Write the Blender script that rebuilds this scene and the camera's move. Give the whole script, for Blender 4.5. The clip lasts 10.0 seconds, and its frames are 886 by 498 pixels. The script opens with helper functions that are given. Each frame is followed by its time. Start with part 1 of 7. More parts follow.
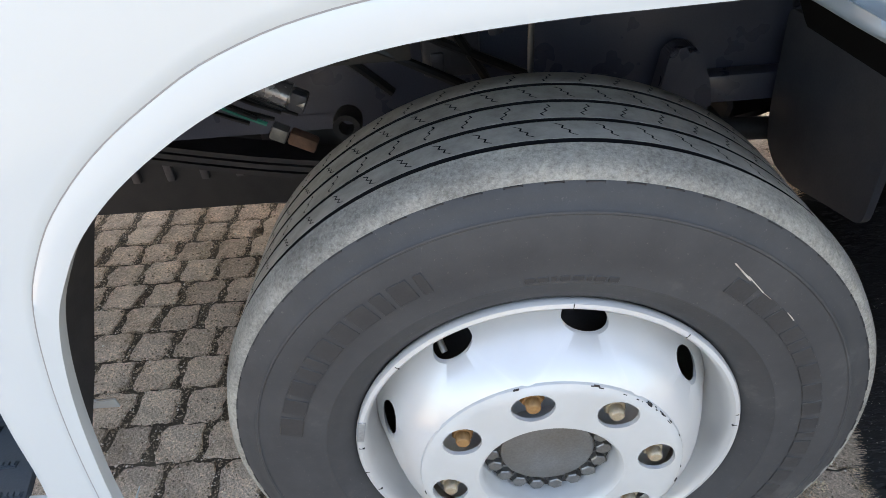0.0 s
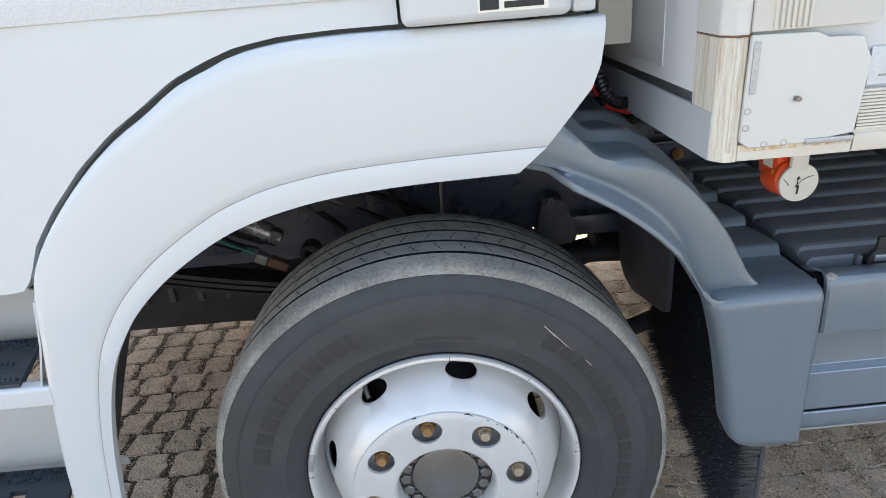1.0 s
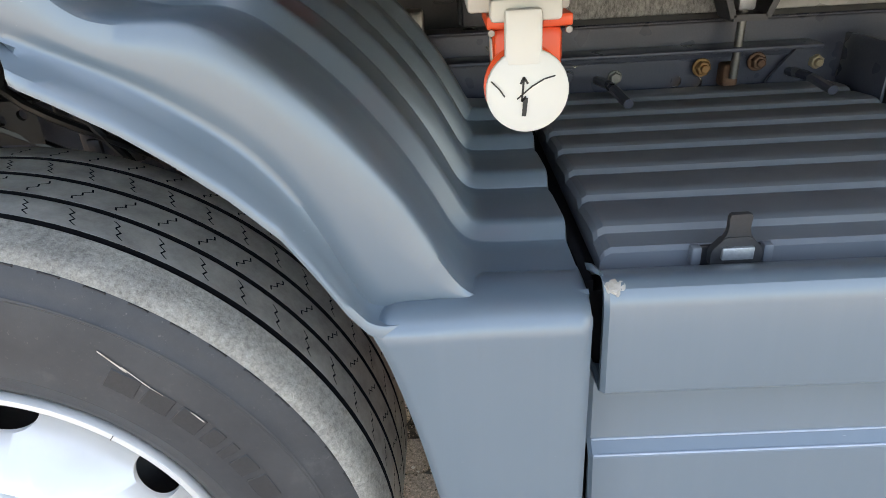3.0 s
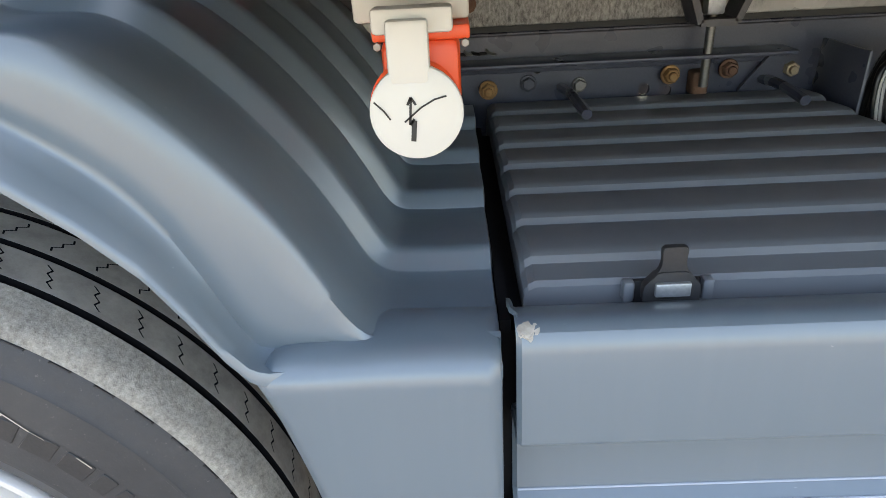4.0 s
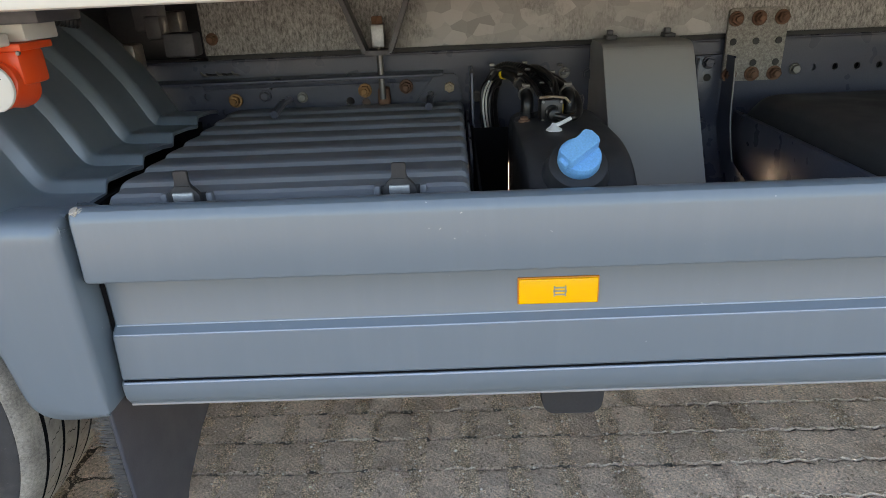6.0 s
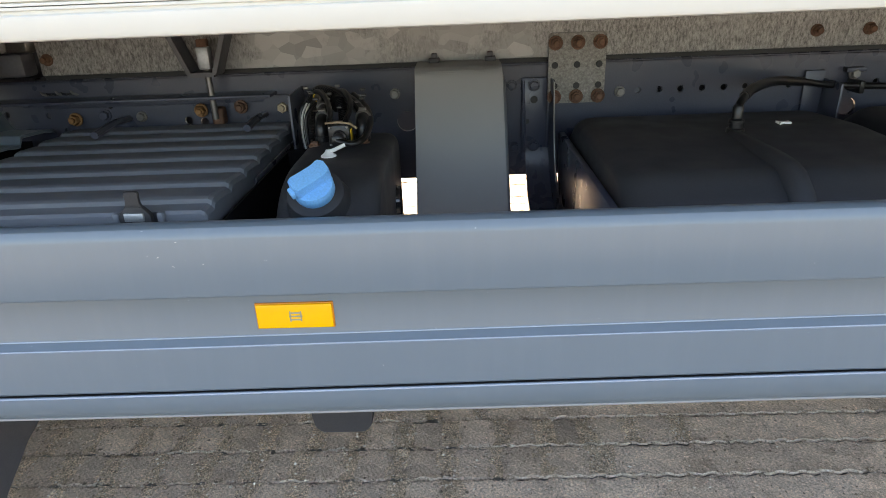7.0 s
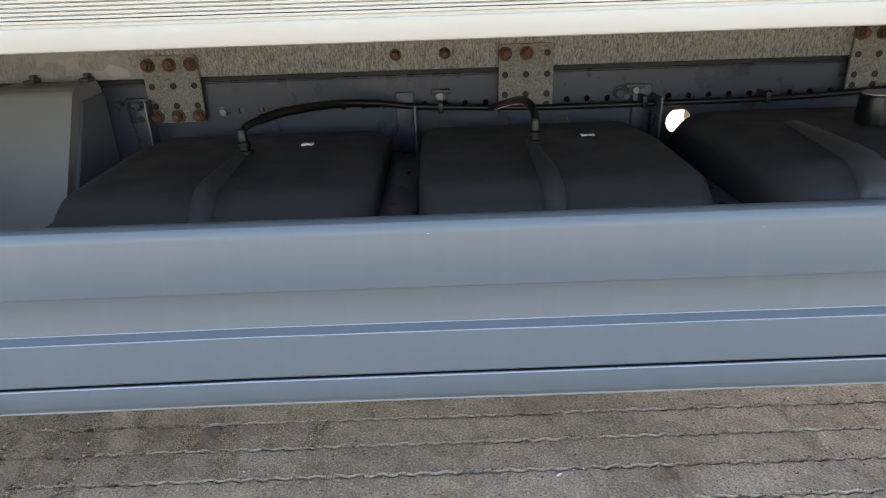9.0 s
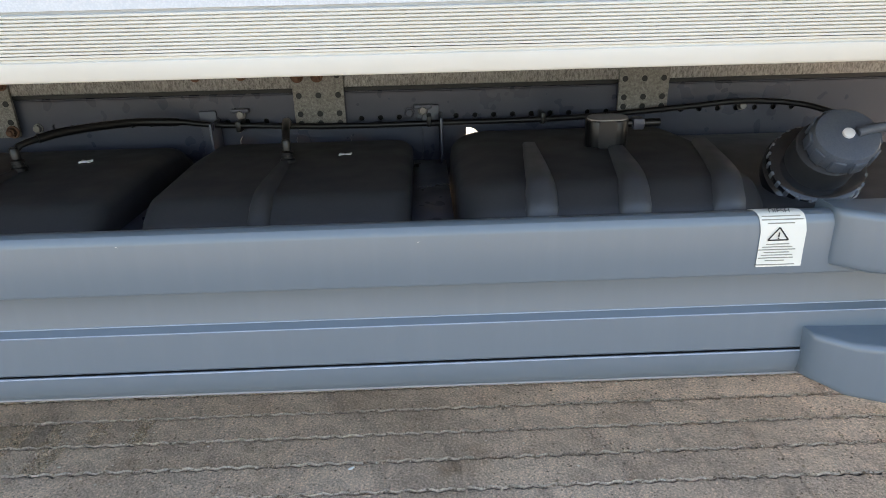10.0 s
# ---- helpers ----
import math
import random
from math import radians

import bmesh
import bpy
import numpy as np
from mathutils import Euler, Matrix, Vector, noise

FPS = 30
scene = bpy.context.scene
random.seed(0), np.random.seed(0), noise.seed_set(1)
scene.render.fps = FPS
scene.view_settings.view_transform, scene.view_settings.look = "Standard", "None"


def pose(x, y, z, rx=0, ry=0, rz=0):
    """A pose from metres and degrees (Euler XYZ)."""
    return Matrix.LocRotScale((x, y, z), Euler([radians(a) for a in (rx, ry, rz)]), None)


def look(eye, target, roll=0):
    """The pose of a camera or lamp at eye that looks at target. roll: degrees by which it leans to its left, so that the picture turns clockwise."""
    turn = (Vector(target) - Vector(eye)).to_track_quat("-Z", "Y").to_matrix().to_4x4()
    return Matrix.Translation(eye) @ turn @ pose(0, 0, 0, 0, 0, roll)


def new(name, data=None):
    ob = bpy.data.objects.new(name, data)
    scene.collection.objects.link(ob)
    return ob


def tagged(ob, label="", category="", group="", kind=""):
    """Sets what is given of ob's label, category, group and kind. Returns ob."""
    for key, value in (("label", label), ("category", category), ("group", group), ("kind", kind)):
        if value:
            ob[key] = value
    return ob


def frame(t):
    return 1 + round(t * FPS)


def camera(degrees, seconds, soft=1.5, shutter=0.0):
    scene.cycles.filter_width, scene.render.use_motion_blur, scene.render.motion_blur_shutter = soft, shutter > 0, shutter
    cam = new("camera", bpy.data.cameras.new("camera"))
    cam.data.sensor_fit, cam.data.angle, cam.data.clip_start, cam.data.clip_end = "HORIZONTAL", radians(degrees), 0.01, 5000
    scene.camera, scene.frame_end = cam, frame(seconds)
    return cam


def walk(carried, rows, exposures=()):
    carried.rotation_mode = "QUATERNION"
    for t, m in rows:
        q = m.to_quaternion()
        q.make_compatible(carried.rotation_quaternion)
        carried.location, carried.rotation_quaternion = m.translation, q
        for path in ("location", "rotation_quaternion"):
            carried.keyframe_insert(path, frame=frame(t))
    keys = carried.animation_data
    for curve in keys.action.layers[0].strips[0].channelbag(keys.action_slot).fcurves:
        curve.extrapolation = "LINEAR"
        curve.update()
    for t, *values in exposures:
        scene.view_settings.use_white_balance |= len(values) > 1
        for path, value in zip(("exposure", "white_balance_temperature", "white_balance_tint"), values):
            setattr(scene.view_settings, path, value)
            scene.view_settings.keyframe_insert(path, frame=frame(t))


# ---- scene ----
cam = camera(70.1, 10.0, 0.7)
PATH = [
    (0, (-0.096, -0.49, 1.153), (-0.162, 1.118, -0.034), -5.4),
    (0.5, (-0.088, -0.74, 1.219), (-0.173, 1.007, 0.25), -5.6),
    (1, (0.016, -0.895, 1.284), (0.043, 0.938, 0.485), -4.8),
    (1.5, (0.179, -1.003, 1.237), (0.221, 0.859, 0.506), -4.1),
    (2, (0.348, -0.895, 1.146), (0.387, 0.952, 0.38), -3.9),
    (2.5, (0.463, -0.72, 1.06), (0.424, 1.069, 0.167), -3.2),
    (3, (0.537, -0.448, 1.05), (0.481, 1.341, 0.157), -3.5),
    (3.2, (0.57, -0.343, 1.037), (0.511, 1.441, 0.135), -3.2),
    (4.3, (0.648, -0.447, 1.062), (0.583, 1.343, 0.172), -3.3),
    (4.5, (0.685, -0.526, 1.074), (0.62, 1.269, 0.194), -3.2),
    (5, (0.82, -0.662, 1.076), (0.752, 1.137, 0.204), -2.8),
    (5.5, (1.009, -0.769, 1.047), (0.947, 1.059, 0.238), -2.7),
    (6.8, (1.481, -0.789, 1.065), (1.425, 1.048, 0.278), -2.6),
    (7, (1.574, -0.79, 1.078), (1.515, 1.047, 0.29), -2.4),
    (7.5, (1.803, -0.833, 1.065), (1.755, 1.006, 0.281), -2.4),
    (8, (1.99, -0.868, 1.072), (1.956, 0.974, 0.295), -2.0),
    (8.5, (2.221, -0.847, 1.081), (2.215, 0.998, 0.309), -1.6),
    (9, (2.457, -0.842, 1.091), (2.466, 1.001, 0.316), -1.9),
    (9.5, (2.708, -0.907, 1.101), (2.741, 0.938, 0.33), -1.4),
    (10, (2.94, -0.949, 1.136), (2.983, 0.897, 0.367), -1.4),
]
walk(cam, [(t, look(eye, target, roll)) for t, eye, target, roll in PATH], [(0.0, 2.62, 7900, 11), (0.5, 2.5, 7900, 11), (1.0, 2.35, 7700, 11), (1.5, 2.2, 7700, 11), (2.0, 2.35, 7800, 11), (2.5, 2.68, 8000, 11), (3.0, 3.05, 8100, 11), (3.2, 3.1, 8100, 11), (4.5, 2.8, 8300, 11), (5.0, 2.5, 8300, 11), (5.5, 2.52, 8200, 11), (7.0, 2.7, 7800, 11), (8.0, 2.7, 7900, 11), (8.5, 2.55, 7900, 11), (10.0, 2.5, 7800, 11)])

# ---- light ----
world = bpy.data.worlds.new("sky")
scene.world = world
world.use_nodes = True
SUN_UP, SUN_SIDE = 57.0, 12.0          # elevation; the sun stands behind the truck's far side
wn = world.node_tree
sky = wn.nodes.new("ShaderNodeTexSky")
sky.sky_type, sky.sun_disc = "NISHITA", False
sky.sun_elevation, sky.sun_rotation = radians(SUN_UP), radians(SUN_SIDE)
sky.air_density, sky.dust_density, sky.ozone_density = 1.0, 2.4, 1.0
wn.links.new(sky.outputs[0], wn.nodes["Background"].inputs[0])
wn.nodes["Background"].inputs[1].default_value = 0.13
sun_data = bpy.data.lights.new("sun", "SUN")
sun_data.energy, sun_data.angle, sun_data.color = 3.5, radians(0.53), (1.0, 0.965, 0.915)
sun = new("sun", sun_data)
sun_from = Vector((math.sin(radians(SUN_SIDE)) * math.cos(radians(SUN_UP)), math.cos(radians(SUN_SIDE)) * math.cos(radians(SUN_UP)), math.sin(radians(SUN_UP))))
sun.matrix_world = look(sun_from * 30, (0, 0, 0))


# ---- materials ----
def shader(name, base, rough=0.5, metal=0.0, coat=0.0, spec=0.5):
    m = bpy.data.materials.new(name)
    m.use_nodes = True
    b = m.node_tree.nodes["Principled BSDF"]
    b.inputs["Base Color"].default_value = (*base, 1)
    b.inputs["Roughness"].default_value = rough
    b.inputs["Metallic"].default_value = metal
    b.inputs["Coat Weight"].default_value = coat
    b.inputs["Coat Roughness"].default_value = 0.08
    b.inputs["Specular IOR Level"].default_value = spec
    return m


class Nodes:
    """Wires a material's nodes."""

    def __init__(self, m):
        self.t = m.node_tree
        self.b = self.t.nodes["Principled BSDF"]
        self.co = self.t.nodes.new("ShaderNodeTexCoord").outputs["Object"]
        self.normal = None

    def scaled(self, s):
        n = self.t.nodes.new("ShaderNodeMapping")
        n.inputs["Scale"].default_value = s
        self.t.links.new(self.co, n.inputs["Vector"])
        return n.outputs[0]

    def noise(self, scale, detail=4.0, rough=0.6, vec=None):
        n = self.t.nodes.new("ShaderNodeTexNoise")
        n.inputs["Scale"].default_value, n.inputs["Detail"].default_value, n.inputs["Roughness"].default_value = scale, detail, rough
        self.t.links.new(vec or self.co, n.inputs["Vector"])
        return n.outputs["Fac"]

    def cells(self, scale, out="Color", vec=None):
        n = self.t.nodes.new("ShaderNodeTexVoronoi")
        n.inputs["Scale"].default_value = scale
        self.t.links.new(vec or self.co, n.inputs["Vector"])
        return n.outputs[out]

    def ramp(self, fac, stops):
        n = self.t.nodes.new("ShaderNodeValToRGB")
        e = n.color_ramp.elements
        while len(e) < len(stops):
            e.new(0.5)
        for el, (p, c) in zip(e, stops):
            el.position = p
            el.color = (*c, 1) if hasattr(c, "__len__") else (c, c, c, 1)
        self.t.links.new(fac, n.inputs[0])
        return n.outputs[0]

    def mix(self, fac, a, b, mode="MIX"):
        n = self.t.nodes.new("ShaderNodeMix")
        n.data_type, n.blend_type = "RGBA", mode
        for i, v in ((0, fac), (6, a), (7, b)):
            if hasattr(v, "links"):
                self.t.links.new(v, n.inputs[i])
            elif i == 0:
                n.inputs[0].default_value = v
            else:
                n.inputs[i].default_value = (*v, 1)
        return n.outputs[2]

    def base(self, c):
        self.t.links.new(c, self.b.inputs["Base Color"])

    def rough(self, c):
        self.t.links.new(c, self.b.inputs["Roughness"])

    def bump(self, height, strength, dist=0.002):
        n = self.t.nodes.new("ShaderNodeBump")
        n.inputs["Strength"].default_value, n.inputs["Distance"].default_value = strength, dist
        self.t.links.new(height, n.inputs["Height"])
        if self.normal:
            self.t.links.new(self.normal, n.inputs["Normal"])
        self.normal = n.outputs[0]
        self.t.links.new(self.normal, self.b.inputs["Normal"])

    def per_piece(self, island=False):
        if island:
            return self.t.nodes.new("ShaderNodeNewGeometry").outputs["Random Per Island"]
        return self.t.nodes.new("ShaderNodeObjectInfo").outputs["Random"]


def worn(name, base, rough, dirt, amount=0.35, grain=220.0, bump=0.12, metal=0.0, coat=0.0, big=2.5, speck=0.14):
    """Base colour broken by broad dirt and fine grain, with a fine relief."""
    m = shader(name, base, rough, metal, coat)
    n = Nodes(m)
    grain = min(grain, 320)
    if amount < 0.1:
        return m
    broad = n.ramp(n.noise(big, 4, 0.55), [(0.36, 0.0), (0.80, amount)])
    c = n.mix(broad, base, dirt)
    n.rough(n.ramp(n.noise(big * 3, 2, 0.5), [(0.3, max(rough - 0.05, 0.02)), (0.7, min(rough + 0.08, 1.0))]))
    if speck < 0.07:
        n.base(c)
        return m
    fine = n.ramp(n.noise(grain, 3, 0.6), [(0.3, 1 - speck), (0.7, 1 + speck * 0.7)])
    n.base(n.mix(1.0, c, fine, "MULTIPLY"))
    n.bump(n.noise(grain, 3, 0.6), bump, 0.0015)
    return m


WHITE = worn("white_paint", (0.555, 0.588, 0.600), 0.28, (0.55, 0.56, 0.56), 0.05, 400, 0.01, 0, 0.6, 3, 0.015)
CREAM = worn("cream_body_paint", (0.66, 0.635, 0.565), 0.42, (0.52, 0.45, 0.33), 0.3, 300, 0.03, 0, 0, 4, 0.05)
PANEL = worn("white_body_panel", (0.64, 0.66, 0.67), 0.35, (0.6, 0.58, 0.52), 0.15, 300, 0.02, 0, 0.2, 3, 0.03)
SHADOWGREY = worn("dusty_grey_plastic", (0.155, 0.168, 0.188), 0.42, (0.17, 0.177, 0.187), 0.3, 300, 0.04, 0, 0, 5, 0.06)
BLACK = worn("black_tank_plastic", (0.036, 0.0365, 0.040), 0.5, (0.048, 0.048, 0.050), 0.4, 260, 0.05, 0, 0, 5, 0.08)
BLACK.node_tree.nodes["Principled BSDF"].inputs["Specular IOR Level"].default_value = 0.28
BAND = worn("black_band_plastic", (0.048, 0.052, 0.060), 0.36, (0.06, 0.06, 0.06), 0.3, 700, 0.10, 0, 0, 5, 0.08)
COVER = worn("dark_grey_cover_plastic", (0.30, 0.295, 0.285), 0.5, (0.28, 0.275, 0.265), 0.3, 900, 0.10, 0, 0, 5, 0.06)
SAND = worn("pale_joint_sand", (0.74, 0.60, 0.47), 0.95, (0.44, 0.36, 0.27), 0.8, 260, 0.5, 0, 0, 14, 0.45)
# paler than the skirt plastic: the highlight on its moulded edges, as colour
EDGELIGHT = shader("pale_edge_highlight", (0.36, 0.40, 0.47), 0.3)
LIPGREY = worn("dusty_grey_lip", (0.26, 0.255, 0.255), 0.5, (0.34, 0.32, 0.30), 0.4, 260, 0.05, 0, 0, 12, 0.05)
FLOOR = worn("pale_floor_board", (0.36, 0.355, 0.34), 0.7, (0.25, 0.24, 0.22), 0.5, 200, 0.1, 0, 0, 4)
BED = worn("dark_sandy_bed", (0.21, 0.19, 0.165), 0.95, (0.15, 0.13, 0.11), 0.6, 120, 0.4, 0, 0, 3, 0.3)
DAMP = worn("dark_damp_joint_soil", (0.085, 0.066, 0.048), 0.95, (0.17, 0.13, 0.09), 0.6, 200, 0.6, 0, 0, 18, 0.4)
COLLAR = shader("glossy_black_collar", (0.02, 0.02, 0.022), 0.16, 0, 0.5)
REDGE = shader("orange_reflector_edge", (0.72, 0.22, 0.0), 0.4)
# near-black without sheen: shade painted into cuts, gaps and undersides
SHADEBLACK = shader("shade_black", (0.008, 0.008, 0.009), 1.0, 0, 0, 0.1)
CHASSIS = worn("dark_blue_chassis_paint", (0.056, 0.063, 0.092), 0.30, (0.070, 0.073, 0.088), 0.5, 300, 0.06, 0, 0.0, 6)
UNDER = worn("grimy_black_metal", (0.066, 0.065, 0.074), 0.42, (0.105, 0.098, 0.098), 0.45, 160, 0.25, 0, 0, 9)
RUBBER = worn("black_rubber", (0.026, 0.026, 0.029), 0.6, (0.040, 0.039, 0.039), 0.4, 400, 0.15, 0, 0, 8)
HOSE = shader("black_hose", (0.008, 0.008, 0.009), 0.34)
RIM = worn("silver_wheel_paint", (0.65, 0.645, 0.635), 0.34, (0.40, 0.38, 0.35), 0.30, 500, 0.05, 0.3, 0.15, 6, 0.06)
RING = worn("grey_ring_paint", (0.57, 0.57, 0.56), 0.42, (0.34, 0.32, 0.29), 0.35, 500, 0.05, 0.1, 0.1, 9, 0.06)
DRUM = worn("dark_brake_drum", (0.03, 0.03, 0.032), 0.5, (0.09, 0.06, 0.04), 0.5, 200, 0.2, 0.2, 0, 12)
HUBM = worn("grey_hub_metal", (0.21, 0.21, 0.205), 0.4, (0.13, 0.095, 0.06), 0.6, 260, 0.15, 0.5, 0, 14)
STEEL = worn("zinc_steel", (0.25, 0.245, 0.235), 0.38, (0.2, 0.16, 0.12), 0.4, 260, 0.1, 0.8, 0, 30)
NUT = worn("yellowed_nut_steel", (0.50, 0.42, 0.30), 0.42, (0.28, 0.14, 0.06), 0.6, 260, 0.15, 0.5, 0, 40)
RUSTNUT = worn("rusty_nut_steel", (0.36, 0.20, 0.08), 0.6, (0.2, 0.07, 0.02), 0.7, 260, 0.25, 0.3, 0, 40)
RUST = worn("rusty_bolt_steel", (0.20, 0.105, 0.065), 0.75, (0.09, 0.046, 0.032), 0.8, 260, 0.35, 0.1, 0, 50)
TREAD_BLUE = worn("black_step_plastic", (0.030, 0.042, 0.058), 0.5, (0.06, 0.065, 0.07), 0.4, 400, 0.15, 0, 0, 8)
ORANGE = shader("orange_red_plastic", (0.80, 0.085, 0.02), 0.35)
ZINC = worn("grey_zinc_strip", (0.45, 0.48, 0.505), 0.45, (0.33, 0.28, 0.27), 0.4, 300, 0.05, 0, 0, 6, 0.08)
LIDW = worn("off_white_plastic", (0.60, 0.597, 0.56), 0.4, (0.58, 0.56, 0.5), 0.3, 300, 0.05, 0, 0, 8, 0.05)
BLUECAP = worn("light_blue_plastic", (0.15, 0.43, 0.78), 0.42, (0.2, 0.45, 0.75), 0.4, 300, 0.05, 0, 0, 30)
CAPGREY = worn("grey_blue_cap_plastic", (0.075, 0.092, 0.122), 0.45, (0.12, 0.13, 0.14), 0.5, 400, 0.1, 0, 0, 20)
WHITEP = shader("white_plastic", (0.8, 0.8, 0.8), 0.35)
AMBER = shader("amber_lens", (1.0, 0.50, 0.0), 0.25, 0, 0.0)
YELLOW = shader("yellow_label", (0.85, 0.62, 0.03), 0.5)
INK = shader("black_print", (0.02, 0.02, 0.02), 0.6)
GREYINK = shader("grey_print", (0.30, 0.29, 0.24), 0.6)
LABEL = shader("white_label", (0.78, 0.77, 0.70), 0.45)
REDHOSE = shader("red_hose", (0.55, 0.025, 0.02), 0.35)
SEAL = worn("grey_rubber_seal", (0.085, 0.095, 0.095), 0.6, (0.15, 0.15, 0.14), 0.5, 300, 0.1, 0, 0, 15)
SCUFF = worn("scuffed_light_plastic", (0.52, 0.48, 0.42), 0.7, (0.22, 0.16, 0.11), 0.9, 150, 0.4, 0, 0, 60)
ALU = worn("dull_aluminium", (0.45, 0.47, 0.49), 0.42, (0.34, 0.33, 0.31), 0.4, 260, 0.08, 0.7, 0, 8)
BRISTLE = shader("black_bristle", (0.036, 0.036, 0.039), 0.38)
FLAPBLUE = worn("blue_black_flap_rubber", (0.050, 0.055, 0.070), 0.5, (0.07, 0.072, 0.08), 0.4, 300, 0.08, 0, 0, 6)
CASTING = worn("dusty_pale_casting", (0.22, 0.205, 0.195), 0.6, (0.13, 0.115, 0.105), 0.6, 160, 0.2, 0.1, 0, 9)
CYLINDER = worn("worn_bright_cylinder", (0.34, 0.33, 0.34), 0.25, (0.16, 0.15, 0.15), 0.5, 260, 0.05, 0.7, 0, 14)
CREASE = shader("grey_crease_line", (0.30, 0.285, 0.28), 0.6)
MARK = worn("smooth_sidewall_mark", (0.027, 0.027, 0.029), 0.5, (0.045, 0.044, 0.043), 0.5, 500, 0.1, 0, 0, 12)
GREEN = shader("green_wire", (0.02, 0.22, 0.16), 0.4)


def grey_plastic():
    """Moulded blue-grey plastic with faint water runs, haze and short scratches."""
    m = shader("blue_grey_plastic", (0.13, 0.158, 0.182), 0.30, 0, 0, 0.9)
    n = Nodes(m)
    runs = n.ramp(n.noise(1.0, 4, 0.6, n.scaled((30, 30, 1.2))), [(0.48, 0.0), (0.80, 0.16)])
    c = n.mix(runs, (0.125, 0.162, 0.194), (0.193, 0.224, 0.249))
    scratch = n.ramp(n.noise(1.0, 2, 0.5, n.scaled((60, 500, 700))), [(0.80, 0.0), (0.84, 0.4)])
    c = n.mix(scratch, c, (0.44, 0.45, 0.455))
    specks = n.ramp(n.noise(170, 1, 0.4), [(0.84, 0.0), (0.87, 0.5)])
    c = n.mix(specks, c, (0.42, 0.43, 0.43))
    n.base(c)
    return m


def tyre_material():
    m = shader("tyre_sidewall_rubber", (0.055, 0.057, 0.062), 0.62)
    n = Nodes(m)
    c = n.ramp(n.noise(9, 7, 0.7), [(0.3, (0.029, 0.030, 0.033)), (0.6, (0.046, 0.046, 0.048)), (0.8, (0.100, 0.096, 0.090))])
    specks = n.ramp(n.noise(200, 5, 0.75), [(0.62, 0.0), (0.76, 0.55)])
    n.base(n.mix(specks, c, (0.22, 0.2, 0.17)))
    n.bump(n.noise(420, 4, 0.6), 0.2, 0.001)
    return m


def tread_material():
    m = shader("dusty_tread_rubber", (0.13, 0.125, 0.115), 0.85)
    n = Nodes(m)
    c = n.ramp(n.noise(9, 5, 0.6), [(0.3, (0.18, 0.168, 0.148)), (0.5, (0.28, 0.26, 0.228)), (0.74, (0.40, 0.372, 0.32))])
    c = n.mix(1.0, c, n.ramp(n.noise(170, 6, 0.8), [(0.32, 0.55), (0.5, 1.0), (0.68, 1.4)]), "MULTIPLY")
    n.base(n.mix(n.ramp(n.noise(330, 3, 0.6), [(0.52, 0.0), (0.75, 0.5)]), c, (0.42, 0.40, 0.35)))
    n.bump(n.noise(130, 6, 0.75), 0.8, 0.002)
    return m


def rib_material():
    m = shader("worn_tread_rubber", (0.10, 0.098, 0.094), 0.8)
    n = Nodes(m)
    c = n.ramp(n.noise(30, 8, 0.7), [(0.28, (0.25, 0.228, 0.198)), (0.5, (0.38, 0.350, 0.305)), (0.74, (0.50, 0.462, 0.40))])
    n.base(n.mix(n.ramp(n.noise(260, 3, 0.6), [(0.58, 0.0), (0.78, 0.4)]), c, (0.42, 0.39, 0.34)))
    n.bump(n.noise(200, 5, 0.7), 0.4, 0.001)
    return m


def galvanised():
    m = shader("weathered_galvanised_steel", (0.25, 0.24, 0.22), 0.55, 0.15)
    n = Nodes(m)
    flakes = n.ramp(n.cells(42, "Color", n.scaled((0.7, 1, 1))), [(0.2, (0.33, 0.322, 0.312)), (0.55, (0.41, 0.40, 0.388)), (0.9, (0.52, 0.507, 0.49))])
    split = n.t.nodes.new("ShaderNodeSeparateXYZ")
    n.t.links.new(n.co, split.inputs[0])
    away = n.t.nodes.new("ShaderNodeMath")
    away.operation = "SUBTRACT"
    away.inputs[1].default_value = 1.45
    n.t.links.new(split.outputs["X"], away.inputs[0])
    far = n.t.nodes.new("ShaderNodeMath")
    far.operation = "ABSOLUTE"
    n.t.links.new(away.outputs[0], far.inputs[0])
    stain = n.mix(0.5, n.ramp(far.outputs[0], [(0.25, 0.0), (0.5, 1.0)]), n.ramp(n.noise(5, 6, 0.7), [(0.35, 0.0), (0.65, 1.0)]))
    streak = n.ramp(n.noise(130, 5, 0.75, n.scaled((1.6, 1, 0.7))), [(0.36, (0.13, 0.122, 0.116)), (0.5, (0.31, 0.295, 0.28)), (0.66, (0.50, 0.48, 0.46))])
    n.base(n.mix(n.ramp(stain, [(0.3, 0.0), (0.6, 1.0)]), flakes, streak))
    n.bump(n.noise(140, 5, 0.7), 0.35, 0.0015)
    return m


def plate_steel():
    m = shader("spotted_galvanised_plate", (0.28, 0.265, 0.24), 0.55, 0.15)
    n = Nodes(m)
    n.base(n.ramp(n.noise(150, 6, 0.8), [(0.3, (0.10, 0.088, 0.075)), (0.5, (0.23, 0.215, 0.195)), (0.72, (0.40, 0.385, 0.35))]))
    n.bump(n.noise(150, 4, 0.7), 0.35, 0.001)
    return m


def retro_tape():
    m = shader("white_reflective_tape", (0.72, 0.74, 0.75), 0.3)
    n = Nodes(m)
    net = n.cells(330, "Distance")
    n.base(n.mix(n.ramp(net, [(0.35, 0.0), (0.6, 0.5)]), (0.62, 0.64, 0.655), (0.50, 0.53, 0.555)))
    return m


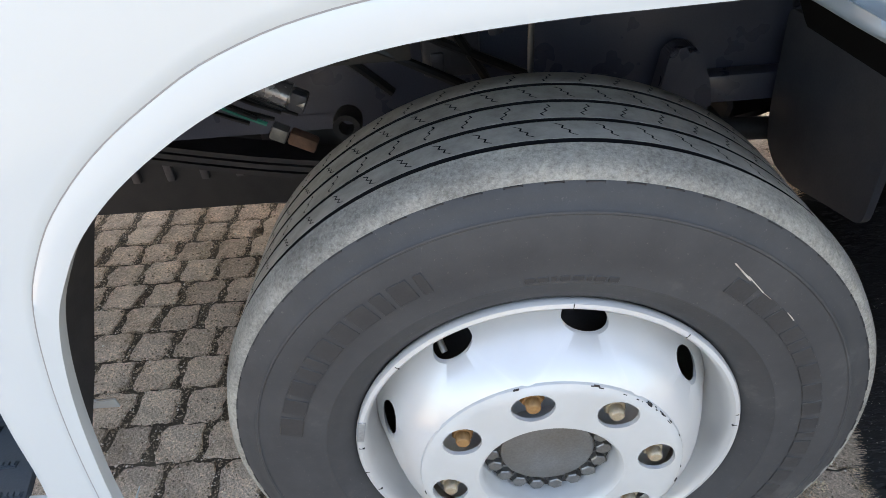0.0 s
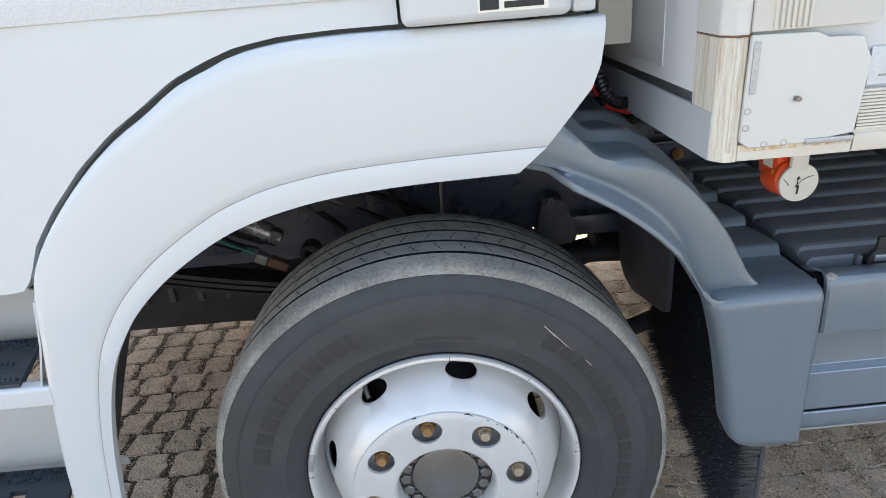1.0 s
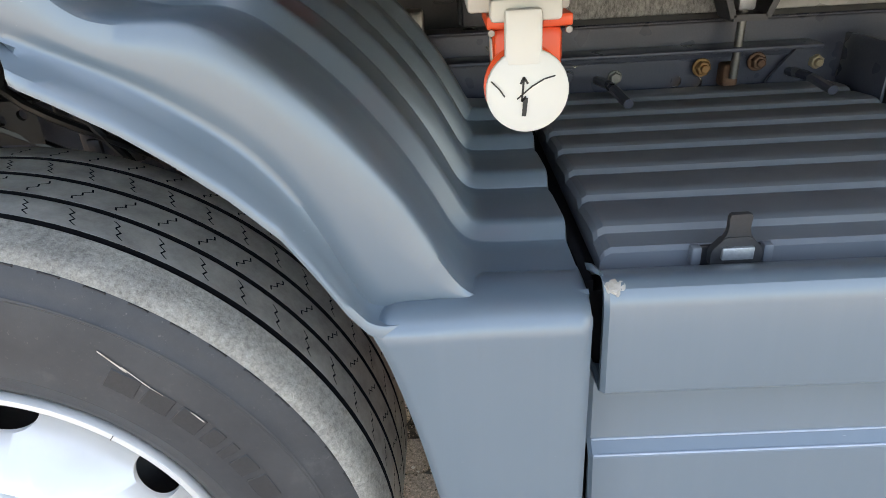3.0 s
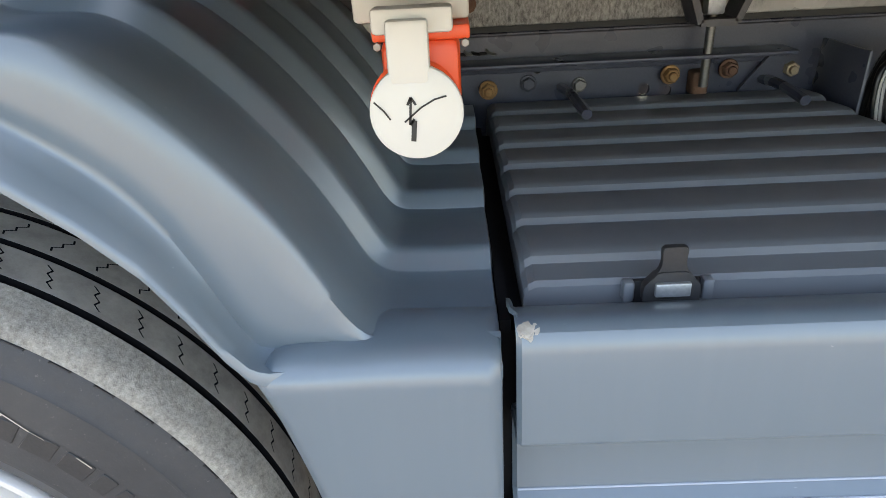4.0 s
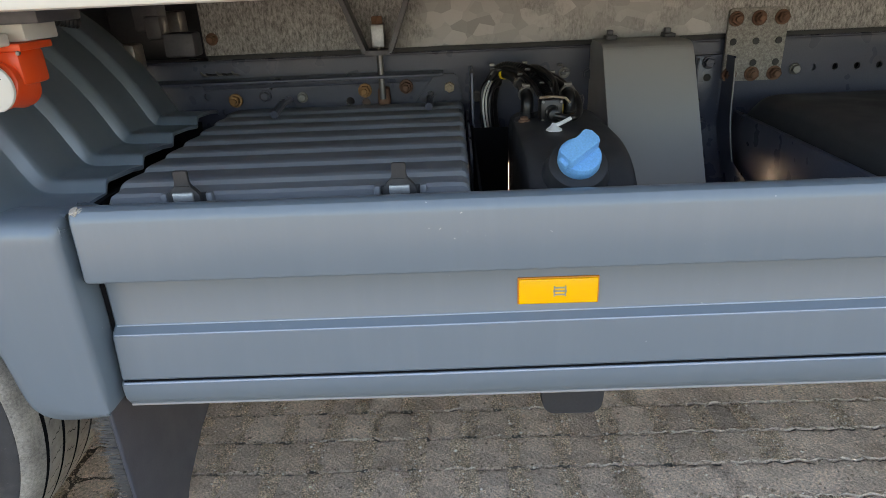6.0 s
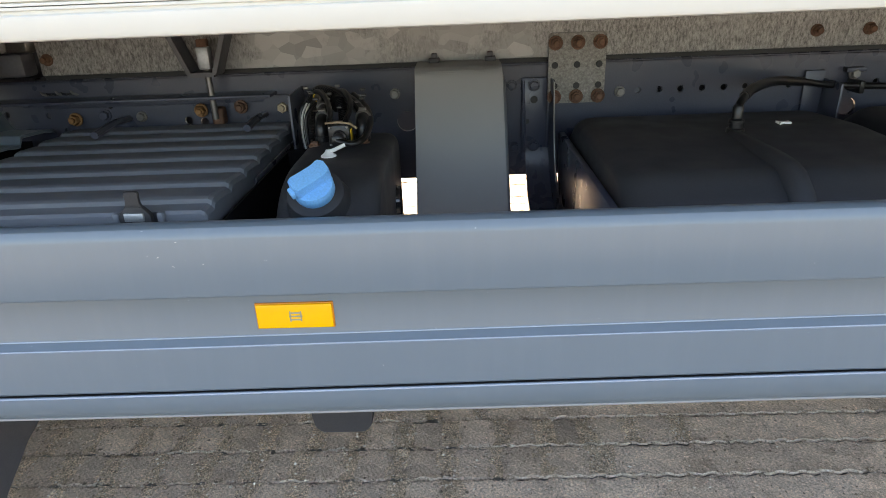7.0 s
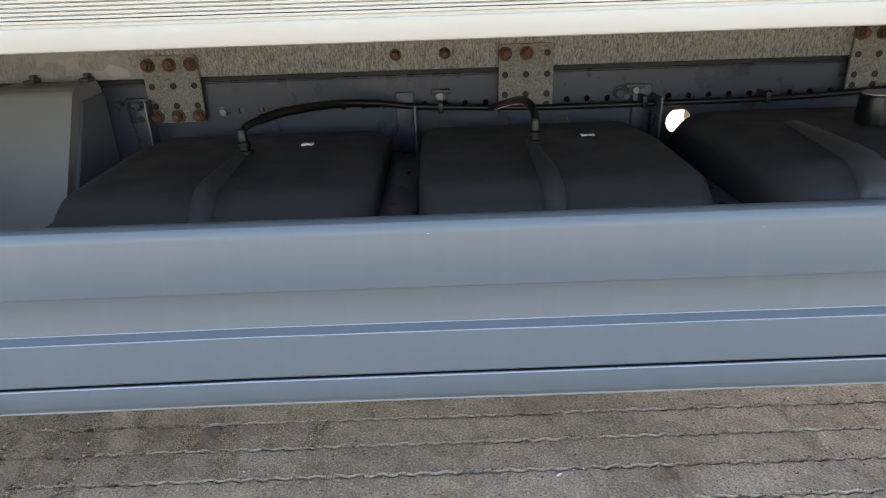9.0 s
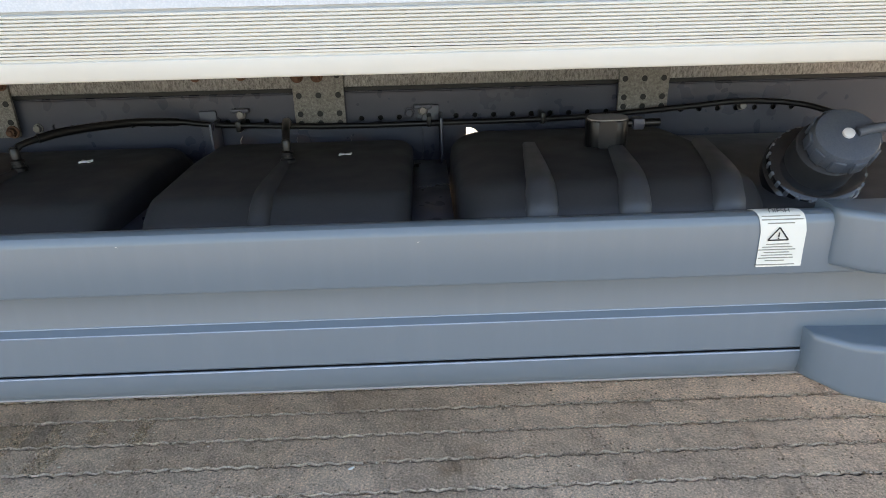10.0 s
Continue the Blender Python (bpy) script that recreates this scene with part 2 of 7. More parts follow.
def stained_post():
    m = shader("rust_streaked_cream_paint", (0.72, 0.68, 0.56), 0.45)
    n = Nodes(m)
    runs = n.ramp(n.noise(170, 6, 0.8, n.scaled((1, 1, 0.05))), [(0.46, 0.0), (0.58, 0.4), (0.74, 0.9)])
    n.base(n.mix(runs, (0.66, 0.635, 0.55), (0.33, 0.18, 0.05)))
    n.bump(n.noise(60, 4, 0.6, n.scaled((1, 1, 0.06))), 0.15, 0.001)
    return m


def rust_stain():
    m = shader("orange_rust_stain", (0.5, 0.24, 0.05), 0.7)
    n = Nodes(m)
    n.base(n.ramp(n.noise(110, 6, 0.75, n.scaled((1, 1, 0.5))), [(0.46, (0.65, 0.62, 0.55)), (0.55, (0.60, 0.46, 0.28)), (0.70, (0.40, 0.20, 0.08))]))
    return m


def paver_material(island):
    m = shader("paver_joined" if island else "concrete_paver", (0.3, 0.28, 0.25), 0.9)
    n = Nodes(m)
    tone = n.ramp(n.per_piece(island), [(0.0, (0.655, 0.502, 0.382)), (0.5, (0.715, 0.55, 0.42)), (1.0, (0.775, 0.60, 0.46))])
    where = n.t.nodes.new("ShaderNodeNewGeometry").outputs["Position"]
    broad = n.ramp(n.noise(2.6, 5, 0.6, where), [(0.32, 0.74), (0.5, 1.0), (0.68, 1.16)])
    blot = n.ramp(n.noise(16, 7, 0.75), [(0.30, 0.62), (0.5, 1.0), (0.7, 1.18)])
    c = n.mix(1.0, n.mix(1.0, tone, broad, "MULTIPLY"), blot, "MULTIPLY")
    rusty = n.ramp(n.noise(4.2, 5, 0.7, where), [(0.57, 0.0), (0.72, 0.65)])
    c = n.mix(rusty, c, (0.33, 0.205, 0.115))
    pits = n.ramp(n.noise(150, 3, 0.85), [(0.28, 0.10), (0.40, 0.68), (0.55, 1.0), (0.66, 1.4), (0.78, 2.3)])
    n.base(n.mix(1.0, c, pits, "MULTIPLY"))
    n.bump(n.noise(45, 6, 0.7), 0.8, 0.008)
    n.bump(n.noise(190, 4, 0.8), 1.0, 0.004)
    return m


def soil_material():
    m = shader("gritty_joint_sand", (0.24, 0.21, 0.17), 0.95)
    n = Nodes(m)
    c = n.ramp(n.noise(20, 8, 0.75), [(0.3, (0.36, 0.265, 0.175)), (0.52, (0.64, 0.485, 0.34)), (0.75, (0.86, 0.70, 0.53))])
    n.base(n.mix(1.0, c, n.ramp(n.noise(260, 4, 0.75), [(0.3, 0.15), (0.5, 1.0), (0.68, 2.3)]), "MULTIPLY"))
    n.bump(n.noise(190, 6, 0.8), 1.0, 0.006)
    return m


def grit_material():
    m = shader("loose_grit", (0.2, 0.18, 0.15), 0.85)
    n = Nodes(m)
    n.base(n.ramp(n.per_piece(True), [(0.0, (0.12, 0.09, 0.062)), (0.45, (0.36, 0.27, 0.185)), (0.85, (0.58, 0.45, 0.33)), (1.0, (0.85, 0.78, 0.68))]))
    return m


GREY, TREADRIB = grey_plastic(), rib_material()
TYRE, TREAD, GALV, PLATE, TAPE, POST, STAIN = tyre_material(), tread_material(), galvanised(), plate_steel(), retro_tape(), stained_post(), rust_stain()
PAVER, PAVER_FAR, SOIL, GRIT = paver_material(False), paver_material(True), soil_material(), grit_material()


# ---- mesh helpers ----
def place(name, data, parent=None, label=""):
    ob = new(name, data)
    if parent:
        ob.parent = parent
    if label:
        ob["label"] = label
    return ob


def part(name, bm, material, parent, label="", sharp=38, flat=False):
    """Links a bmesh as one mesh object under a thing or a part."""
    me = bpy.data.meshes.new(name)
    bmesh.ops.recalc_face_normals(bm, faces=bm.faces)
    for f in bm.faces:
        f.smooth = not flat
    bm.to_mesh(me)
    bm.free()
    me.materials.append(material)
    if not flat:
        me.set_sharp_from_angle(angle=radians(sharp))
    return place(name, me, parent, label)


def box(bm, x0, x1, y0, y1, z0, z1, bevel=0.0, segs=2, m=None):
    made = bmesh.ops.create_cube(bm, size=1.0)["verts"]
    t = Matrix.Translation(((x0 + x1) / 2, (y0 + y1) / 2, (z0 + z1) / 2)) @ Matrix.Diagonal((x1 - x0, y1 - y0, z1 - z0, 1))
    bmesh.ops.transform(bm, matrix=(m @ t) if m else t, verts=made)
    if bevel:
        edges = list({e for v in made for e in v.link_edges})
        bmesh.ops.bevel(bm, geom=edges, offset=bevel, segments=segs, profile=0.5, affect="EDGES")
    return bm


def new_box(*a, **k):
    return box(bmesh.new(), *a, **k)


def prism(bm, outline, axis, a, b, bevel=0.0, segs=2):
    """Extrudes an outline; axis 'x': points (y, z), 'y': (x, z), 'z': (x, y)."""
    def at(p, d):
        return {"x": (d, p[0], p[1]), "y": (p[0], d, p[1]), "z": (p[0], p[1], d)}[axis]
    lo = [bm.verts.new(at(p, a)) for p in outline]
    hi = [bm.verts.new(at(p, b)) for p in outline]
    n = len(outline)
    faces = [bm.faces.new(lo), bm.faces.new(hi)]
    faces += [bm.faces.new((lo[i], lo[(i + 1) % n], hi[(i + 1) % n], hi[i])) for i in range(n)]
    if bevel:
        edges = list({e for f in faces for e in f.edges})
        bmesh.ops.bevel(bm, geom=edges, offset=bevel, segments=segs, profile=0.5, affect="EDGES")
    return bm


def lathe(bm, profile, segs, m=None, closed=False):
    """Turns (radius, y) points round the y axis."""
    m = m or Matrix()
    rings = []
    for r, y in profile:
        rings.append([bm.verts.new(m @ Vector((r * math.cos(2 * math.pi * i / segs), y, r * math.sin(2 * math.pi * i / segs)))) for i in range(segs)])
    pairs = list(zip(rings, rings[1:])) + ([(rings[-1], rings[0])] if closed else [])
    for a, b in pairs:
        for i in range(segs):
            j = (i + 1) % segs
            bm.faces.new((a[i], a[j], b[j], b[i]))
    return bm


def capped(bm, profile, segs, m=None):
    """A turned body, closed at both ends."""
    before = set(bm.edges)
    lathe(bm, profile, segs, m)
    bmesh.ops.holes_fill(bm, edges=[e for e in bm.edges if e not in before and e.is_boundary], sides=0)
    return bm


def smooth_line(points, n):
    """Catmull-Rom through the points, n samples at even lengths."""
    p = [Vector(q) for q in points]
    p = [2 * p[0] - p[1]] + p + [2 * p[-1] - p[-2]]
    fine = []
    for i in range(1, len(p) - 2):
        for k in range(12):
            t = k / 12
            a, b, c, d = p[i - 1], p[i], p[i + 1], p[i + 2]
            fine.append(0.5 * ((2 * b) + (c - a) * t + (2 * a - 5 * b + 4 * c - d) * t * t + (3 * b - a - 3 * c + d) * t ** 3))
    fine.append(p[-2])
    return even(fine, n)


def even(points, n):
    pts = [Vector(q) for q in points]
    run = [0.0]
    for a, b in zip(pts, pts[1:]):
        run.append(run[-1] + (b - a).length)
    out, k = [], 0
    for i in range(n):
        s = run[-1] * i / (n - 1)
        while k < len(pts) - 2 and run[k + 1] < s:
            k += 1
        f = (s - run[k]) / max(run[k + 1] - run[k], 1e-9)
        out.append(pts[k].lerp(pts[k + 1], min(max(f, 0), 1)))
    return out


def tube(bm, points, r, segs=10, n=0, ridge=0.0):
    """A round tube along points; ridge: the rings' height of a corrugated hose."""
    line = smooth_line(points, n) if n else [Vector(p) for p in points]
    side = None
    rings = []
    for i, p in enumerate(line):
        d = (line[min(i + 1, len(line) - 1)] - line[max(i - 1, 0)]).normalized()
        if side is None:
            side = d.cross(Vector((0.13, 0.31, 0.94))).normalized()
        side = (side - d * side.dot(d)).normalized()
        up = d.cross(side)
        rr = r + (ridge if i % 2 else 0)
        rings.append([bm.verts.new(p + (side * math.cos(2 * math.pi * k / segs) + up * math.sin(2 * math.pi * k / segs)) * rr) for k in range(segs)])
    for a, b in zip(rings, rings[1:]):
        for k in range(segs):
            bm.faces.new((a[k], a[(k + 1) % segs], b[(k + 1) % segs], b[k]))
    bm.faces.new(rings[0])
    bm.faces.new(rings[-1])
    return bm


def sheet(bm, rows):
    """A surface through rows of points; faces without area are left out."""
    vs = [[bm.verts.new(p) for p in row] for row in rows]
    for a, b in zip(vs, vs[1:]):
        for i in range(len(a) - 1):
            bm.faces.new((a[i], a[i + 1], b[i + 1], b[i]))
    return vs


def thicken(bm, t):
    """Gives a sheet a second skin at the distance t, closed at its edges."""
    bmesh.ops.recalc_face_normals(bm, faces=bm.faces)
    bm.normal_update()
    faces, edges = list(bm.faces), [e for e in bm.edges if e.is_boundary]
    twin = {v: bm.verts.new(v.co - v.normal * t) for v in list(bm.verts)}
    for f in faces:
        bm.faces.new([twin[v] for v in reversed(f.verts)])
    for e in edges:
        a, b = e.verts
        bm.faces.new((a, b, twin[b], twin[a]))
    return bm


def hex_bolt(bm, at, r, h, washer=0.0, axis=(0, -1, 0), turn=0.0, stud=0.0):
    """A hexagon head with washer and stud, seen along the axis."""
    q = Vector((0, 0, 1)).rotation_difference(Vector(axis)).to_matrix().to_4x4()
    m = Matrix.Translation(at) @ q @ Matrix.Rotation(turn, 4, "Z")

    def ring(rad, z, n):
        return [bm.verts.new(m @ Vector((rad * math.cos(2 * math.pi * (i + 0.5) / n), rad * math.sin(2 * math.pi * (i + 0.5) / n), z))) for i in range(n)]

    def stack(levels, n):
        rs = [ring(rad, z, n) for rad, z in levels]
        for a, b in zip(rs, rs[1:]):
            for i in range(n):
                bm.faces.new((a[i], a[(i + 1) % n], b[(i + 1) % n], b[i]))
        bm.faces.new(rs[-1])
    z0 = 0.0
    if washer:
        stack([(washer, 0), (washer, 0.003), (washer * 0.94, 0.004)], 16)
        z0 = 0.003
    stack([(r, z0), (r, z0 + h * 0.85), (r * 0.86, z0 + h)], 6)
    if stud:
        stack([(stud, z0 + h * 0.9), (stud, z0 + h * 1.45), (stud * 0.8, z0 + h * 1.55)], 10)
    return bm


def holed_ring(bm, n, r0, r1, depth, hole, wide, tall, mid, turn, back, steps=6):
    """A disc ring in n sectors, each with an oval hole at radius mid. depth(r) gives y; back: the thickness at the holes."""
    half = math.pi / n

    def at(u, v):
        a = turn + u * half
        return (v * math.cos(a), depth(v), v * math.sin(a))
    for k in range(n):
        a0 = turn + 2 * half * k
        rim, edge = [], []
        count = 8 * steps
        for i in range(count):
            s = i / count * 8
            side, f = int(s) // 2, (s % 2) - 1
            u, v = [(1, f), (-f, 1), (-1, -f), (f, -1)][side]
            rim.append((u, r0 + (r1 - r0) * (v + 1) / 2))
            ang = math.atan2(v, u)
            edge.append((wide / (mid * half) * math.cos(ang), mid + tall * math.sin(ang)))
        rows = []
        for f in (0, 0.3, 0.65, 1.0):
            row = []
            for (u0, v0), (u1, v1) in zip(edge, rim):
                u, v = u0 + (u1 - u0) * f, v0 + (v1 - v0) * f
                a = a0 + u * half
                row.append(bm.verts.new((v * math.cos(a), depth(v), v * math.sin(a))))
            rows.append(row)
        inner = [bm.verts.new((w.co.x * (1 - 0.004), w.co.y + back, w.co.z * (1 - 0.004))) for w in rows[0]]
        for a, b in zip([inner] + rows, rows):
            for i in range(count):
                j = (i + 1) % count
                bm.faces.new((a[i], a[j], b[j], b[i]))
    bmesh.ops.remove_doubles(bm, verts=bm.verts, dist=0.00005)
    return bm


def holed_strip(bm, x0, x1, z0, z1, y, holes):
    """A flat strip in the x-z plane with round holes (x, z, radius), one to a cell."""
    cuts = sorted(holes)
    xs = [x0] + [(a[0] + b[0]) / 2 for a, b in zip(cuts, cuts[1:])] + [x1]
    for (hx, hz, hr), a, b in zip(cuts, xs, xs[1:]):
        n = 16
        wide = (a, b)
        a, b = max(a, hx - (z1 - z0)), min(b, hx + (z1 - z0))
        for u, v in ((wide[0], a), (b, wide[1])):
            if v - u > 1e-5:
                bm.faces.new([bm.verts.new(p) for p in ((u, y, z0), (u, y, z1), (v, y, z1), (v, y, z0))])
        rim, edge = [], []
        for i in range(n):
            ang = 2 * math.pi * (i + 0.5) / n
            c, s = math.cos(ang), math.sin(ang)
            tx = ((b - hx) if c > 0 else (hx - a)) / abs(c)
            tz = ((z1 - hz) if s > 0 else (hz - z0)) / abs(s)
            t = min(tx, tz)
            rim.append((hx + c * t, hz + s * t))
            edge.append((hx + c * hr, hz + s * hr))
        # the four corners close the cell
        pts = []
        for i in range(n):
            pts.append(rim[i])
        v_rim = [bm.verts.new((p[0], y, p[1])) for p in pts]
        v_edge = [bm.verts.new((p[0], y, p[1])) for p in edge]
        v_back = [bm.verts.new((p[0], y + 0.008, p[1])) for p in edge]
        for i in range(n):
            j = (i + 1) % n
            bm.faces.new((v_edge[i], v_edge[j], v_back[j], v_back[i]))
            p, q = rim[i], rim[j]
            if abs(p[0] - q[0]) > 1e-6 and abs(p[1] - q[1]) > 1e-6:
                cx = b if max(p[0], q[0]) > b - 1e-6 else a
                cz = z1 if max(p[1], q[1]) > z1 - 1e-6 else z0
                corner = bm.verts.new((cx, y, cz))
                bm.faces.new((v_edge[i], v_rim[i], corner, v_rim[j], v_edge[j]))
            else:
                bm.faces.new((v_edge[i], v_rim[i], v_rim[j], v_edge[j]))
    return bm


def soft_block(bm, x0, x1, section, round_ends, n=10):
    """A moulded tank: a closed (y, z) section along x, drawn in towards its middle at the rounded ends."""
    cy = sum(p[0] for p in section) / len(section)
    cz = sum(p[1] for p in section) / len(section)
    rows = []
    stops = [(x0 + round_ends * (1 - math.cos(a)), 1 - (1 - math.sin(a)) * 1.0) for a in [math.pi / 2 * i / 6 for i in range(7)]]
    stops = stops + [(x0 + x1 - x, s) for x, s in reversed(stops)]
    half_y = max(abs(p[0] - cy) for p in section)
    half_z = max(abs(p[1] - cz) for p in section)
    for x, s in stops:
        inset = round_ends * (1 - s)
        fy, fz = 1 - inset / half_y, 1 - inset / half_z
        rows.append([(x, cy + (p[0] - cy) * fy, cz + (p[1] - cz) * fz) for p in section])
    vs = [[bm.verts.new(p) for p in row] for row in rows]
    m = len(section)
    for a, b in zip(vs, vs[1:]):
        for i in range(m):
            bm.faces.new((a[i], a[(i + 1) % m], b[(i + 1) % m], b[i]))
    bm.faces.new(vs[0])
    bm.faces.new(vs[-1])
    return bm


def rounded(outline, r, n=5):
    """Rounds the corners of a closed outline."""
    out = []
    k = len(outline)
    for i in range(k):
        p, a, b = Vector(outline[i]), Vector(outline[i - 1]), Vector(outline[(i + 1) % k])
        da, db = (a - p), (b - p)
        ra = min(r, da.length * 0.49, db.length * 0.49)
        s, e = p + da.normalized() * ra, p + db.normalized() * ra
        for j in range(n + 1):
            t = j / n
            out.append(tuple((1 - t) ** 2 * s + 2 * t * (1 - t) * p + t * t * e))
    return out


# ---- ground ----
ROW, LONG, SQUARE, CHANGE = 0.1075, 0.2075, 0.117, 1.75      # row pitch, long and square paver pitch, where square pavers end
bm = bmesh.new()
bmesh.ops.create_grid(bm, x_segments=2, y_segments=2, size=400)
bmesh.ops.translate(bm, verts=bm.verts, vec=(1, 1, -0.010))
ground = tagged(part("ground", bm, BED, None, flat=True), "sandy grit bed under the concrete pavers", "ground", kind="structure")

# ---- the truck ----
truck = tagged(new("truck"), "white box truck with blue-grey plastic side panels, parked on pavers", "truck")
WX, WZ = -0.001, 0.402                                        # the front wheel's axle


def arc_blocks(wheel, r, a0, a1, sizes, y, tall, proud, gap=0.25):
    """Plain raised blocks in an arc on the sidewall, in place of moulded marks."""
    total = sum(s + gap for s in sizes)
    a = a0
    for s in sizes:
        w = (a1 - a0) * s / total
        mid = a + w / 2
        half = abs(w) * r / 2
        m = Matrix.Rotation(-mid, 4, "Y") @ Matrix.Translation((r, y, 0))
        part("sidewall_mark", box(bmesh.new(), -tall / 2, tall / 2, -proud, proud, -half, half, 0.0008, 1, m=m), MARK, wheel)
        a += (a1 - a0) * (s + gap) / total


def front_wheel():
    wheel = part("wheel", lathe(bmesh.new(), [(0.02, 0.05), (0.10, 0.05), (0.19, 0.15), (0.205, 0.17), (0.205, 0.30), (0.06, 0.31), (0.06, 0.5), (0.01, 0.5)], 48), DRUM, truck, "front wheel on a dark brake drum")
    wheel.location = (WX, 0, WZ)
    side = [(0.252, 0.075), (0.262, 0.068), (0.270, 0.056), (0.285, 0.047), (0.300, 0.042), (0.3015, 0.0405), (0.305, 0.0405), (0.3065, 0.041), (0.330, 0.0385), (0.352, 0.0375), (0.378, 0.040), (0.390, 0.0425), (0.3915, 0.0412), (0.394, 0.0418), (0.396, 0.0445), (0.408, 0.0485), (0.418, 0.053), (0.4225, 0.056)]
    full = []
    for r, y in side:
        full.append((r, y))
    bm = lathe(bmesh.new(), full, 192)
    sidewall = bm
    for v in bm.verts:
        if v.co.z < 0.003 - WZ:
            v.co.z = 0.003 - WZ
    part("tyre", sidewall, TYRE, wheel, "worn black tyre sidewall")
    shoulder = [(0.4225, 0.056), (0.430, 0.059), (0.4365, 0.067), (0.4405, 0.080), (0.4430, 0.090), (0.4445, 0.0948), (0.4435, 0.0958), (0.432, 0.0965)]
    bm = lathe(bmesh.new(), shoulder, 192)
    for v in bm.verts:
        if v.co.z < 0.002 - WZ:
            v.co.z = 0.002 - WZ
    part("tyre_shoulder", bm, TREAD, wheel, "pale dusty tyre shoulder")
    crown = []
    for y in (0.096, 0.146, 0.196, 0.246):
        crown += [(0.4445, y), (0.434, y + 0.0010), (0.434, y + 0.0080), (0.4445, y + 0.009)]
    crown = crown[1:]
    crown += [(0.4445, 0.29), (0.436, 0.307), (0.42, 0.312), (0.39, 0.32), (0.33, 0.325), (0.27, 0.31), (0.25, 0.29)]
    bm = lathe(bmesh.new(), crown, 192)
    for v in bm.verts:
        if v.co.z < 0.002 - WZ:
            v.co.z = 0.002 - WZ
    part("tread", bm, TREADRIB, wheel, "dusty grooved tyre tread")
    # groove shade painted as a black band that also covers the walls
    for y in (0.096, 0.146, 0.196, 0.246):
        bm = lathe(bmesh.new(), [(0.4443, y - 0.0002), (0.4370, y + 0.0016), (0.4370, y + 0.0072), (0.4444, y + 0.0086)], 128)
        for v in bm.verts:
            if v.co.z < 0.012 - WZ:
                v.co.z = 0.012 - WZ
        part("tread_groove", bm, SHADEBLACK, wheel, "black band painting the shade in the groove")
    # zigzag cuts over the middle ribs, flat and painted shade-black; notches along the shoulder
    rnd = random.Random(4)
    bm = bmesh.new()
    for rib, (y0, y1) in enumerate(((0.1055, 0.1455), (0.1555, 0.1955), (0.2055, 0.2455), (0.2555, 0.2865))):
        for k in range(62):
            a = 2 * math.pi * (k + 0.33 * rib) / 62
            pts = []
            lean = 0.046 if rib % 2 == 0 else -0.040
            for i in range(6):
                f = 0.14 + 0.72 * i / 5
                aa = a + lean * (f - 0.5) + (0.0055 if i % 2 else -0.0055)
                pts.append((aa, y0 + (y1 - y0) * f))
            for (a0, u0), (a1, u1) in zip(pts, pts[1:]):
                w = 0.0024
                q = [bm.verts.new((0.44475 * math.cos(t), u, 0.44475 * math.sin(t))) for t, u in ((a0 - w, u0), (a0 + w, u0), (a1 + w, u1), (a1 - w, u1))]
                if min(v.co.z for v in q) > -0.395:
                    bm.faces.new(q)
    tagged(part("sipe", bm, SHADEBLACK, wheel, "fine zigzag cuts in the tread, their shade painted black", flat=True), kind="stuff")
    bm = bmesh.new()
    for k in range(64):
        a = 2 * math.pi * k / 64
        m = Matrix.Rotation(-a, 4, "Y") @ Matrix.Translation((0.4215, 0.0548, 0))
        if math.sin(a) > -0.9:
            box(bm, -0.0008, 0.0008, -0.0004, 0.003, -0.0100, 0.0100, m=m)
            box(bm, -0.0060, 0.0, -0.0004, 0.003, -0.0100, -0.0085, m=m)
            box(bm, -0.0060, 0.0, -0.0004, 0.003, 0.0085, 0.0100, m=m)
    tagged(part("wear_notch", bm, RUBBER, wheel, "short dark notches along the shoulder"), kind="stuff")
    arc_blocks(wheel, 0.347, radians(168), radians(112), [1.3, 1, 1, 0.6, 0.4, 1, 0.9, 1, 0.6, 0.9, 0.4], 0.0374, 0.030, 0.0007)
    arc_blocks(wheel, 0.345, radians(56), radians(-28), [1.1, 1, 1, 0.6, 0.4, 0.8, 1.1, 1, 0.9, 0.8, 0.4, 1.0, 0.8, 1.0, 0.9, 0.8], 0.0374, 0.024, 0.0007)
    arc_blocks(wheel, 0.309, radians(96), radians(76), [1, 1, 0.5, 1, 1, 0.5, 1, 1], 0.0405, 0.008, 0.001)
    # pale scrape
    p0, p1 = Vector((0.193, 0.0385, 0.316)), Vector((0.273, 0.0365, 0.228))
    across = (p1 - p0).cross(Vector((0, 1, 0))).normalized()
    for f0, f1, w in ((0.0, 0.28, 0.0012), (0.22, 0.50, 0.0008), (0.47, 0.62, 0.0004), (0.88, 1.02, 0.0009)):
        a, b = p0.lerp(p1, f0) + across * rnd.uniform(-0.002, 0.002), p0.lerp(p1, f1) + across * rnd.uniform(-0.002, 0.002)
        bm = bmesh.new()
        bm.faces.new([bm.verts.new(q + Vector((0, -0.001, 0))) for q in (a - across * w * 0.3, a + across * w, b + across * w * 0.6, b - across * w)])
        part("scrape", bm, SCUFF, wheel, "pale scrape in the rubber", flat=True)
    # rim: lip, well and disc
    lip = [(0.256, 0.075), (0.263, 0.062), (0.2635, 0.056), (0.261, 0.0515), (0.256, 0.0505), (0.2525, 0.053), (0.2495, 0.060), (0.247, 0.075), (0.2455, 0.094), (0.241, 0.108), (0.2405, 0.150)]
    part("rim", lathe(bmesh.new(), lip, 160), RIM, wheel, "silver painted steel rim")

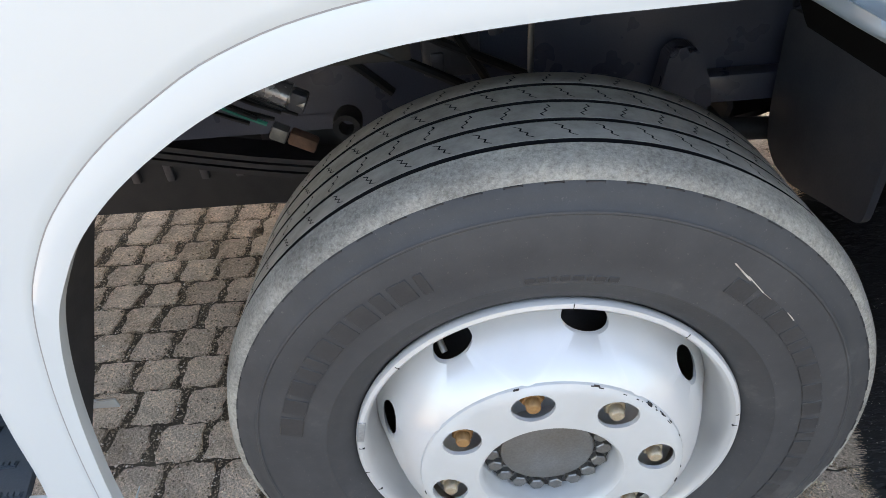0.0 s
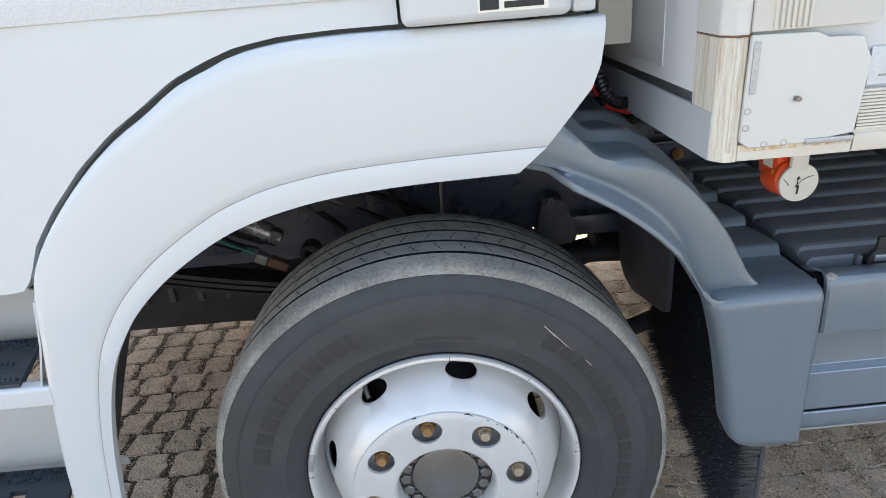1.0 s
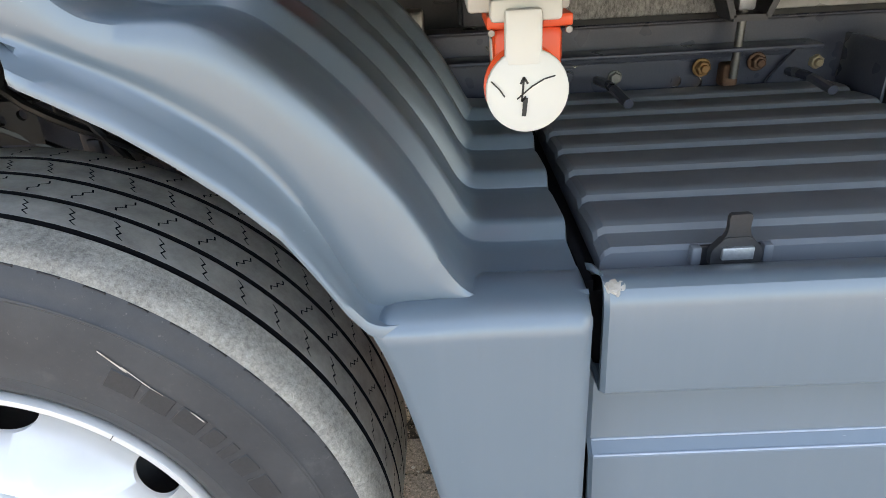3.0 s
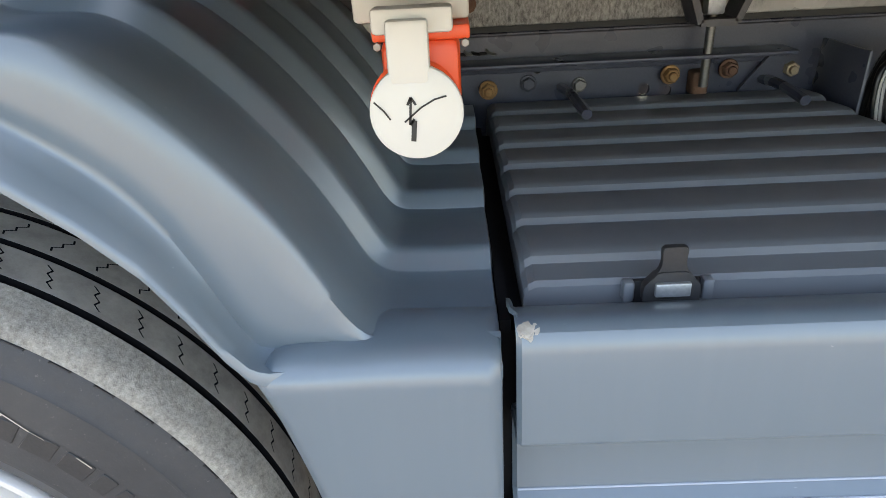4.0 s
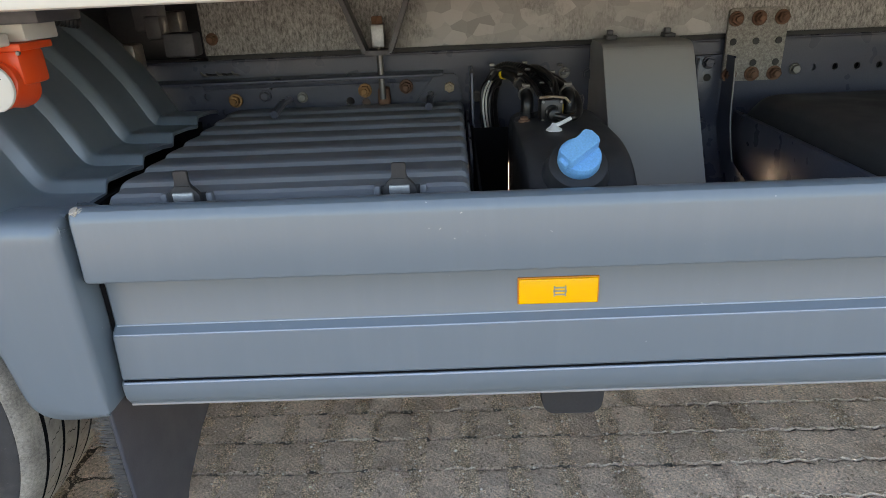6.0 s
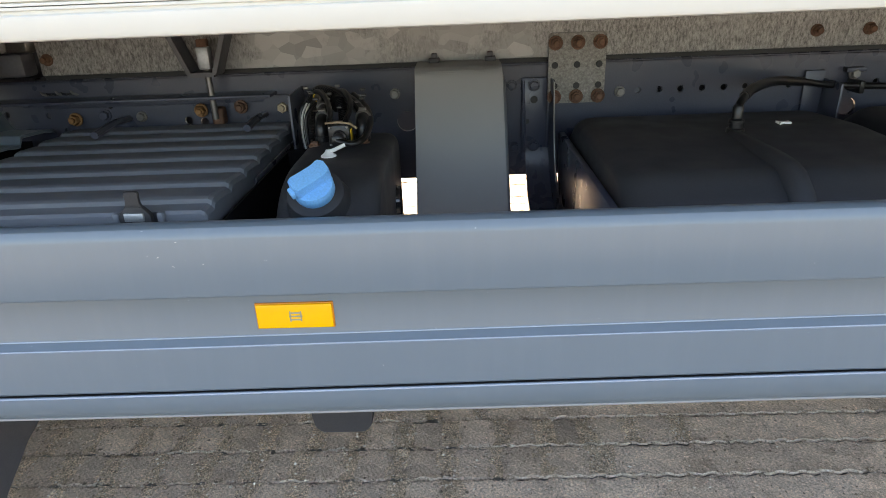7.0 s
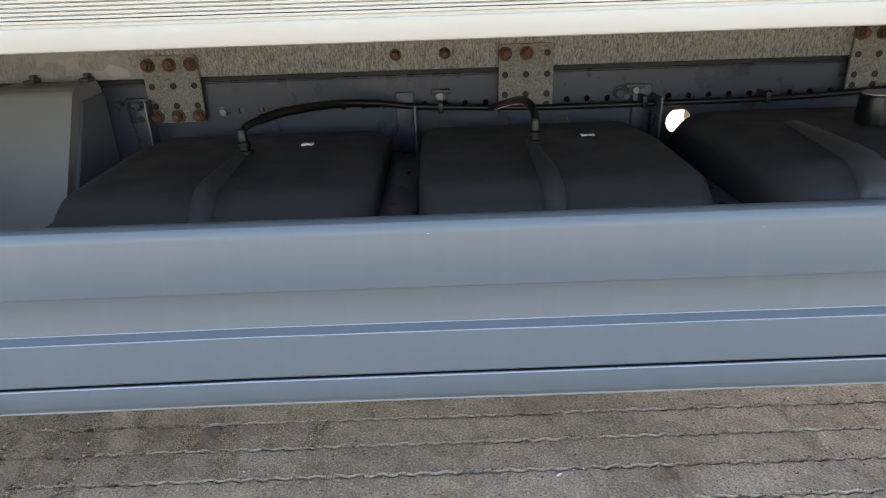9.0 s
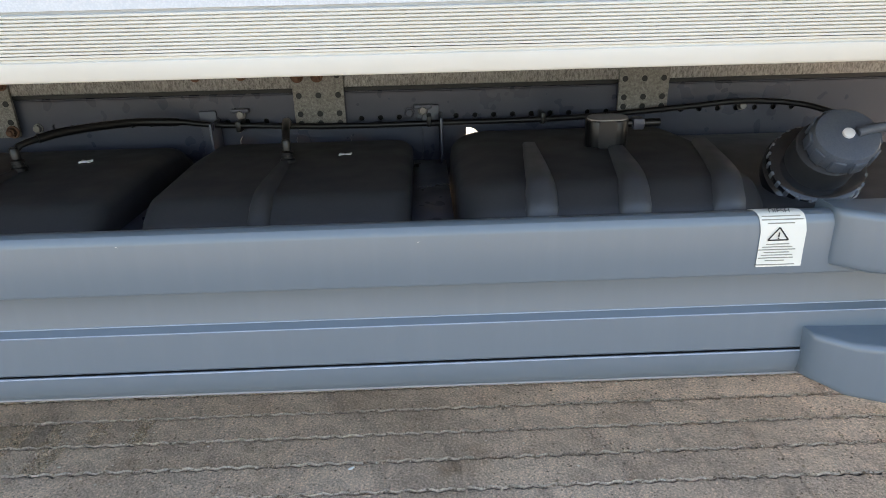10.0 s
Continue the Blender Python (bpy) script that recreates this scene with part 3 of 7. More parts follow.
    def disc(r):
        f = (0.239 - r) / (0.239 - 0.166)
        return 0.128 - 0.118 * (1 - (1 - max(f, 0)) ** 1.9) if f < 1 else 0.010
    bm = holed_ring(bmesh.new(), 8, 0.166, 0.2405, disc, None, 0.030, 0.0095, 0.2195, radians(77.8), 0.008)
    part("wheel_disc", bm, RIM, wheel, "domed silver disc with oval openings")
    flat = lambda r: 0.010 - 0.004 * min(1, max(0, (0.173 - r) / 0.008))
    bm = holed_ring(bmesh.new(), 8, 0.100, 0.173, flat, None, 0.027, 0.024, 0.1385, radians(10.3), 0.006)
    lathe(bm, [(0.1002, 0.006), (0.096, 0.0065), (0.0925, 0.010), (0.0905, 0.020), (0.090, 0.058)], 96)
    lathe(bm, [(0.173, 0.010), (0.1745, 0.0135), (0.1735, 0.020), (0.168, 0.028)], 96)
    part("cover_ring", bm, RING, wheel, "grey steel ring over the wheel nuts")
    bm = bmesh.new()
    for k in range(26):
        a = radians(rnd.choice((rnd.uniform(20, 75), rnd.uniform(20, 75), rnd.uniform(0, 360))))
        r, w, h = rnd.uniform(0.1705, 0.1738), rnd.uniform(0.0006, 0.004), rnd.uniform(0.0003, 0.0008)
        m = Matrix.Rotation(-a, 4, "Y") @ Matrix.Translation((r, 0.0093, 0))
        box(bm, -h, h, -0.0006, 0.002, -w, w, m=m)
    for k in range(12):
        a = radians(rnd.uniform(0, 360))
        m = Matrix.Rotation(-a, 4, "Y") @ Matrix.Translation((0.2565, 0.0508, 0))
        box(bm, -rnd.uniform(0.001, 0.005), rnd.uniform(0.001, 0.005), -0.0005, 0.002, -0.0005, 0.0005, m=m)
    tagged(part("paint_chips", bm, DRUM, wheel, "dark chips in the wheel paint", flat=True), kind="stuff")
    part("nut_seat", lathe(bmesh.new(), [(0.09, 0.046), (0.172, 0.046)], 64), RIM, wheel, "shaded wheel face behind the ring")
    kinds = {0: NUT, 1: NUT, 2: RUSTNUT, 3: RUSTNUT, 4: NUT, 5: RUSTNUT, 6: RUSTNUT, 7: NUT}
    for k in range(8):
        a = radians(10.3 + 45 * k)
        at = (0.1375 * math.cos(a), 0.045, 0.1375 * math.sin(a))
        bm = hex_bolt(bmesh.new(), at, 0.0155, 0.024, 0.020, turn=rnd.uniform(0, 1), stud=0.0095)
        part("lug_nut", bm, kinds[k], wheel, "rust-brown wheel nut" if kinds[k] is RUSTNUT else "yellowed steel wheel nut")
    part("hub", capped(bmesh.new(), [(0.0905, 0.062), (0.0895, 0.054), (0.066, 0.052), (0.064, 0.044), (0.060, 0.042)], 64), HUBM, wheel, "grey hub with a flat cap")
    for k in range(18):
        a = 2 * math.pi * k / 18
        part("hub_bolt", hex_bolt(bmesh.new(), (0.077 * math.cos(a), 0.053, 0.077 * math.sin(a)), 0.0112, 0.010, 0.0122, turn=rnd.uniform(0, 1)), STEEL, wheel)
    bm = tube(bmesh.new(), [(-0.139, 0.13, 0.195), (-0.137, 0.10, 0.188), (-0.133, 0.085, 0.180), (-0.128, 0.075, 0.172)], 0.0045, 8, 10)
    part("valve", bm, STEEL, wheel, "metal tyre valve")
    bm = box(bmesh.new(), -0.005, 0.005, -0.004, 0.02, -0.02, 0.02, 0.002, m=Matrix.Rotation(-radians(168), 4, "Y") @ Matrix.Translation((0.2565, 0.053, 0)))
    part("balance_weight", bm, ALU, wheel, "clipped grey balance weight")
    return wheel


front_wheel()


# ---- cab ----
ARCH = [(-0.606, 0.33), (-0.600, 0.40), (-0.593, 0.46), (-0.577, 0.56), (-0.556, 0.65), (-0.530, 0.725), (-0.500, 0.777), (-0.466, 0.823), (-0.412, 0.873), (-0.349, 0.916), (-0.290, 0.947), (-0.225, 0.969), (-0.15, 0.985), (-0.08, 0.993), (0.0, 0.998), (0.06, 0.9995), (0.152, 1.0015)]
CREST = [(-0.698, 0.33), (-0.686, 0.40), (-0.675, 0.47), (-0.667, 0.55), (-0.651, 0.66), (-0.632, 0.77), (-0.620, 0.84), (-0.604, 0.90), (-0.579, 0.945), (-0.537, 0.998), (-0.48, 1.056), (-0.423, 1.102), (-0.371, 1.134), (-0.322, 1.167), (-0.269, 1.189), (-0.232, 1.203), (-0.17, 1.213), (-0.09, 1.217), (0.0, 1.217), (0.10, 1.217), (0.276, 1.215)]


def wing():
    n = 64
    inner = smooth_line([(x, 0, z) for x, z in ARCH], n)
    outer = smooth_line([(x, 0, z) for x, z in CREST], n)
    rows = []
    crease = []
    across = [0.0, 0.02, 0.17, 0.1785, 0.187, 0.25, 0.4, 0.55, 0.7, 0.85, 0.95, 0.985, 1.0]
    for i, (a, b) in enumerate(zip(inner, outer)):
        s = i / (n - 1)
        row = [(a.x - 0.001, 0.030, a.z + 0.003), (a.x, 0.014, a.z)]
        for v in across:
            p = a.lerp(b, v)
            end = max(0, (s - 0.72) / 0.28) ** 1.5
            bulge = float(np.interp(v, (0, 0.1, 0.15, 0.3, 0.45, 0.6, 0.8, 0.9, 1), (0, 0.013, 0.019, 0.026, 0.033, 0.040, 0.022, 0.012, 0))) * end
            y = 0.004 + 0.006 * (1 - v) ** 2 - 0.004 * math.sin(math.pi * v)
            if v == 0.1785:
                y += 0.0012
                crease.append((p.x + bulge, y - 0.0002, p.z))
            if v > 0.96:
                y += 0.006 * ((v - 0.96) / 0.04) ** 2
            row.append((p.x + bulge, y, p.z))
        row.append((b.x, 0.05, b.z))
        rows.append(row)
    last = rows[-1]
    rows.append([(x + 0.002, y + 0.03, z) for x, y, z in last])
    first = rows[0]
    rows.insert(0, [(x, y + 0.04, z + 0.004) for x, y, z in first])
    bm = bmesh.new()
    sheet(bm, rows)
    panel = part("wheel_arch_panel", thicken(bm, 0.003), WHITE, truck, "white painted cab wheel arch", sharp=50)
    part("crease_line", tube(bmesh.new(), crease, 0.0009, 6), CREASE, panel, "thin grey crease line")
    return panel


wing()


def cab_side():
    low = [(-1.75, 0.874), (-1.2, 0.874), (-0.80, 0.874), (-0.665, 0.875), (-0.634, 0.8755), (-0.622, 0.884), (-0.611, 0.903), (-0.5875, 0.952), (-0.545, 1.0055), (-0.487, 1.0645), (-0.4295, 1.111), (-0.3765, 1.1435), (-0.327, 1.1765), (-0.2725, 1.199), (-0.234, 1.212), (-0.171, 1.2215), (-0.09, 1.2245), (-0.006, 1.2245)]
    n = 90
    line = even([(x, 0, z) for x, z in low], n)
    rows = []
    for p in line:
        row = [(p.x, 0.05, p.z - 0.001), (p.x, 0.024, p.z)]
        for f in (0.0, 0.06, 0.2, 0.4, 0.55, 0.62, 1.0):
            z = p.z + (2.3 - p.z) * f ** 2
            y = 0.018 if z < 1.204 else 0.022
            row.append((p.x, y + 0.03 * max(0, z - 1.3), z))
        rows.append(row)
    bm = bmesh.new()
    sheet(bm, rows)
    panel = part("door_panel", thicken(bm, 0.003), WHITE, truck, "white painted cab door and sill")
    part("reflective_tape", new_box(-1.7, -0.012, 0.0175, 0.0215, 1.262, 1.323, 0.001), TAPE, panel, "white honeycomb reflective tape")
    part("door_seal", prism(bmesh.new(), [(-0.68, 0.875), (-0.60, 0.875), (-0.44, 1.05), (-0.2, 1.17), (0.26, 1.19), (0.26, 1.30), (-0.68, 1.30)], "y", 0.048, 0.06), SEAL, truck, "dark grey rubber behind the door gap")
    flap = part("side_flap", new_box(-0.001, 0.226, -0.018, 0.04, 1.221, 1.9, 0.012, 3), WHITE, truck, "white locker flap on the cab")
    plate = part("sticker", new_box(0.10, 0.193, -0.0195, -0.0175, 1.232, 1.271), LABEL, flap, "small black and white sticker")
    part("print", new_box(0.103, 0.128, -0.0205, -0.0194, 1.235, 1.268), INK, plate)
    part("print", new_box(0.135, 0.187, -0.0205, -0.0194, 1.236, 1.244), INK, plate)
    part("print", new_box(0.135, 0.187, -0.0205, -0.0194, 1.250, 1.266), INK, plate)
    part("tape_strip", new_box(0.006, 0.10, -0.0195, -0.0175, 1.273, 1.333), TAPE, flap)
    part("corner_trim", new_box(0.229, 0.262, 0.0, 0.05, 1.222, 2.3, 0.006), WHITE, truck, "white cab corner trim")
    part("cab_shell", new_box(-1.75, 0.262, 0.062, 2.18, 1.31, 2.75, 0.05, 3), WHITE, truck, "white truck cab body")
    part("cab_floor", new_box(-1.7, 0.25, 0.15, 2.1, 1.14, 1.30, 0.01), UNDER, truck, "dark grimy underside of the cab")


cab_side()


def cab_steps():
    # housing: ledge, risers and the wall towards the wheel arch
    rows = [(0.06, 0.868), (0.085, 0.85), (0.12, 0.79), (0.15, 0.742), (0.17, 0.722), (0.19, 0.705), (0.192, 0.690)]
    bm = bmesh.new()
    sheet(bm, [[(x, y, z) for y, z in rows] for x in (-1.75, -1.2, -0.66)])
    housing = part("step_housing", thicken(bm, 0.003), WHITE, truck, "white moulded cab step housing")
    bm = prism(bmesh.new(), rounded([(0.002, 0.708), (0.002, 0.668), (0.03, 0.664), (0.03, 0.708)], 0.008), "x", -1.75, -0.64)
    part("ledge", bm, WHITE, housing)
    bm = bmesh.new()
    rows = [(0.03, 0.664), (0.06, 0.655), (0.10, 0.56), (0.14, 0.47), (0.155, 0.435), (0.19, 0.40), (0.192, 0.380)]
    sheet(bm, [[(x, y, z) for y, z in rows] for x in (-1.75, -1.2, -0.67)])
    part("riser", thicken(bm, 0.003), WHITE, housing)
    bm = prism(bmesh.new(), rounded([(0.0, 0.392), (0.0, 0.32), (0.03, 0.318), (0.03, 0.392)], 0.008), "x", -1.75, -0.66)
    part("ledge", bm, WHITE, housing)
    for z, front, back, end in ((0.703, 0.010, 0.165, -0.690), (0.388, 0.012, 0.175, -0.725)):
        bm = bmesh.new()
        sheet(bm, [[(end + 0.035, front - 0.004, z + 0.004), (end + 0.06, front - 0.008, z + 0.08), (end + 0.075, front - 0.006, z + 0.16)], [(end + 0.0, 0.08, z - 0.005), (end + 0.02, 0.08, z + 0.08), (end + 0.05, 0.06, z + 0.16)], [(end - 0.04, back, z - 0.008), (end - 0.02, back, z + 0.08), (end + 0.03, back - 0.04, z + 0.16)]])
        part("side_wall", thicken(bm, 0.003), WHITE, housing)
        # tread plate with window cuts and small ribs
        xs = [end]
        while xs[-1] > -1.7:
            xs.append(xs[-1] - (0.034 if len(xs) % 2 else 0.052))
        ys = [front, front + 0.022, front + 0.052, front + 0.072, front + 0.102, back]
        bm = bmesh.new()
        cut = {}
        for i, (a, b) in enumerate(zip(xs, xs[1:])):
            for j, (c, d) in enumerate(zip(ys, ys[1:])):
                if i % 2 == 0 and i > 0 and j in (1, 3):
                    continue
                shear = lambda y: -(y - front) * 0.28
                q = []
                for x, y in ((a, c), (b, c), (b, d), (a, d)):
                    key = (round(x, 4), round(y, 4))
                    if key not in cut:
                        cut[key] = bm.verts.new((x + shear(y), y, z))
                    q.append(cut[key])
                bm.faces.new(q)
        thicken(bm, -0.012)
        tread = part("step_tread", bm, TREAD_BLUE, housing, "dark ribbed plastic step tread", flat=True)
        bm = bmesh.new()
        x = end - 0.01
        while x > -1.5:
            for j, y in enumerate((front + 0.011, front + 0.062, back - 0.034, back - 0.012)):
                bx = x - (y - front) * 0.28 - 0.02 * (j % 2)
                box(bm, bx - 0.042, bx + 0.004, y - 0.0055, y + 0.0055, z + 0.010, z + 0.0135)
                for k in range(5):
                    box(bm, bx - 0.0090 * k - 0.003, bx - 0.0090 * k + 0.003, y - 0.003, y + 0.003, z + 0.0135, z + 0.0175)
            x -= 0.062
        tagged(part("grip_rib", bm, TREAD_BLUE, tread, flat=True), kind="stuff")
        part("grip_ring", lathe(bmesh.new(), [(0.014, 0), (0.014, -0.004), (0.011, -0.004), (0.011, 0)], 20, Matrix.Translation((end - 0.032, front + 0.022, z)) @ Matrix.Rotation(radians(90), 4, "X")), TREAD_BLUE, tread)


cab_steps()


# ---- rear mudguard of the front wheel ----
def mudguard():
    n = 84
    def curve(points):
        return [Vector((p[0], 0, p[1])) for p in points]
    lip = curve(even([(0.10, 1.022), (0.16, 1.003), (0.200, 0.992), (0.2215, 0.979), (0.261, 0.957), (0.296, 0.936), (0.33, 0.911), (0.366, 0.881), (0.40, 0.846), (0.424, 0.808), (0.443, 0.775), (0.459, 0.755), (0.469, 0.7515), (0.52, 0.7515), (0.643, 0.7515)], n))
    ridge = curve(smooth_line([(0.11, 1.032, 0), (0.20, 1.010, 0), (0.245, 0.992, 0), (0.30, 0.966, 0), (0.347, 0.936, 0), (0.379, 0.910, 0), (0.405, 0.877, 0), (0.424, 0.839, 0), (0.441, 0.798, 0), (0.455, 0.772, 0), (0.478, 0.766, 0), (0.643, 0.766, 0)], n))
    top = curve(smooth_line([(0.14, 1.120, 0), (0.20, 1.085, 0), (0.243, 1.047, 0), (0.270, 1.019, 0), (0.295, 1.009, 0), (0.340, 1.006, 0), (0.366, 0.997, 0), (0.388, 0.982, 0), (0.418, 0.955, 0), (0.450, 0.920, 0), (0.486, 0.871, 0), (0.511, 0.828, 0), (0.531, 0.790, 0), (0.546, 0.774, 0), (0.570, 0.769, 0), (0.643, 0.768, 0)], n))
    rows = []
    for i in range(n):
        a, b, c = lip[i], ridge[i], top[i]
        d = (top[min(i + 1, n - 1)] - top[max(i - 1, 0)]).normalized()
        up = Vector((-d.z, 0, d.x))
        tuck = 0.05 * min(1.0, max(0.0, (0.232 - a.x) / 0.03))
        tuck += 0.008 * min(1.0, max(0.0, (a.x - 0.475) / 0.035))
        row = [a + Vector((0, 0.02 + tuck, -0.003)), a + Vector((0, -0.006 + tuck, -0.004)), a + Vector((0, -0.0115 + tuck, -0.001)), a + Vector((0, -0.012 + tuck, 0.004)), a + Vector((0, -0.009 + tuck * 0.8, 0.010))]
        row.append(a.lerp(b, 0.45) + Vector((0, 0.006 + tuck * 0.5, 0.001)))
        row.append(a.lerp(b, 0.72) + Vector((0, 0.0175, 0.0)))
        row.append(a.lerp(b, 0.86) + Vector((0, 0.0200, 0.0)))
        row.append(b + Vector((0, 0.0195, 0.002)))
        row.append(b.lerp(c, 0.12) + Vector((0, 0.0165, 0.0)))
        row.append(b.lerp(c, 0.30) + Vector((0, 0.0145, 0.0)))
        row.append(b.lerp(c, 0.60) + Vector((0, 0.0150, 0.0)))
        row.append(b.lerp(c, 0.92) + Vector((0, 0.0180, 0.0)))
        row.append(c + Vector((0, 0.0215, 0)) - up * 0.0015)
        row.append(c + Vector((0, 0.026, 0)))
        saw = [(0.055, 0.0), (0.100, 0.0), (0.126, -0.001)]
        for k in range(4):
            y0, base_up = 0.128 + 0.129 * k, 0.0065 * k
            saw += [(y0, base_up), (y0 + 0.007, base_up + 0.0135), (y0 + 0.012, base_up + 0.0165), (y0 + 0.020, base_up + 0.0170), (y0 + 0.090, base_up + 0.0115), (y0 + 0.122, base_up + 0.0060)]
        row += [c + up * z + Vector((0, y, 0)) for y, z in saw + [(0.645, 0.02)]]
        rows.append(row)
    for row in rows:
        for p in row:
            edge = 0.152 + (p.z - 1.0015) * 0.882
            p.y += 0.04 * min(1.0, max(0.0, (edge - 0.004 - p.x) / 0.03)) * (1 if p.y < 0.06 else 0)
    rows.append([p + Vector((0.003, 0, -0.005)) for p in rows[-1]])
    bm = bmesh.new()
    sheet(bm, rows)
    thicken(bm, 0.004)
    for v in bm.verts:
        v.co.x = min(v.co.x, 0.6445)
    guard = part("mudguard", bm, GREY, truck, "blue-grey plastic mudguard with stepped ribs", sharp=48)
    # liner under the arch; its near-black colour paints in the shade
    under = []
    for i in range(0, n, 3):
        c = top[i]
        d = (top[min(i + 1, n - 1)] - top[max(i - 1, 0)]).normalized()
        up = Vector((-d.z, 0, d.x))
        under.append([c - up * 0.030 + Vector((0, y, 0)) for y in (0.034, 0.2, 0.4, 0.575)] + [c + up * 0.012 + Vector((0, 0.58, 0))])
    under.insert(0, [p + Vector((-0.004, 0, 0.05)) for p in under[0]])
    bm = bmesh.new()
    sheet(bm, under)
    part("inner_skin", thicken(bm, 0.003), SHADEBLACK, guard, "smooth liner under the mudguard, its shade painted black", sharp=70)
    # the outer face below the shelf
    left = smooth_line([(0.4600, 0, 0.746), (0.4665, 0, 0.730), (0.4745, 0, 0.703), (0.488, 0, 0.648), (0.499, 0, 0.592), (0.510, 0, 0.527), (0.517, 0, 0.486), (0.527, 0, 0.464), (0.548, 0, 0.453), (0.59, 0, 0.452), (0.635, 0, 0.457)], 40)
    rows = []
    for i, p in enumerate(left):
        q = Vector((0.640, 0, 0.746 - (0.746 - 0.462) * (i / 39)))
        row = [p + Vector((0.004, 0.05, 0.004)), p + Vector((0.001, 0.010, 0.0)), p + Vector((0.003, -0.006, 0.003)), p + Vector((0.012, -0.0115, 0.004))]
        start = p + Vector((0.012, 0, 0.004))
        for f in (0.25, 0.5, 0.75, 0.95):
            row.append(start.lerp(q, f) + Vector((0, -0.0125, 0)))
        row += [q + Vector((0, -0.0105, 0)), q + Vector((0.003, -0.003, 0)), q + Vector((0.003, 0.07, 0))]
        rows.append(row)
    # the face rolls over into the shelf at its top
    roll = [(0.022 * (1 - math.cos(radians(a))) - 0.0125, 0.770 + 0.022 * math.sin(radians(a))) for a in (14, 28, 42, 56, 70, 86)] + [(0.030, 0.7934), (0.046, 0.7925), (0.058, 0.7905), (0.075, 0.782)]
    base = rows[0]
    for k, (ry, rz) in enumerate(roll):
        kk = min(1.0, (k + 1) / 6)
        over = []
        for p in base:
            s = max(0.0, (0.585 - p.x) / 0.123) ** 2 if p.x < 0.61 else max(0.0, (p.x - 0.636) / 0.008) * 0.25
            drop = 0.02 if p is base[-1] else 0.0
            over.append(p - Vector((0, 0, drop)) + Vector((0.012 * kk * max(0.0, (0.5 - p.x) / 0.05), ry + 0.0126 + 0.008 * s * kk, rz - 0.770 - 0.010 * s * kk)))
        rows.insert(0, over)
    bm = bmesh.new()
    sheet(bm, rows)
    thicken(bm, -0.003)
    for v in bm.verts:
        v.co.x = min(v.co.x, 0.6440)
    part("outer_face", bm, GREY, guard, sharp=70)
    return guard


mudguard()


def spray_flap():
    def low(y):
        return float(np.interp(y, (0.17, 0.20, 0.30, 0.45, 0.60), (0.085, 0.125, 0.185, 0.235, 0.30)))
    bm = prism(bmesh.new(), [(0.032, 0.085), (0.17, 0.085), (0.20, 0.125), (0.30, 0.185), (0.45, 0.235), (0.60, 0.30), (0.61, 0.745), (0.032, 0.745)], "x", 0.606, 0.614, 0.002, 1)
    flap = part("spray_flap", bm, FLAPBLUE, truck, "black brush-faced spray flap behind the wheel")
    part("flap_backing", prism(bmesh.new(), rounded([(0.29, 0.565), (0.40, 0.54), (0.50, 0.515), (0.57, 0.52), (0.615, 0.55), (0.632, 0.62), (0.645, 0.79), (0.29, 0.79)], 0.02), "x", 0.505, 0.517), FLAPBLUE, flap, "black backing of the flap")
    rnd = random.Random(8)
    bm = bmesh.new()
    for k in range(15000):
        y = rnd.uniform(0.035, 0.60)
        z = rnd.uniform(low(y), 0.74)
        a = Vector((0.606, y, z))
        tip = a + Vector((-rnd.uniform(0.012, 0.034), rnd.uniform(-0.006, 0.006), rnd.uniform(-0.012, 0.006)))
        w = Vector((0, 0.0008, 0.0006))
        bm.faces.new([bm.verts.new(q) for q in (a - w, a + w, tip)])
    for k in range(900):
        z = rnd.uniform(0.085, 0.45)
        a = Vector((rnd.uniform(0.602, 0.607), rnd.uniform(0.032, 0.045), z))
        tip = a + Vector((-rnd.uniform(0.018, 0.040), rnd.uniform(-0.006, 0.010), rnd.uniform(-0.010, 0.010)))
        w = Vector((0.0002, 0.0003, 0.0008))
        bm.faces.new([bm.verts.new(q) for q in (a - w, a + w, tip)])
    # glints on the bristles, painted as small pale triangles
    glint = bmesh.new()
    for k in range(420):
        a = Vector((0.588, rnd.uniform(0.034, 0.30), rnd.uniform(0.10, 0.74)))
        d = Vector((-0.002, rnd.uniform(-0.004, 0.004), rnd.uniform(-0.003, 0.003)))
        w = Vector((0, 0.0004, 0.0006))
        glint.faces.new([glint.verts.new(q) for q in (a - w, a + w, a + d)])
    tagged(part("pale_bristles", glint, LIDW, flap, "pale specks painted as glints on the bristles", flat=True), kind="stuff")
    tagged(part("bristles", bm, BRISTLE, flap, "stiff black bristles", flat=True), kind="stuff")
    # arch liner in front of the wheel
    bm = bmesh.new()
    rows = []
    for x, z, inner in ((-0.640, 0.42, 0.045), (-0.638, 0.46, 0.08), (-0.632, 0.52, 0.13), (-0.622, 0.60, 0.18), (-0.606, 0.66, 0.20), (-0.585, 0.72, 0.21), (-0.54, 0.79, 0.22), (-0.48, 0.855, 0.24), (-0.41, 0.92, 0.26)):
        rows.append([(x, 0.03, z), (x - 0.004, (0.03 + inner) / 2, z), (x, inner, z)])
    sheet(bm, rows)
    part("arch_liner", thicken(bm, 0.004), RUBBER, truck, "black plastic liner in the wheel arch")


spray_flap()


# ---- side skirt ----
SK0, SK1 = 0.655, 4.6


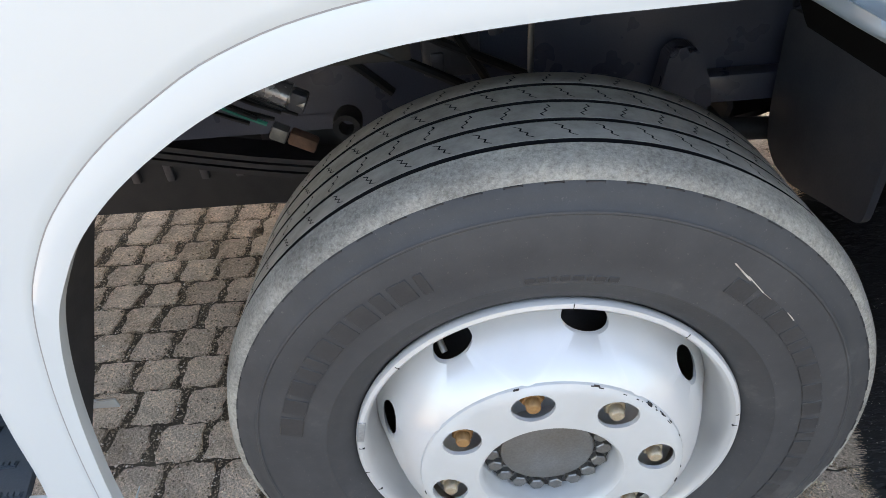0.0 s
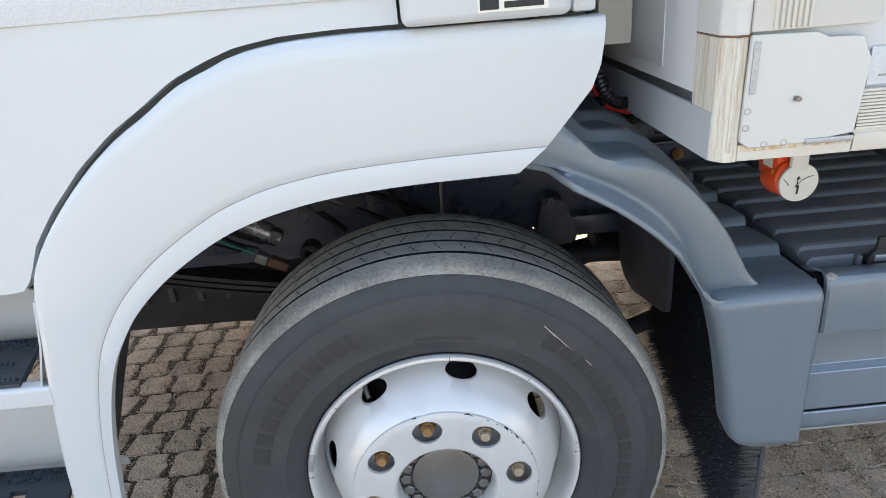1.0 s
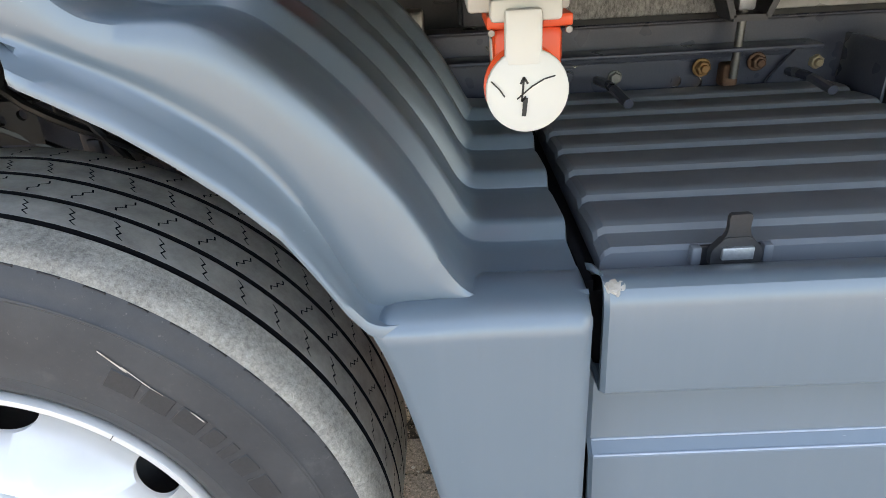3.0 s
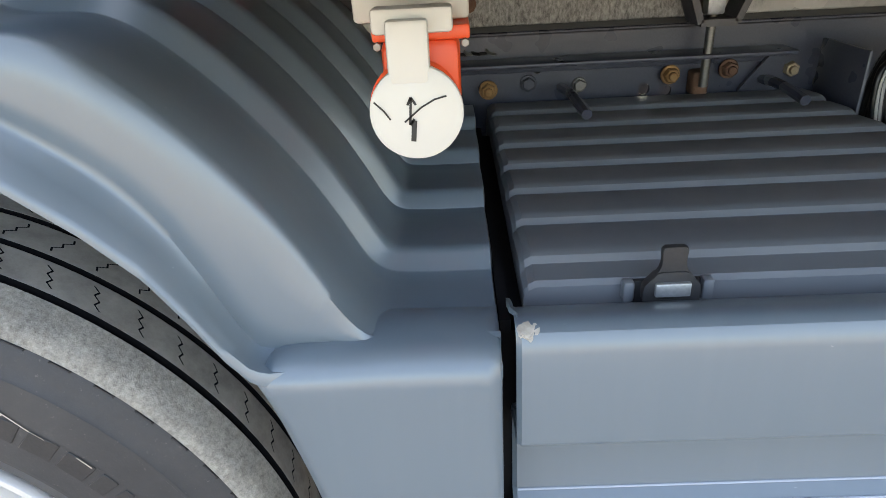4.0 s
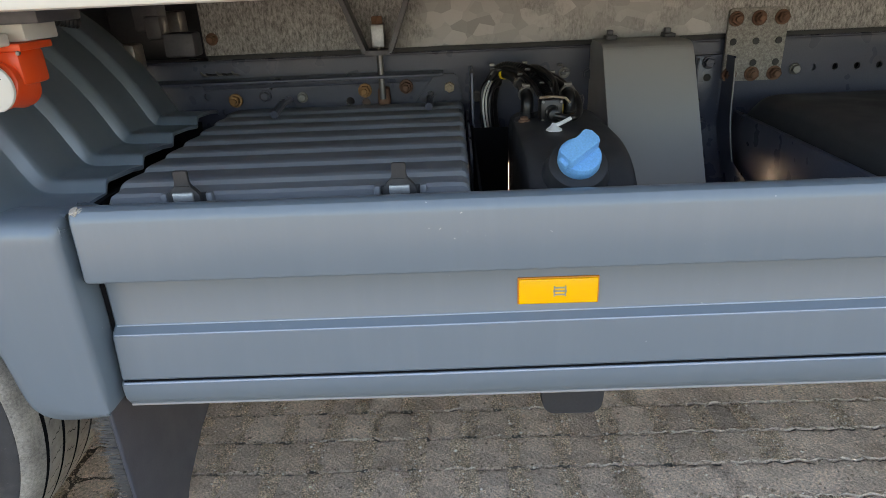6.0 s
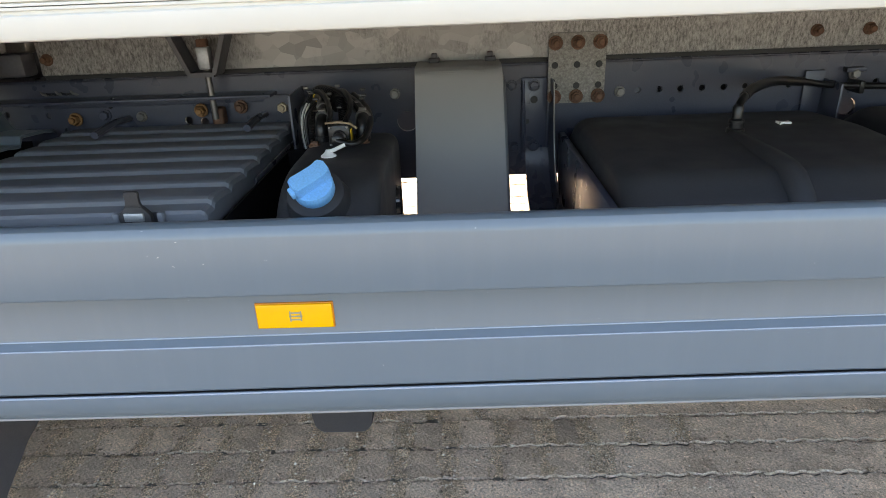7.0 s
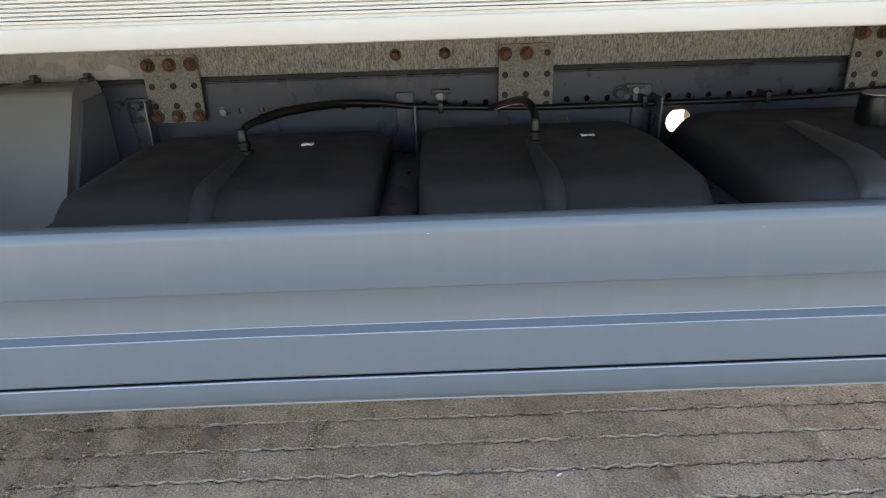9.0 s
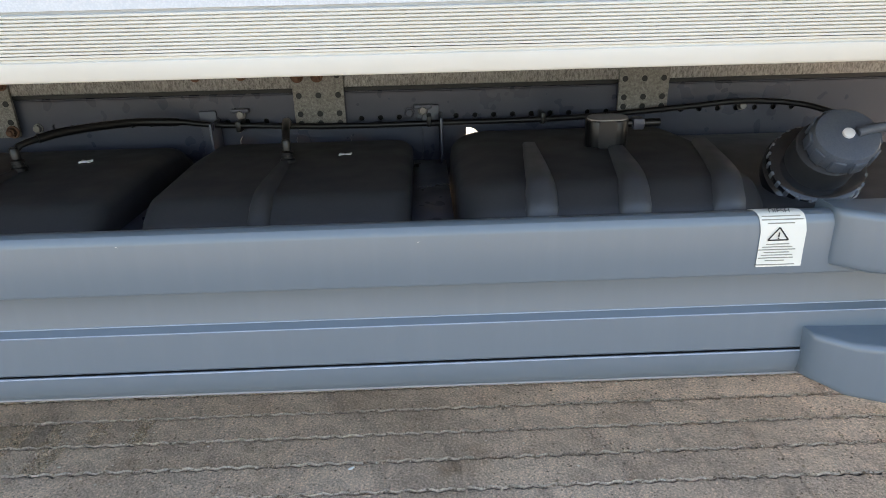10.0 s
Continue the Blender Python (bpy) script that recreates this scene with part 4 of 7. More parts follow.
def taper(x, z):
    """The skirt's folds spread a little towards the front."""
    levels = (0.44, 0.4975, 0.508, 0.585, 0.60, 0.66, 0.79)
    front = float(np.interp(z, levels, (-0.002, -0.002, -0.002, -0.011, -0.011, 0.0, 0.0)))
    back = float(np.interp(z, levels, (0.002, 0.0135, 0.0135, 0.0, 0.0, 0.0, 0.0)))
    f = min(max((x - 0.9) / 2.3, -0.1), 1.0)
    bow = 0.005 * max(0.0, 1 - abs(f - 0.55) / 0.45) * min(1.0, max(0.0, (0.70 - z) / 0.06))
    return z + front + (back - front) * f + bow


def skirt_piece(name, profile, parent, label="", x0=SK0, x1=SK1, side=1):
    xs = [x0, x0 + 0.004, 0.9, 1.13, 1.5, 1.85, 2.16, 2.5, 2.85, 3.2, 3.9, x1]
    rows = []
    for i, x in enumerate(xs):
        inset = 0.004 if i == 0 else 0.0
        rows.append([(x, y + inset, taper(x, z)) for y, z in profile])
    rows.insert(0, [(x0 + 0.001, y + 0.014, taper(x0, z)) for y, z in profile])
    bm = bmesh.new()
    sheet(bm, rows)
    return part(name, thicken(bm, 0.003 * side), GREY, parent, label, sharp=28)


upper = [(0.085, 0.752), (0.065, 0.765), (0.048, 0.7735), (0.034, 0.7785), (0.023, 0.7810), (0.014, 0.7805), (0.0075, 0.7775), (0.003, 0.7715), (0.0005, 0.762), (-0.001, 0.72), (-0.003, 0.683), (-0.0022, 0.677), (-0.0005, 0.6748), (0.003, 0.6735), (0.040, 0.6745)]
middle = [(0.040, 0.676), (0.0385, 0.5990), (0.0380, 0.5977), (0.0366, 0.5964), (0.0258, 0.5883), (0.0242, 0.5870), (0.0230, 0.5855), (0.0226, 0.582), (0.0168, 0.5070), (0.0180, 0.5042), (0.03, 0.5035)]
bottom = [(0.03, 0.5008), (0.0165, 0.5008), (0.0125, 0.4978), (0.0115, 0.489), (0.0135, 0.471), (0.020, 0.459), (0.031, 0.451), (0.045, 0.448), (0.07, 0.448)]
skirt = skirt_piece("side_skirt", upper, truck, "long blue-grey plastic side skirt panel")
skirt_piece("middle_panel", middle, skirt, side=-1)
skirt_piece("bottom_strip", bottom, skirt)
# beads along the folds carry a painted highlight
for ey, ez in ((0.0374, 0.5972), (0.0245, 0.5876)):
    part("edge_bead", tube(bmesh.new(), [(x, ey, taper(x, ez)) for x in (0.660, 0.9, 1.13, 1.5, 1.85, 2.16, 2.5, 2.85, 3.2, SK1)], 0.0012, 12), EDGELIGHT, skirt, "thin moulded edge with its highlight painted pale")
# the seam's shade, drawn as a thin black tube
part("seam_gap", tube(bmesh.new(), [(x, 0.0172, taper(x, 0.5026)) for x in (0.660, 0.9, 1.13, 1.5, 1.85, 2.16, 2.5, 2.85, 3.2, SK1)], 0.0011, 10), SHADEBLACK, skirt, "black line painting the shade in the seam above the bottom strip")
part("edge_bead", tube(bmesh.new(), [(x, 0.0146, taper(x, 0.4995)) for x in (0.660, 0.9, 1.13, 1.5, 1.85, 2.16, 2.5, 2.85, 3.2, SK1)], 0.0016, 10), EDGELIGHT, skirt, "thin moulded edge with its highlight painted pale")
part("bottom_lip", tube(bmesh.new(), [(x, 0.0215, taper(x, 0.4562)) for x in (0.660, 0.9, 1.13, 1.5, 1.85, 2.16, 2.5, 2.85, 3.2, SK1)], 0.0024, 10), LIPGREY, skirt, "thin pale grey bottom lip")
bm = bmesh.new()
rnd = random.Random(3)
for k in range(11):
    v = rnd.uniform(-1, 1)
    c = Vector((0.6645 + 0.0058 * rnd.uniform(-1, 1), 0.0085 + 0.0032 * v, 0.7770 + 0.0018 * v))
    pts = [c + Vector((0.0036 * math.cos(t) * rnd.uniform(0.5, 1.2), 0.005 * math.sin(t), 0.001 + 0.0028 * math.sin(t) * rnd.uniform(0.5, 1.2))) for t in [2 * math.pi * i / 9 for i in range(9)]]
    bm.faces.new([bm.verts.new(p) for p in pts])
part("scuffed_corner", thicken(bm, 0.0015), SCUFF, skirt, "torn whitish scuff on the corner")
part("reflector_frame", new_box(1.2625, 1.3805, 0.0365, 0.0405, 0.6002, 0.6438, 0.0015), REDGE, skirt, "orange reflector edge")
bm = bmesh.new()
rnd = random.Random(31)
for k in range(16):
    x = rnd.choice((rnd.uniform(1.12, 1.24), rnd.uniform(0.80, 4.2)))
    f = rnd.random()
    (y0, z0), (y1, z1) = (upper[8], upper[9]) if f < 0.5 else (upper[6], upper[8])
    g = rnd.random()
    y, z = y0 + (y1 - y0) * g - 0.0012, z0 + (z1 - z0) * g
    w, h, lean = rnd.uniform(0.0006, 0.004), rnd.uniform(0.0002, 0.0006), rnd.uniform(-0.002, 0.002)
    bm.faces.new([bm.verts.new(p) for p in ((x, y, z), (x + w, y, z + lean), (x + w * 0.9, y, z + lean + h), (x + w * 0.1, y, z + h))])
tagged(part("scratches", bm, LABEL, skirt, "small pale scratches", flat=True), kind="stuff")
reflector = part("side_reflector", new_box(1.2645, 1.3785, 0.0335, 0.0405, 0.6022, 0.6418, 0.002, 3), AMBER, skirt, "rectangular amber side reflector")
for z, w in ((0.617, 0.014), (0.6225, 0.020), (0.628, 0.014)):
    part("print", new_box(1.3235 - w / 2, 1.3235 + w / 2, 0.0328, 0.0337, z - 0.0012, z + 0.0012), GREYINK, reflector)
for x in (1.3155, 1.3315):
    part("print", new_box(x - 0.001, x + 0.001, 0.0328, 0.0337, 0.614, 0.631), GREYINK, reflector)


def diesel_label():
    """Laid over the skirt's upper edge."""
    def over(f):
        pts = [(0.036, 0.779), (0.023, 0.782), (0.0135, 0.7815), (0.0068, 0.778), (0.0022, 0.772), (-0.0005, 0.762), (-0.002, 0.72), (-0.0035, 0.690)]
        p = even([(y, z, 0) for y, z in pts], 101)[round(f * 100)]
        return p[0], p[1]
    rows = []
    for i in range(25):
        f = i / 24
        y, z = over(f)
        rows.append([(3.465 + 0.010 * min(1.0, f * 2) + x, y - 0.0008, z + 0.0008) for x in (0.0, 0.038, 0.076)])
    bm = bmesh.new()
    sheet(bm, rows)
    label = part("warning_label", thicken(bm, 0.0004), LABEL, skirt, "white fuel label with a black warning triangle")
    y, z = over(0.19)
    tx = bpy.data.curves.new("label_text", "FONT")
    tx.body, tx.size, tx.align_x, tx.extrude = "DIESEL", 0.0135, "CENTER", 0.0001
    curve_ob = bpy.data.objects.new("label_text_curve", tx)
    scene.collection.objects.link(curve_ob)
    bpy.context.view_layer.update()
    me = bpy.data.meshes.new_from_object(curve_ob)
    bpy.data.objects.remove(curve_ob)
    me.materials.append(INK)
    word = place("label_text", me, label)
    word.matrix_local = Matrix.Translation((3.509, y - 0.003, z - 0.001)) @ Matrix.Rotation(radians(38), 4, "X")
    def bar(f, x0, x1, h, mat):
        y, z = over(f)
        part("print", new_box(3.469 + x0, 3.469 + x1, y - 0.0022, y - 0.0010, z - h / 2, z + h / 2), mat, label)
    for f, x0, x1 in ((0.26, 0.006, 0.07), (0.31, 0.006, 0.074), (0.36, 0.016, 0.06)):
        bar(f, x0, x1, 0.0016, GREYINK)
    for f, x0, x1 in ((0.66, 0.018, 0.056), (0.70, 0.012, 0.062), (0.74, 0.006, 0.068), (0.78, 0.016, 0.058), (0.82, 0.012, 0.064), (0.86, 0.008, 0.066), (0.90, 0.02, 0.052), (0.96, 0.004, 0.07)):
        bar(f, x0, x1, 0.0013, GREYINK)
    y0, z0 = over(0.60)
    y1, z1 = over(0.42)
    a, b, c = Vector((3.488, y0 - 0.0022, z0)), Vector((3.522, y0 - 0.0022, z0)), Vector((3.505, y1 - 0.0022, z1))
    bm = bmesh.new()
    for p, q in ((a, b), (b, c), (c, a)):
        d = (q - p).normalized()
        w = d.cross(Vector((0, 1, 0))).normalized() * 0.0012
        bm.faces.new([bm.verts.new(v) for v in (p - w, q - w, q + w, p + w)])
    mid = (a + b + c) / 3 + Vector((0, -0.0005, 0))
    box(bm, mid.x - 0.0012, mid.x + 0.0012, mid.y - 0.0004, mid.y, mid.z - 0.002, mid.z + 0.0065)
    box(bm, mid.x - 0.0012, mid.x + 0.0012, mid.y - 0.0004, mid.y, mid.z - 0.0052, mid.z - 0.003)
    part("warning_triangle", bm, INK, label, flat=True)
    label.location.x = 0.008


diesel_label()


def rail_end(name, z0, z1, tall, depth, label):
    """A hollow guard rail that swells out of the skirt towards the back."""
    rows = []
    for x, out, drop in ((3.604, 0.0, 0.0), (3.610, 0.012, 0.0), (3.632, 0.022, 0.004), (3.66, 0.036, 0.010), (3.74, 0.052, 0.016), (3.85, 0.062, 0.020), (4.05, 0.066, 0.022), (4.6, 0.066, 0.022)):
        y = 0.0 - out * depth
        a, b = z0 - drop * tall, z1 - drop * 0.2
        sect = rounded([(0.06, a), (y, a), (y + 0.004, b), (0.06, b)], 0.014)
        rows.append([(x, p[0], p[1]) for p in sect] + [(x, sect[0][0], sect[0][1])])
    bm = bmesh.new()
    sheet(bm, rows)
    bmesh.ops.remove_doubles(bm, verts=bm.verts, dist=0.0001)
    bmesh.ops.holes_fill(bm, edges=[e for e in bm.edges if e.is_boundary], sides=0)
    return part(name, bm, GREY, truck, label, sharp=45)


rail_end("guard_rail", 0.690, 0.789, 0.6, 1.0, "blue-grey side guard rail with a swept end")
rail_end("guard_rail", 0.470, 0.560, 1.6, 1.4, "blue-grey side guard rail with a swept end")


# ---- chassis ----
def chassis():
    y = 0.700
    row = [(1.99 + 0.0491 * k, 0.8235, 0.0072) for k in range(41)]
    row = [h for h in row if not any(abs(h[0] - b) < 0.02 for b in (1.947,))]
    bm = holed_strip(bmesh.new(), 1.955, 4.6, 0.80, 0.845, y, row)
    big = [(2.475, 0.769, 0.020), (2.62, 0.769, 0.018), (2.763, 0.769, 0.020), (3.052, 0.762, 0.031)]
    holed_strip(bm, 1.955, 4.6, 0.70, 0.80, y, big)
    box(bm, 1.955, 4.6, y, y + 0.008, 0.635, 0.70)
    box(bm, 1.955, 4.6, y, y + 0.008, 0.845, 0.892)
    front = [(0.33, 0.855, 0.008), (0.40, 0.80, 0.008), (0.503, 0.818, 0.008), (0.545, 0.777, 0.008), (0.603, 0.813, 0.008), (0.640, 0.776, 0.008), (0.755, 0.83, 0.006), (0.936, 0.790, 0.010), (0.973, 0.786, 0.010), (1.28, 0.83, 0.006), (1.455, 0.77, 0.024), (1.62, 0.8, 0.007)]
    holed_strip(bm, 0.27, 1.955, 0.745, 0.87, y, front)
    box(bm, 0.27, 1.955, y, y + 0.008, 0.635, 0.745)
    box(bm, 0.27, 1.955, y, y + 0.008, 0.87, 0.892)
    row2 = [(-0.24, 0.86, 0.008), (-0.12, 0.82, 0.007), (0.02, 0.87, 0.007), (0.12, 0.83, 0.008), (0.21, 0.88, 0.008)]
    holed_strip(bm, -1.7, 0.27, 0.745, 0.95, y, row2)
    box(bm, -1.7, 0.27, y, y + 0.008, 0.60, 0.745)
    box(bm, -1.7, 0.27, y, y + 0.008, 0.95, 1.06)
    box(bm, -1.7, 4.6, y + 0.0, y + 0.07, 0.884, 0.894, 0.004)
    box(bm, -1.7, 4.6, y + 0.0, y + 0.07, 0.630, 0.638, 0.003)
    bmesh.ops.remove_doubles(bm, verts=bm.verts, dist=0.0002)
    rail = part("chassis_rail", bm, CHASSIS, truck, "dark blue-black perforated chassis rail", flat=True)
    bm = new_box(-1.7, 4.6, 1.53, 1.54, 0.635, 0.89)
    box(bm, -1.7, 3.10, 1.53, 1.54, 0.45, 0.633)
    box(bm, 3.90, 4.6, 1.53, 1.54, 0.45, 0.633)
    part("far_rail", bm, CHASSIS, truck, "dark chassis rail on the other side")
    part("far_tank", box(new_box(0.7, 3.05, 1.60, 2.15, 0.43, 0.80, 0.05, 3), 3.62, 4.5, 1.60, 2.15, 0.43, 0.80, 0.05, 3), BLACK, truck, "black tank on the far side")
    # unseen far wheel and cab panels, added against light from the sunlit ground
    part("far_wheel", capped(bmesh.new(), [(0.25, 1.93), (0.43, 1.95), (0.43, 2.18), (0.25, 2.2)], 48, Matrix.Translation((-0.003, 0, 0.43))), RUBBER, truck, "unseen far-side tyre, added to block light")
    part("far_arch", new_box(-1.75, -0.62, 2.16, 2.18, 0.33, 1.31, 0.004), WHITE, truck, "unseen white far-side cab panel, added to block light")
    part("far_wing", new_box(-0.62, 0.384, 2.16, 2.18, 0.90, 1.31, 0.004), WHITE, truck, "unseen white far-side wheel arch, added to block light")
    part("far_mudguard", new_box(0.34, 0.645, 2.16, 2.20, 0.43, 1.03, 0.004), GREY, truck, "blue-grey mudguard on the far side")
    part("far_skirt", new_box(0.65, 4.6, 2.225, 2.235, 0.49, 0.78, 0.003), GREY, truck, "blue-grey side skirt on the far side")
    for x in (0.62, 2.0, 2.95, 4.2):
        part("cross_member", new_box(x - 0.04, x + 0.04, 0.708, 1.53, 0.68, 0.84, 0.004), CHASSIS, truck)
    for x, z in ((0.826, 0.8035), (1.949, 0.822), (1.43, 0.835), (1.23, 0.79), (3.77, 0.83)):
        part("frame_bolt", hex_bolt(bmesh.new(), (x, y, z), 0.0100, 0.010, 0.0125, turn=x * 9), STEEL, rail, "bright zinc bolt")
    for x, z in ((1.485, 0.83), (1.50, 0.72), (1.40, 0.70), (0.74, 0.81), (2.90, 0.836)):
        part("frame_bolt", hex_bolt(bmesh.new(), (x, y, z), 0.011, 0.011, 0.014, turn=x * 7), CHASSIS, rail)
    # added black sheet, so that the small holes look shaded inside
    part("rail_inside", new_box(1.96, 4.6, 0.715, 0.719, 0.79, 0.85), SHADEBLACK, rail, "black sheet standing in for the shade behind the hole row")
    # subframe beam with bolts and bolted plates
    beam = part("subframe_beam", new_box(0.62, 4.6, 0.690, 0.76, 0.905, 1.03, 0.004), GALV, truck, "mottled galvanised subframe beam")
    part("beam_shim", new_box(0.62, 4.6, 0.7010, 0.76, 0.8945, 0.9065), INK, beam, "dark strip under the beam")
    for x in (0.642, 2.369, 2.483, 3.745, 3.86):
        part("beam_bolt", hex_bolt(bmesh.new(), (x, 0.690, 0.941 if x < 3 else 0.950), 0.0105, 0.011, 0.0135, turn=x * 5, stud=0.007), RUST, beam, "rusty bolt")
    for x0, tops, bottoms in ((1.781, 3, 3), (2.609, 2, 0), (3.437, 3, 0)):
        bm = prism(bmesh.new(), rounded([(x0, 0.803), (x0 + 0.128, 0.803), (x0 + 0.128, 0.957), (x0, 0.957)], 0.010), "y", 0.681, 0.6895)
        plate = part("mounting_plate", bm, PLATE, truck, "spotted galvanised plate bolted to the frame")
        for k in range(3):
            px = x0 + 0.0145 + 0.0495 * k
            for z in (0.888, 0.842):
                part("bolt_hole", capped(bmesh.new(), [(0.0075, 0.0), (0.0072, -0.0012)], 14, Matrix.Translation((px, 0.6805, z))), INK, plate)
            for z, count in ((0.936, tops), (0.818, bottoms)):
                if k < count:
                    part("plate_bolt", hex_bolt(bmesh.new(), (px, 0.681, z), 0.0125, 0.012, 0.016, turn=px * 7 + z, stud=0.0075), RUST, plate, "rusty bolt")
                else:
                    part("bolt_hole", capped(bmesh.new(), [(0.0075, 0.0), (0.0072, -0.0012)], 14, Matrix.Translation((px, 0.6805, z))), INK, plate)
        plate.location.z = 0.020 if x0 > 3 else 0.0
    # hook strap and tension rod
    strap = bmesh.new()
    pts = [(0.942, 1.03), (0.990, 0.903), (1.044, 0.903), (1.094, 1.03)]
    for a, b in zip(pts, pts[1:]):
        d = Vector((b[0] - a[0], 0, b[1] - a[1])).normalized()
        w = Vector((-d.z, 0, d.x)) * 0.005
        p, q = Vector((a[0], 0, a[1])), Vector((b[0], 0, b[1]))
        vs = [strap.verts.new(c + Vector((0, yy, 0))) for yy in (0.620, 0.675) for c in (p - w, q - w, q + w, p + w)]
        for f in ((0, 1, 2, 3), (4, 5, 6, 7), (0, 1, 5, 4), (1, 2, 6, 5), (2, 3, 7, 6), (3, 0, 4, 7)):
            strap.faces.new([vs[i] for i in f])
    hook = part("strap_bracket", strap, UNDER, truck, "dark bent steel strap under the body floor")
    part("tension_block", new_box(1.004, 1.032, 0.640, 0.665, 0.912, 0.960, 0.004), ALU, hook, "pale square tension block")
    part("tension_nut", hex_bolt(bmesh.new(), (1.018, 0.652, 0.960), 0.013, 0.016, axis=(0, 0, 1)), RUST, hook)
    part("tension_rod", tube(bmesh.new(), [(1.018, 0.652, 0.93), (1.018, 0.657, 0.80)], 0.007, 10), STEEL, hook)
    part("rod_seat", new_box(1.005, 1.031, 0.664, 0.699, 0.782, 0.822, 0.006, 3), RUST, hook, "rusty rod seat")
    bar = part("bracket_bar", new_box(0.42, 1.155, 0.640, 0.699, 0.846, 0.853, 0.002), CHASSIS, truck, "dark angle bar along the rail")
    part("bar_flange", new_box(0.60, 1.155, 0.692, 0.6995, 0.829, 0.846, 0.002), CHASSIS, bar)
    for x, z, mat in ((0.974, 0.815, RUSTNUT), (1.069, 0.820, RUST), (1.168, 0.816, NUT), (0.672, 0.804, RUSTNUT)):
        part("bar_bolt", hex_bolt(bmesh.new(), (x, 0.690, z), 0.0125, 0.013, 0.016, turn=x * 8, stud=0.007), mat, bar)
    part("lug_plate", prism(bmesh.new(), rounded([(1.085, 0.780), (1.105, 0.806), (1.135, 0.843), (1.185, 0.846), (1.200, 0.775)], 0.012), "y", 0.684, 0.692), CHASSIS, bar)
    part("box_rod", tube(bmesh.new(), [(0.795, 0.70, 0.80), (0.80, 0.62, 0.806), (0.805, 0.52, 0.80)], 0.008, 8, 8), CHASSIS, bar)
    part("box_rod", tube(bmesh.new(), [(1.125, 0.70, 0.80), (1.125, 0.62, 0.806), (1.125, 0.54, 0.80)], 0.008, 8, 8), CHASSIS, bar)
    # bracket between cover and first reservoir
    bm = new_box(1.722, 1.782, 0.690, 0.698, 0.665, 0.862, 0.004)
    sheet(bm, [[(x, 0.69, 0.70), (x, 0.685, 0.66), (x, 0.64, 0.60), (x, 0.52, 0.55), (x, 0.30, 0.53)] for x in (1.733, 1.806)])
    sheet(bm, [[(1.786, 0.692, 0.862), (1.786, 0.69, 0.70), (1.79, 0.64, 0.60), (1.79, 0.30, 0.53)], [(1.79, 0.64, 0.862), (1.792, 0.63, 0.72), (1.794, 0.60, 0.64), (1.794, 0.30, 0.56)]])
    bracket = part("tank_bracket", bm, CHASSIS, truck, "black pressed tank bracket")
    for z in (0.845, 0.705):
        part("bracket_bolt", hex_bolt(bmesh.new(), (1.750, 0.690, z), 0.0105, 0.01, 0.014, turn=z * 9), CHASSIS, bracket)
    for x, z, r in ((1.751, 0.812, 0.0085), (1.735, 0.762, 0.006)):
        part("bracket_hole", capped(bmesh.new(), [(r, 0.0), (r * 0.96, -0.0010)], 16, Matrix.Translation((x, 0.6895, z))), INK, bracket)
    part("bracket_bead", tube(bmesh.new(), [(1.727, 0.6885, 0.855), (1.727, 0.6885, 0.80), (1.731, 0.6885, 0.77), (1.728, 0.6885, 0.69)], 0.0028, 8, 20), CHASSIS, bracket)
    part("bracket_edge", tube(bmesh.new(), [(1.789, 0.640, 0.858), (1.7915, 0.630, 0.72), (1.7935, 0.600, 0.64)], 0.0022, 8, 14), STEEL, bracket, "bare worn edge of the bracket")
    for x, z in ((1.700, 0.845), (1.707, 0.700)):
        part("frame_bolt", hex_bolt(bmesh.new(), (x, y, z), 0.0095, 0.007, 0.012, turn=x * 11), CHASSIS, rail)
    for x in (2.385, 2.955):
        bm = new_box(x - 0.022, x + 0.022, 0.690, 0.698, 0.70, 0.855, 0.003)
        box(bm, x + 0.022, x + 0.028, 0.62, 0.698, 0.60, 0.835, 0.002)
        part("tank_bracket", bm, CHASSIS, truck, "black pressed tank bracket")


for x, wide in ((2.385, 0.0355), (2.952, 0.039)):
    part("tank_spacer", new_box(x - 0.048, x + wide, 0.14, 0.66, 0.44, 0.72, 0.004), CHASSIS, truck, "dark tank carrier between the tanks")
# added blocker: keeps ground bounce off the first tank's left end
part("tank_spacer", new_box(1.806, 1.820, 0.10, 0.66, 0.44, 0.742, 0.004), CHASSIS, truck, "added dark plate that blocks bounced light on the first tank")
chassis()


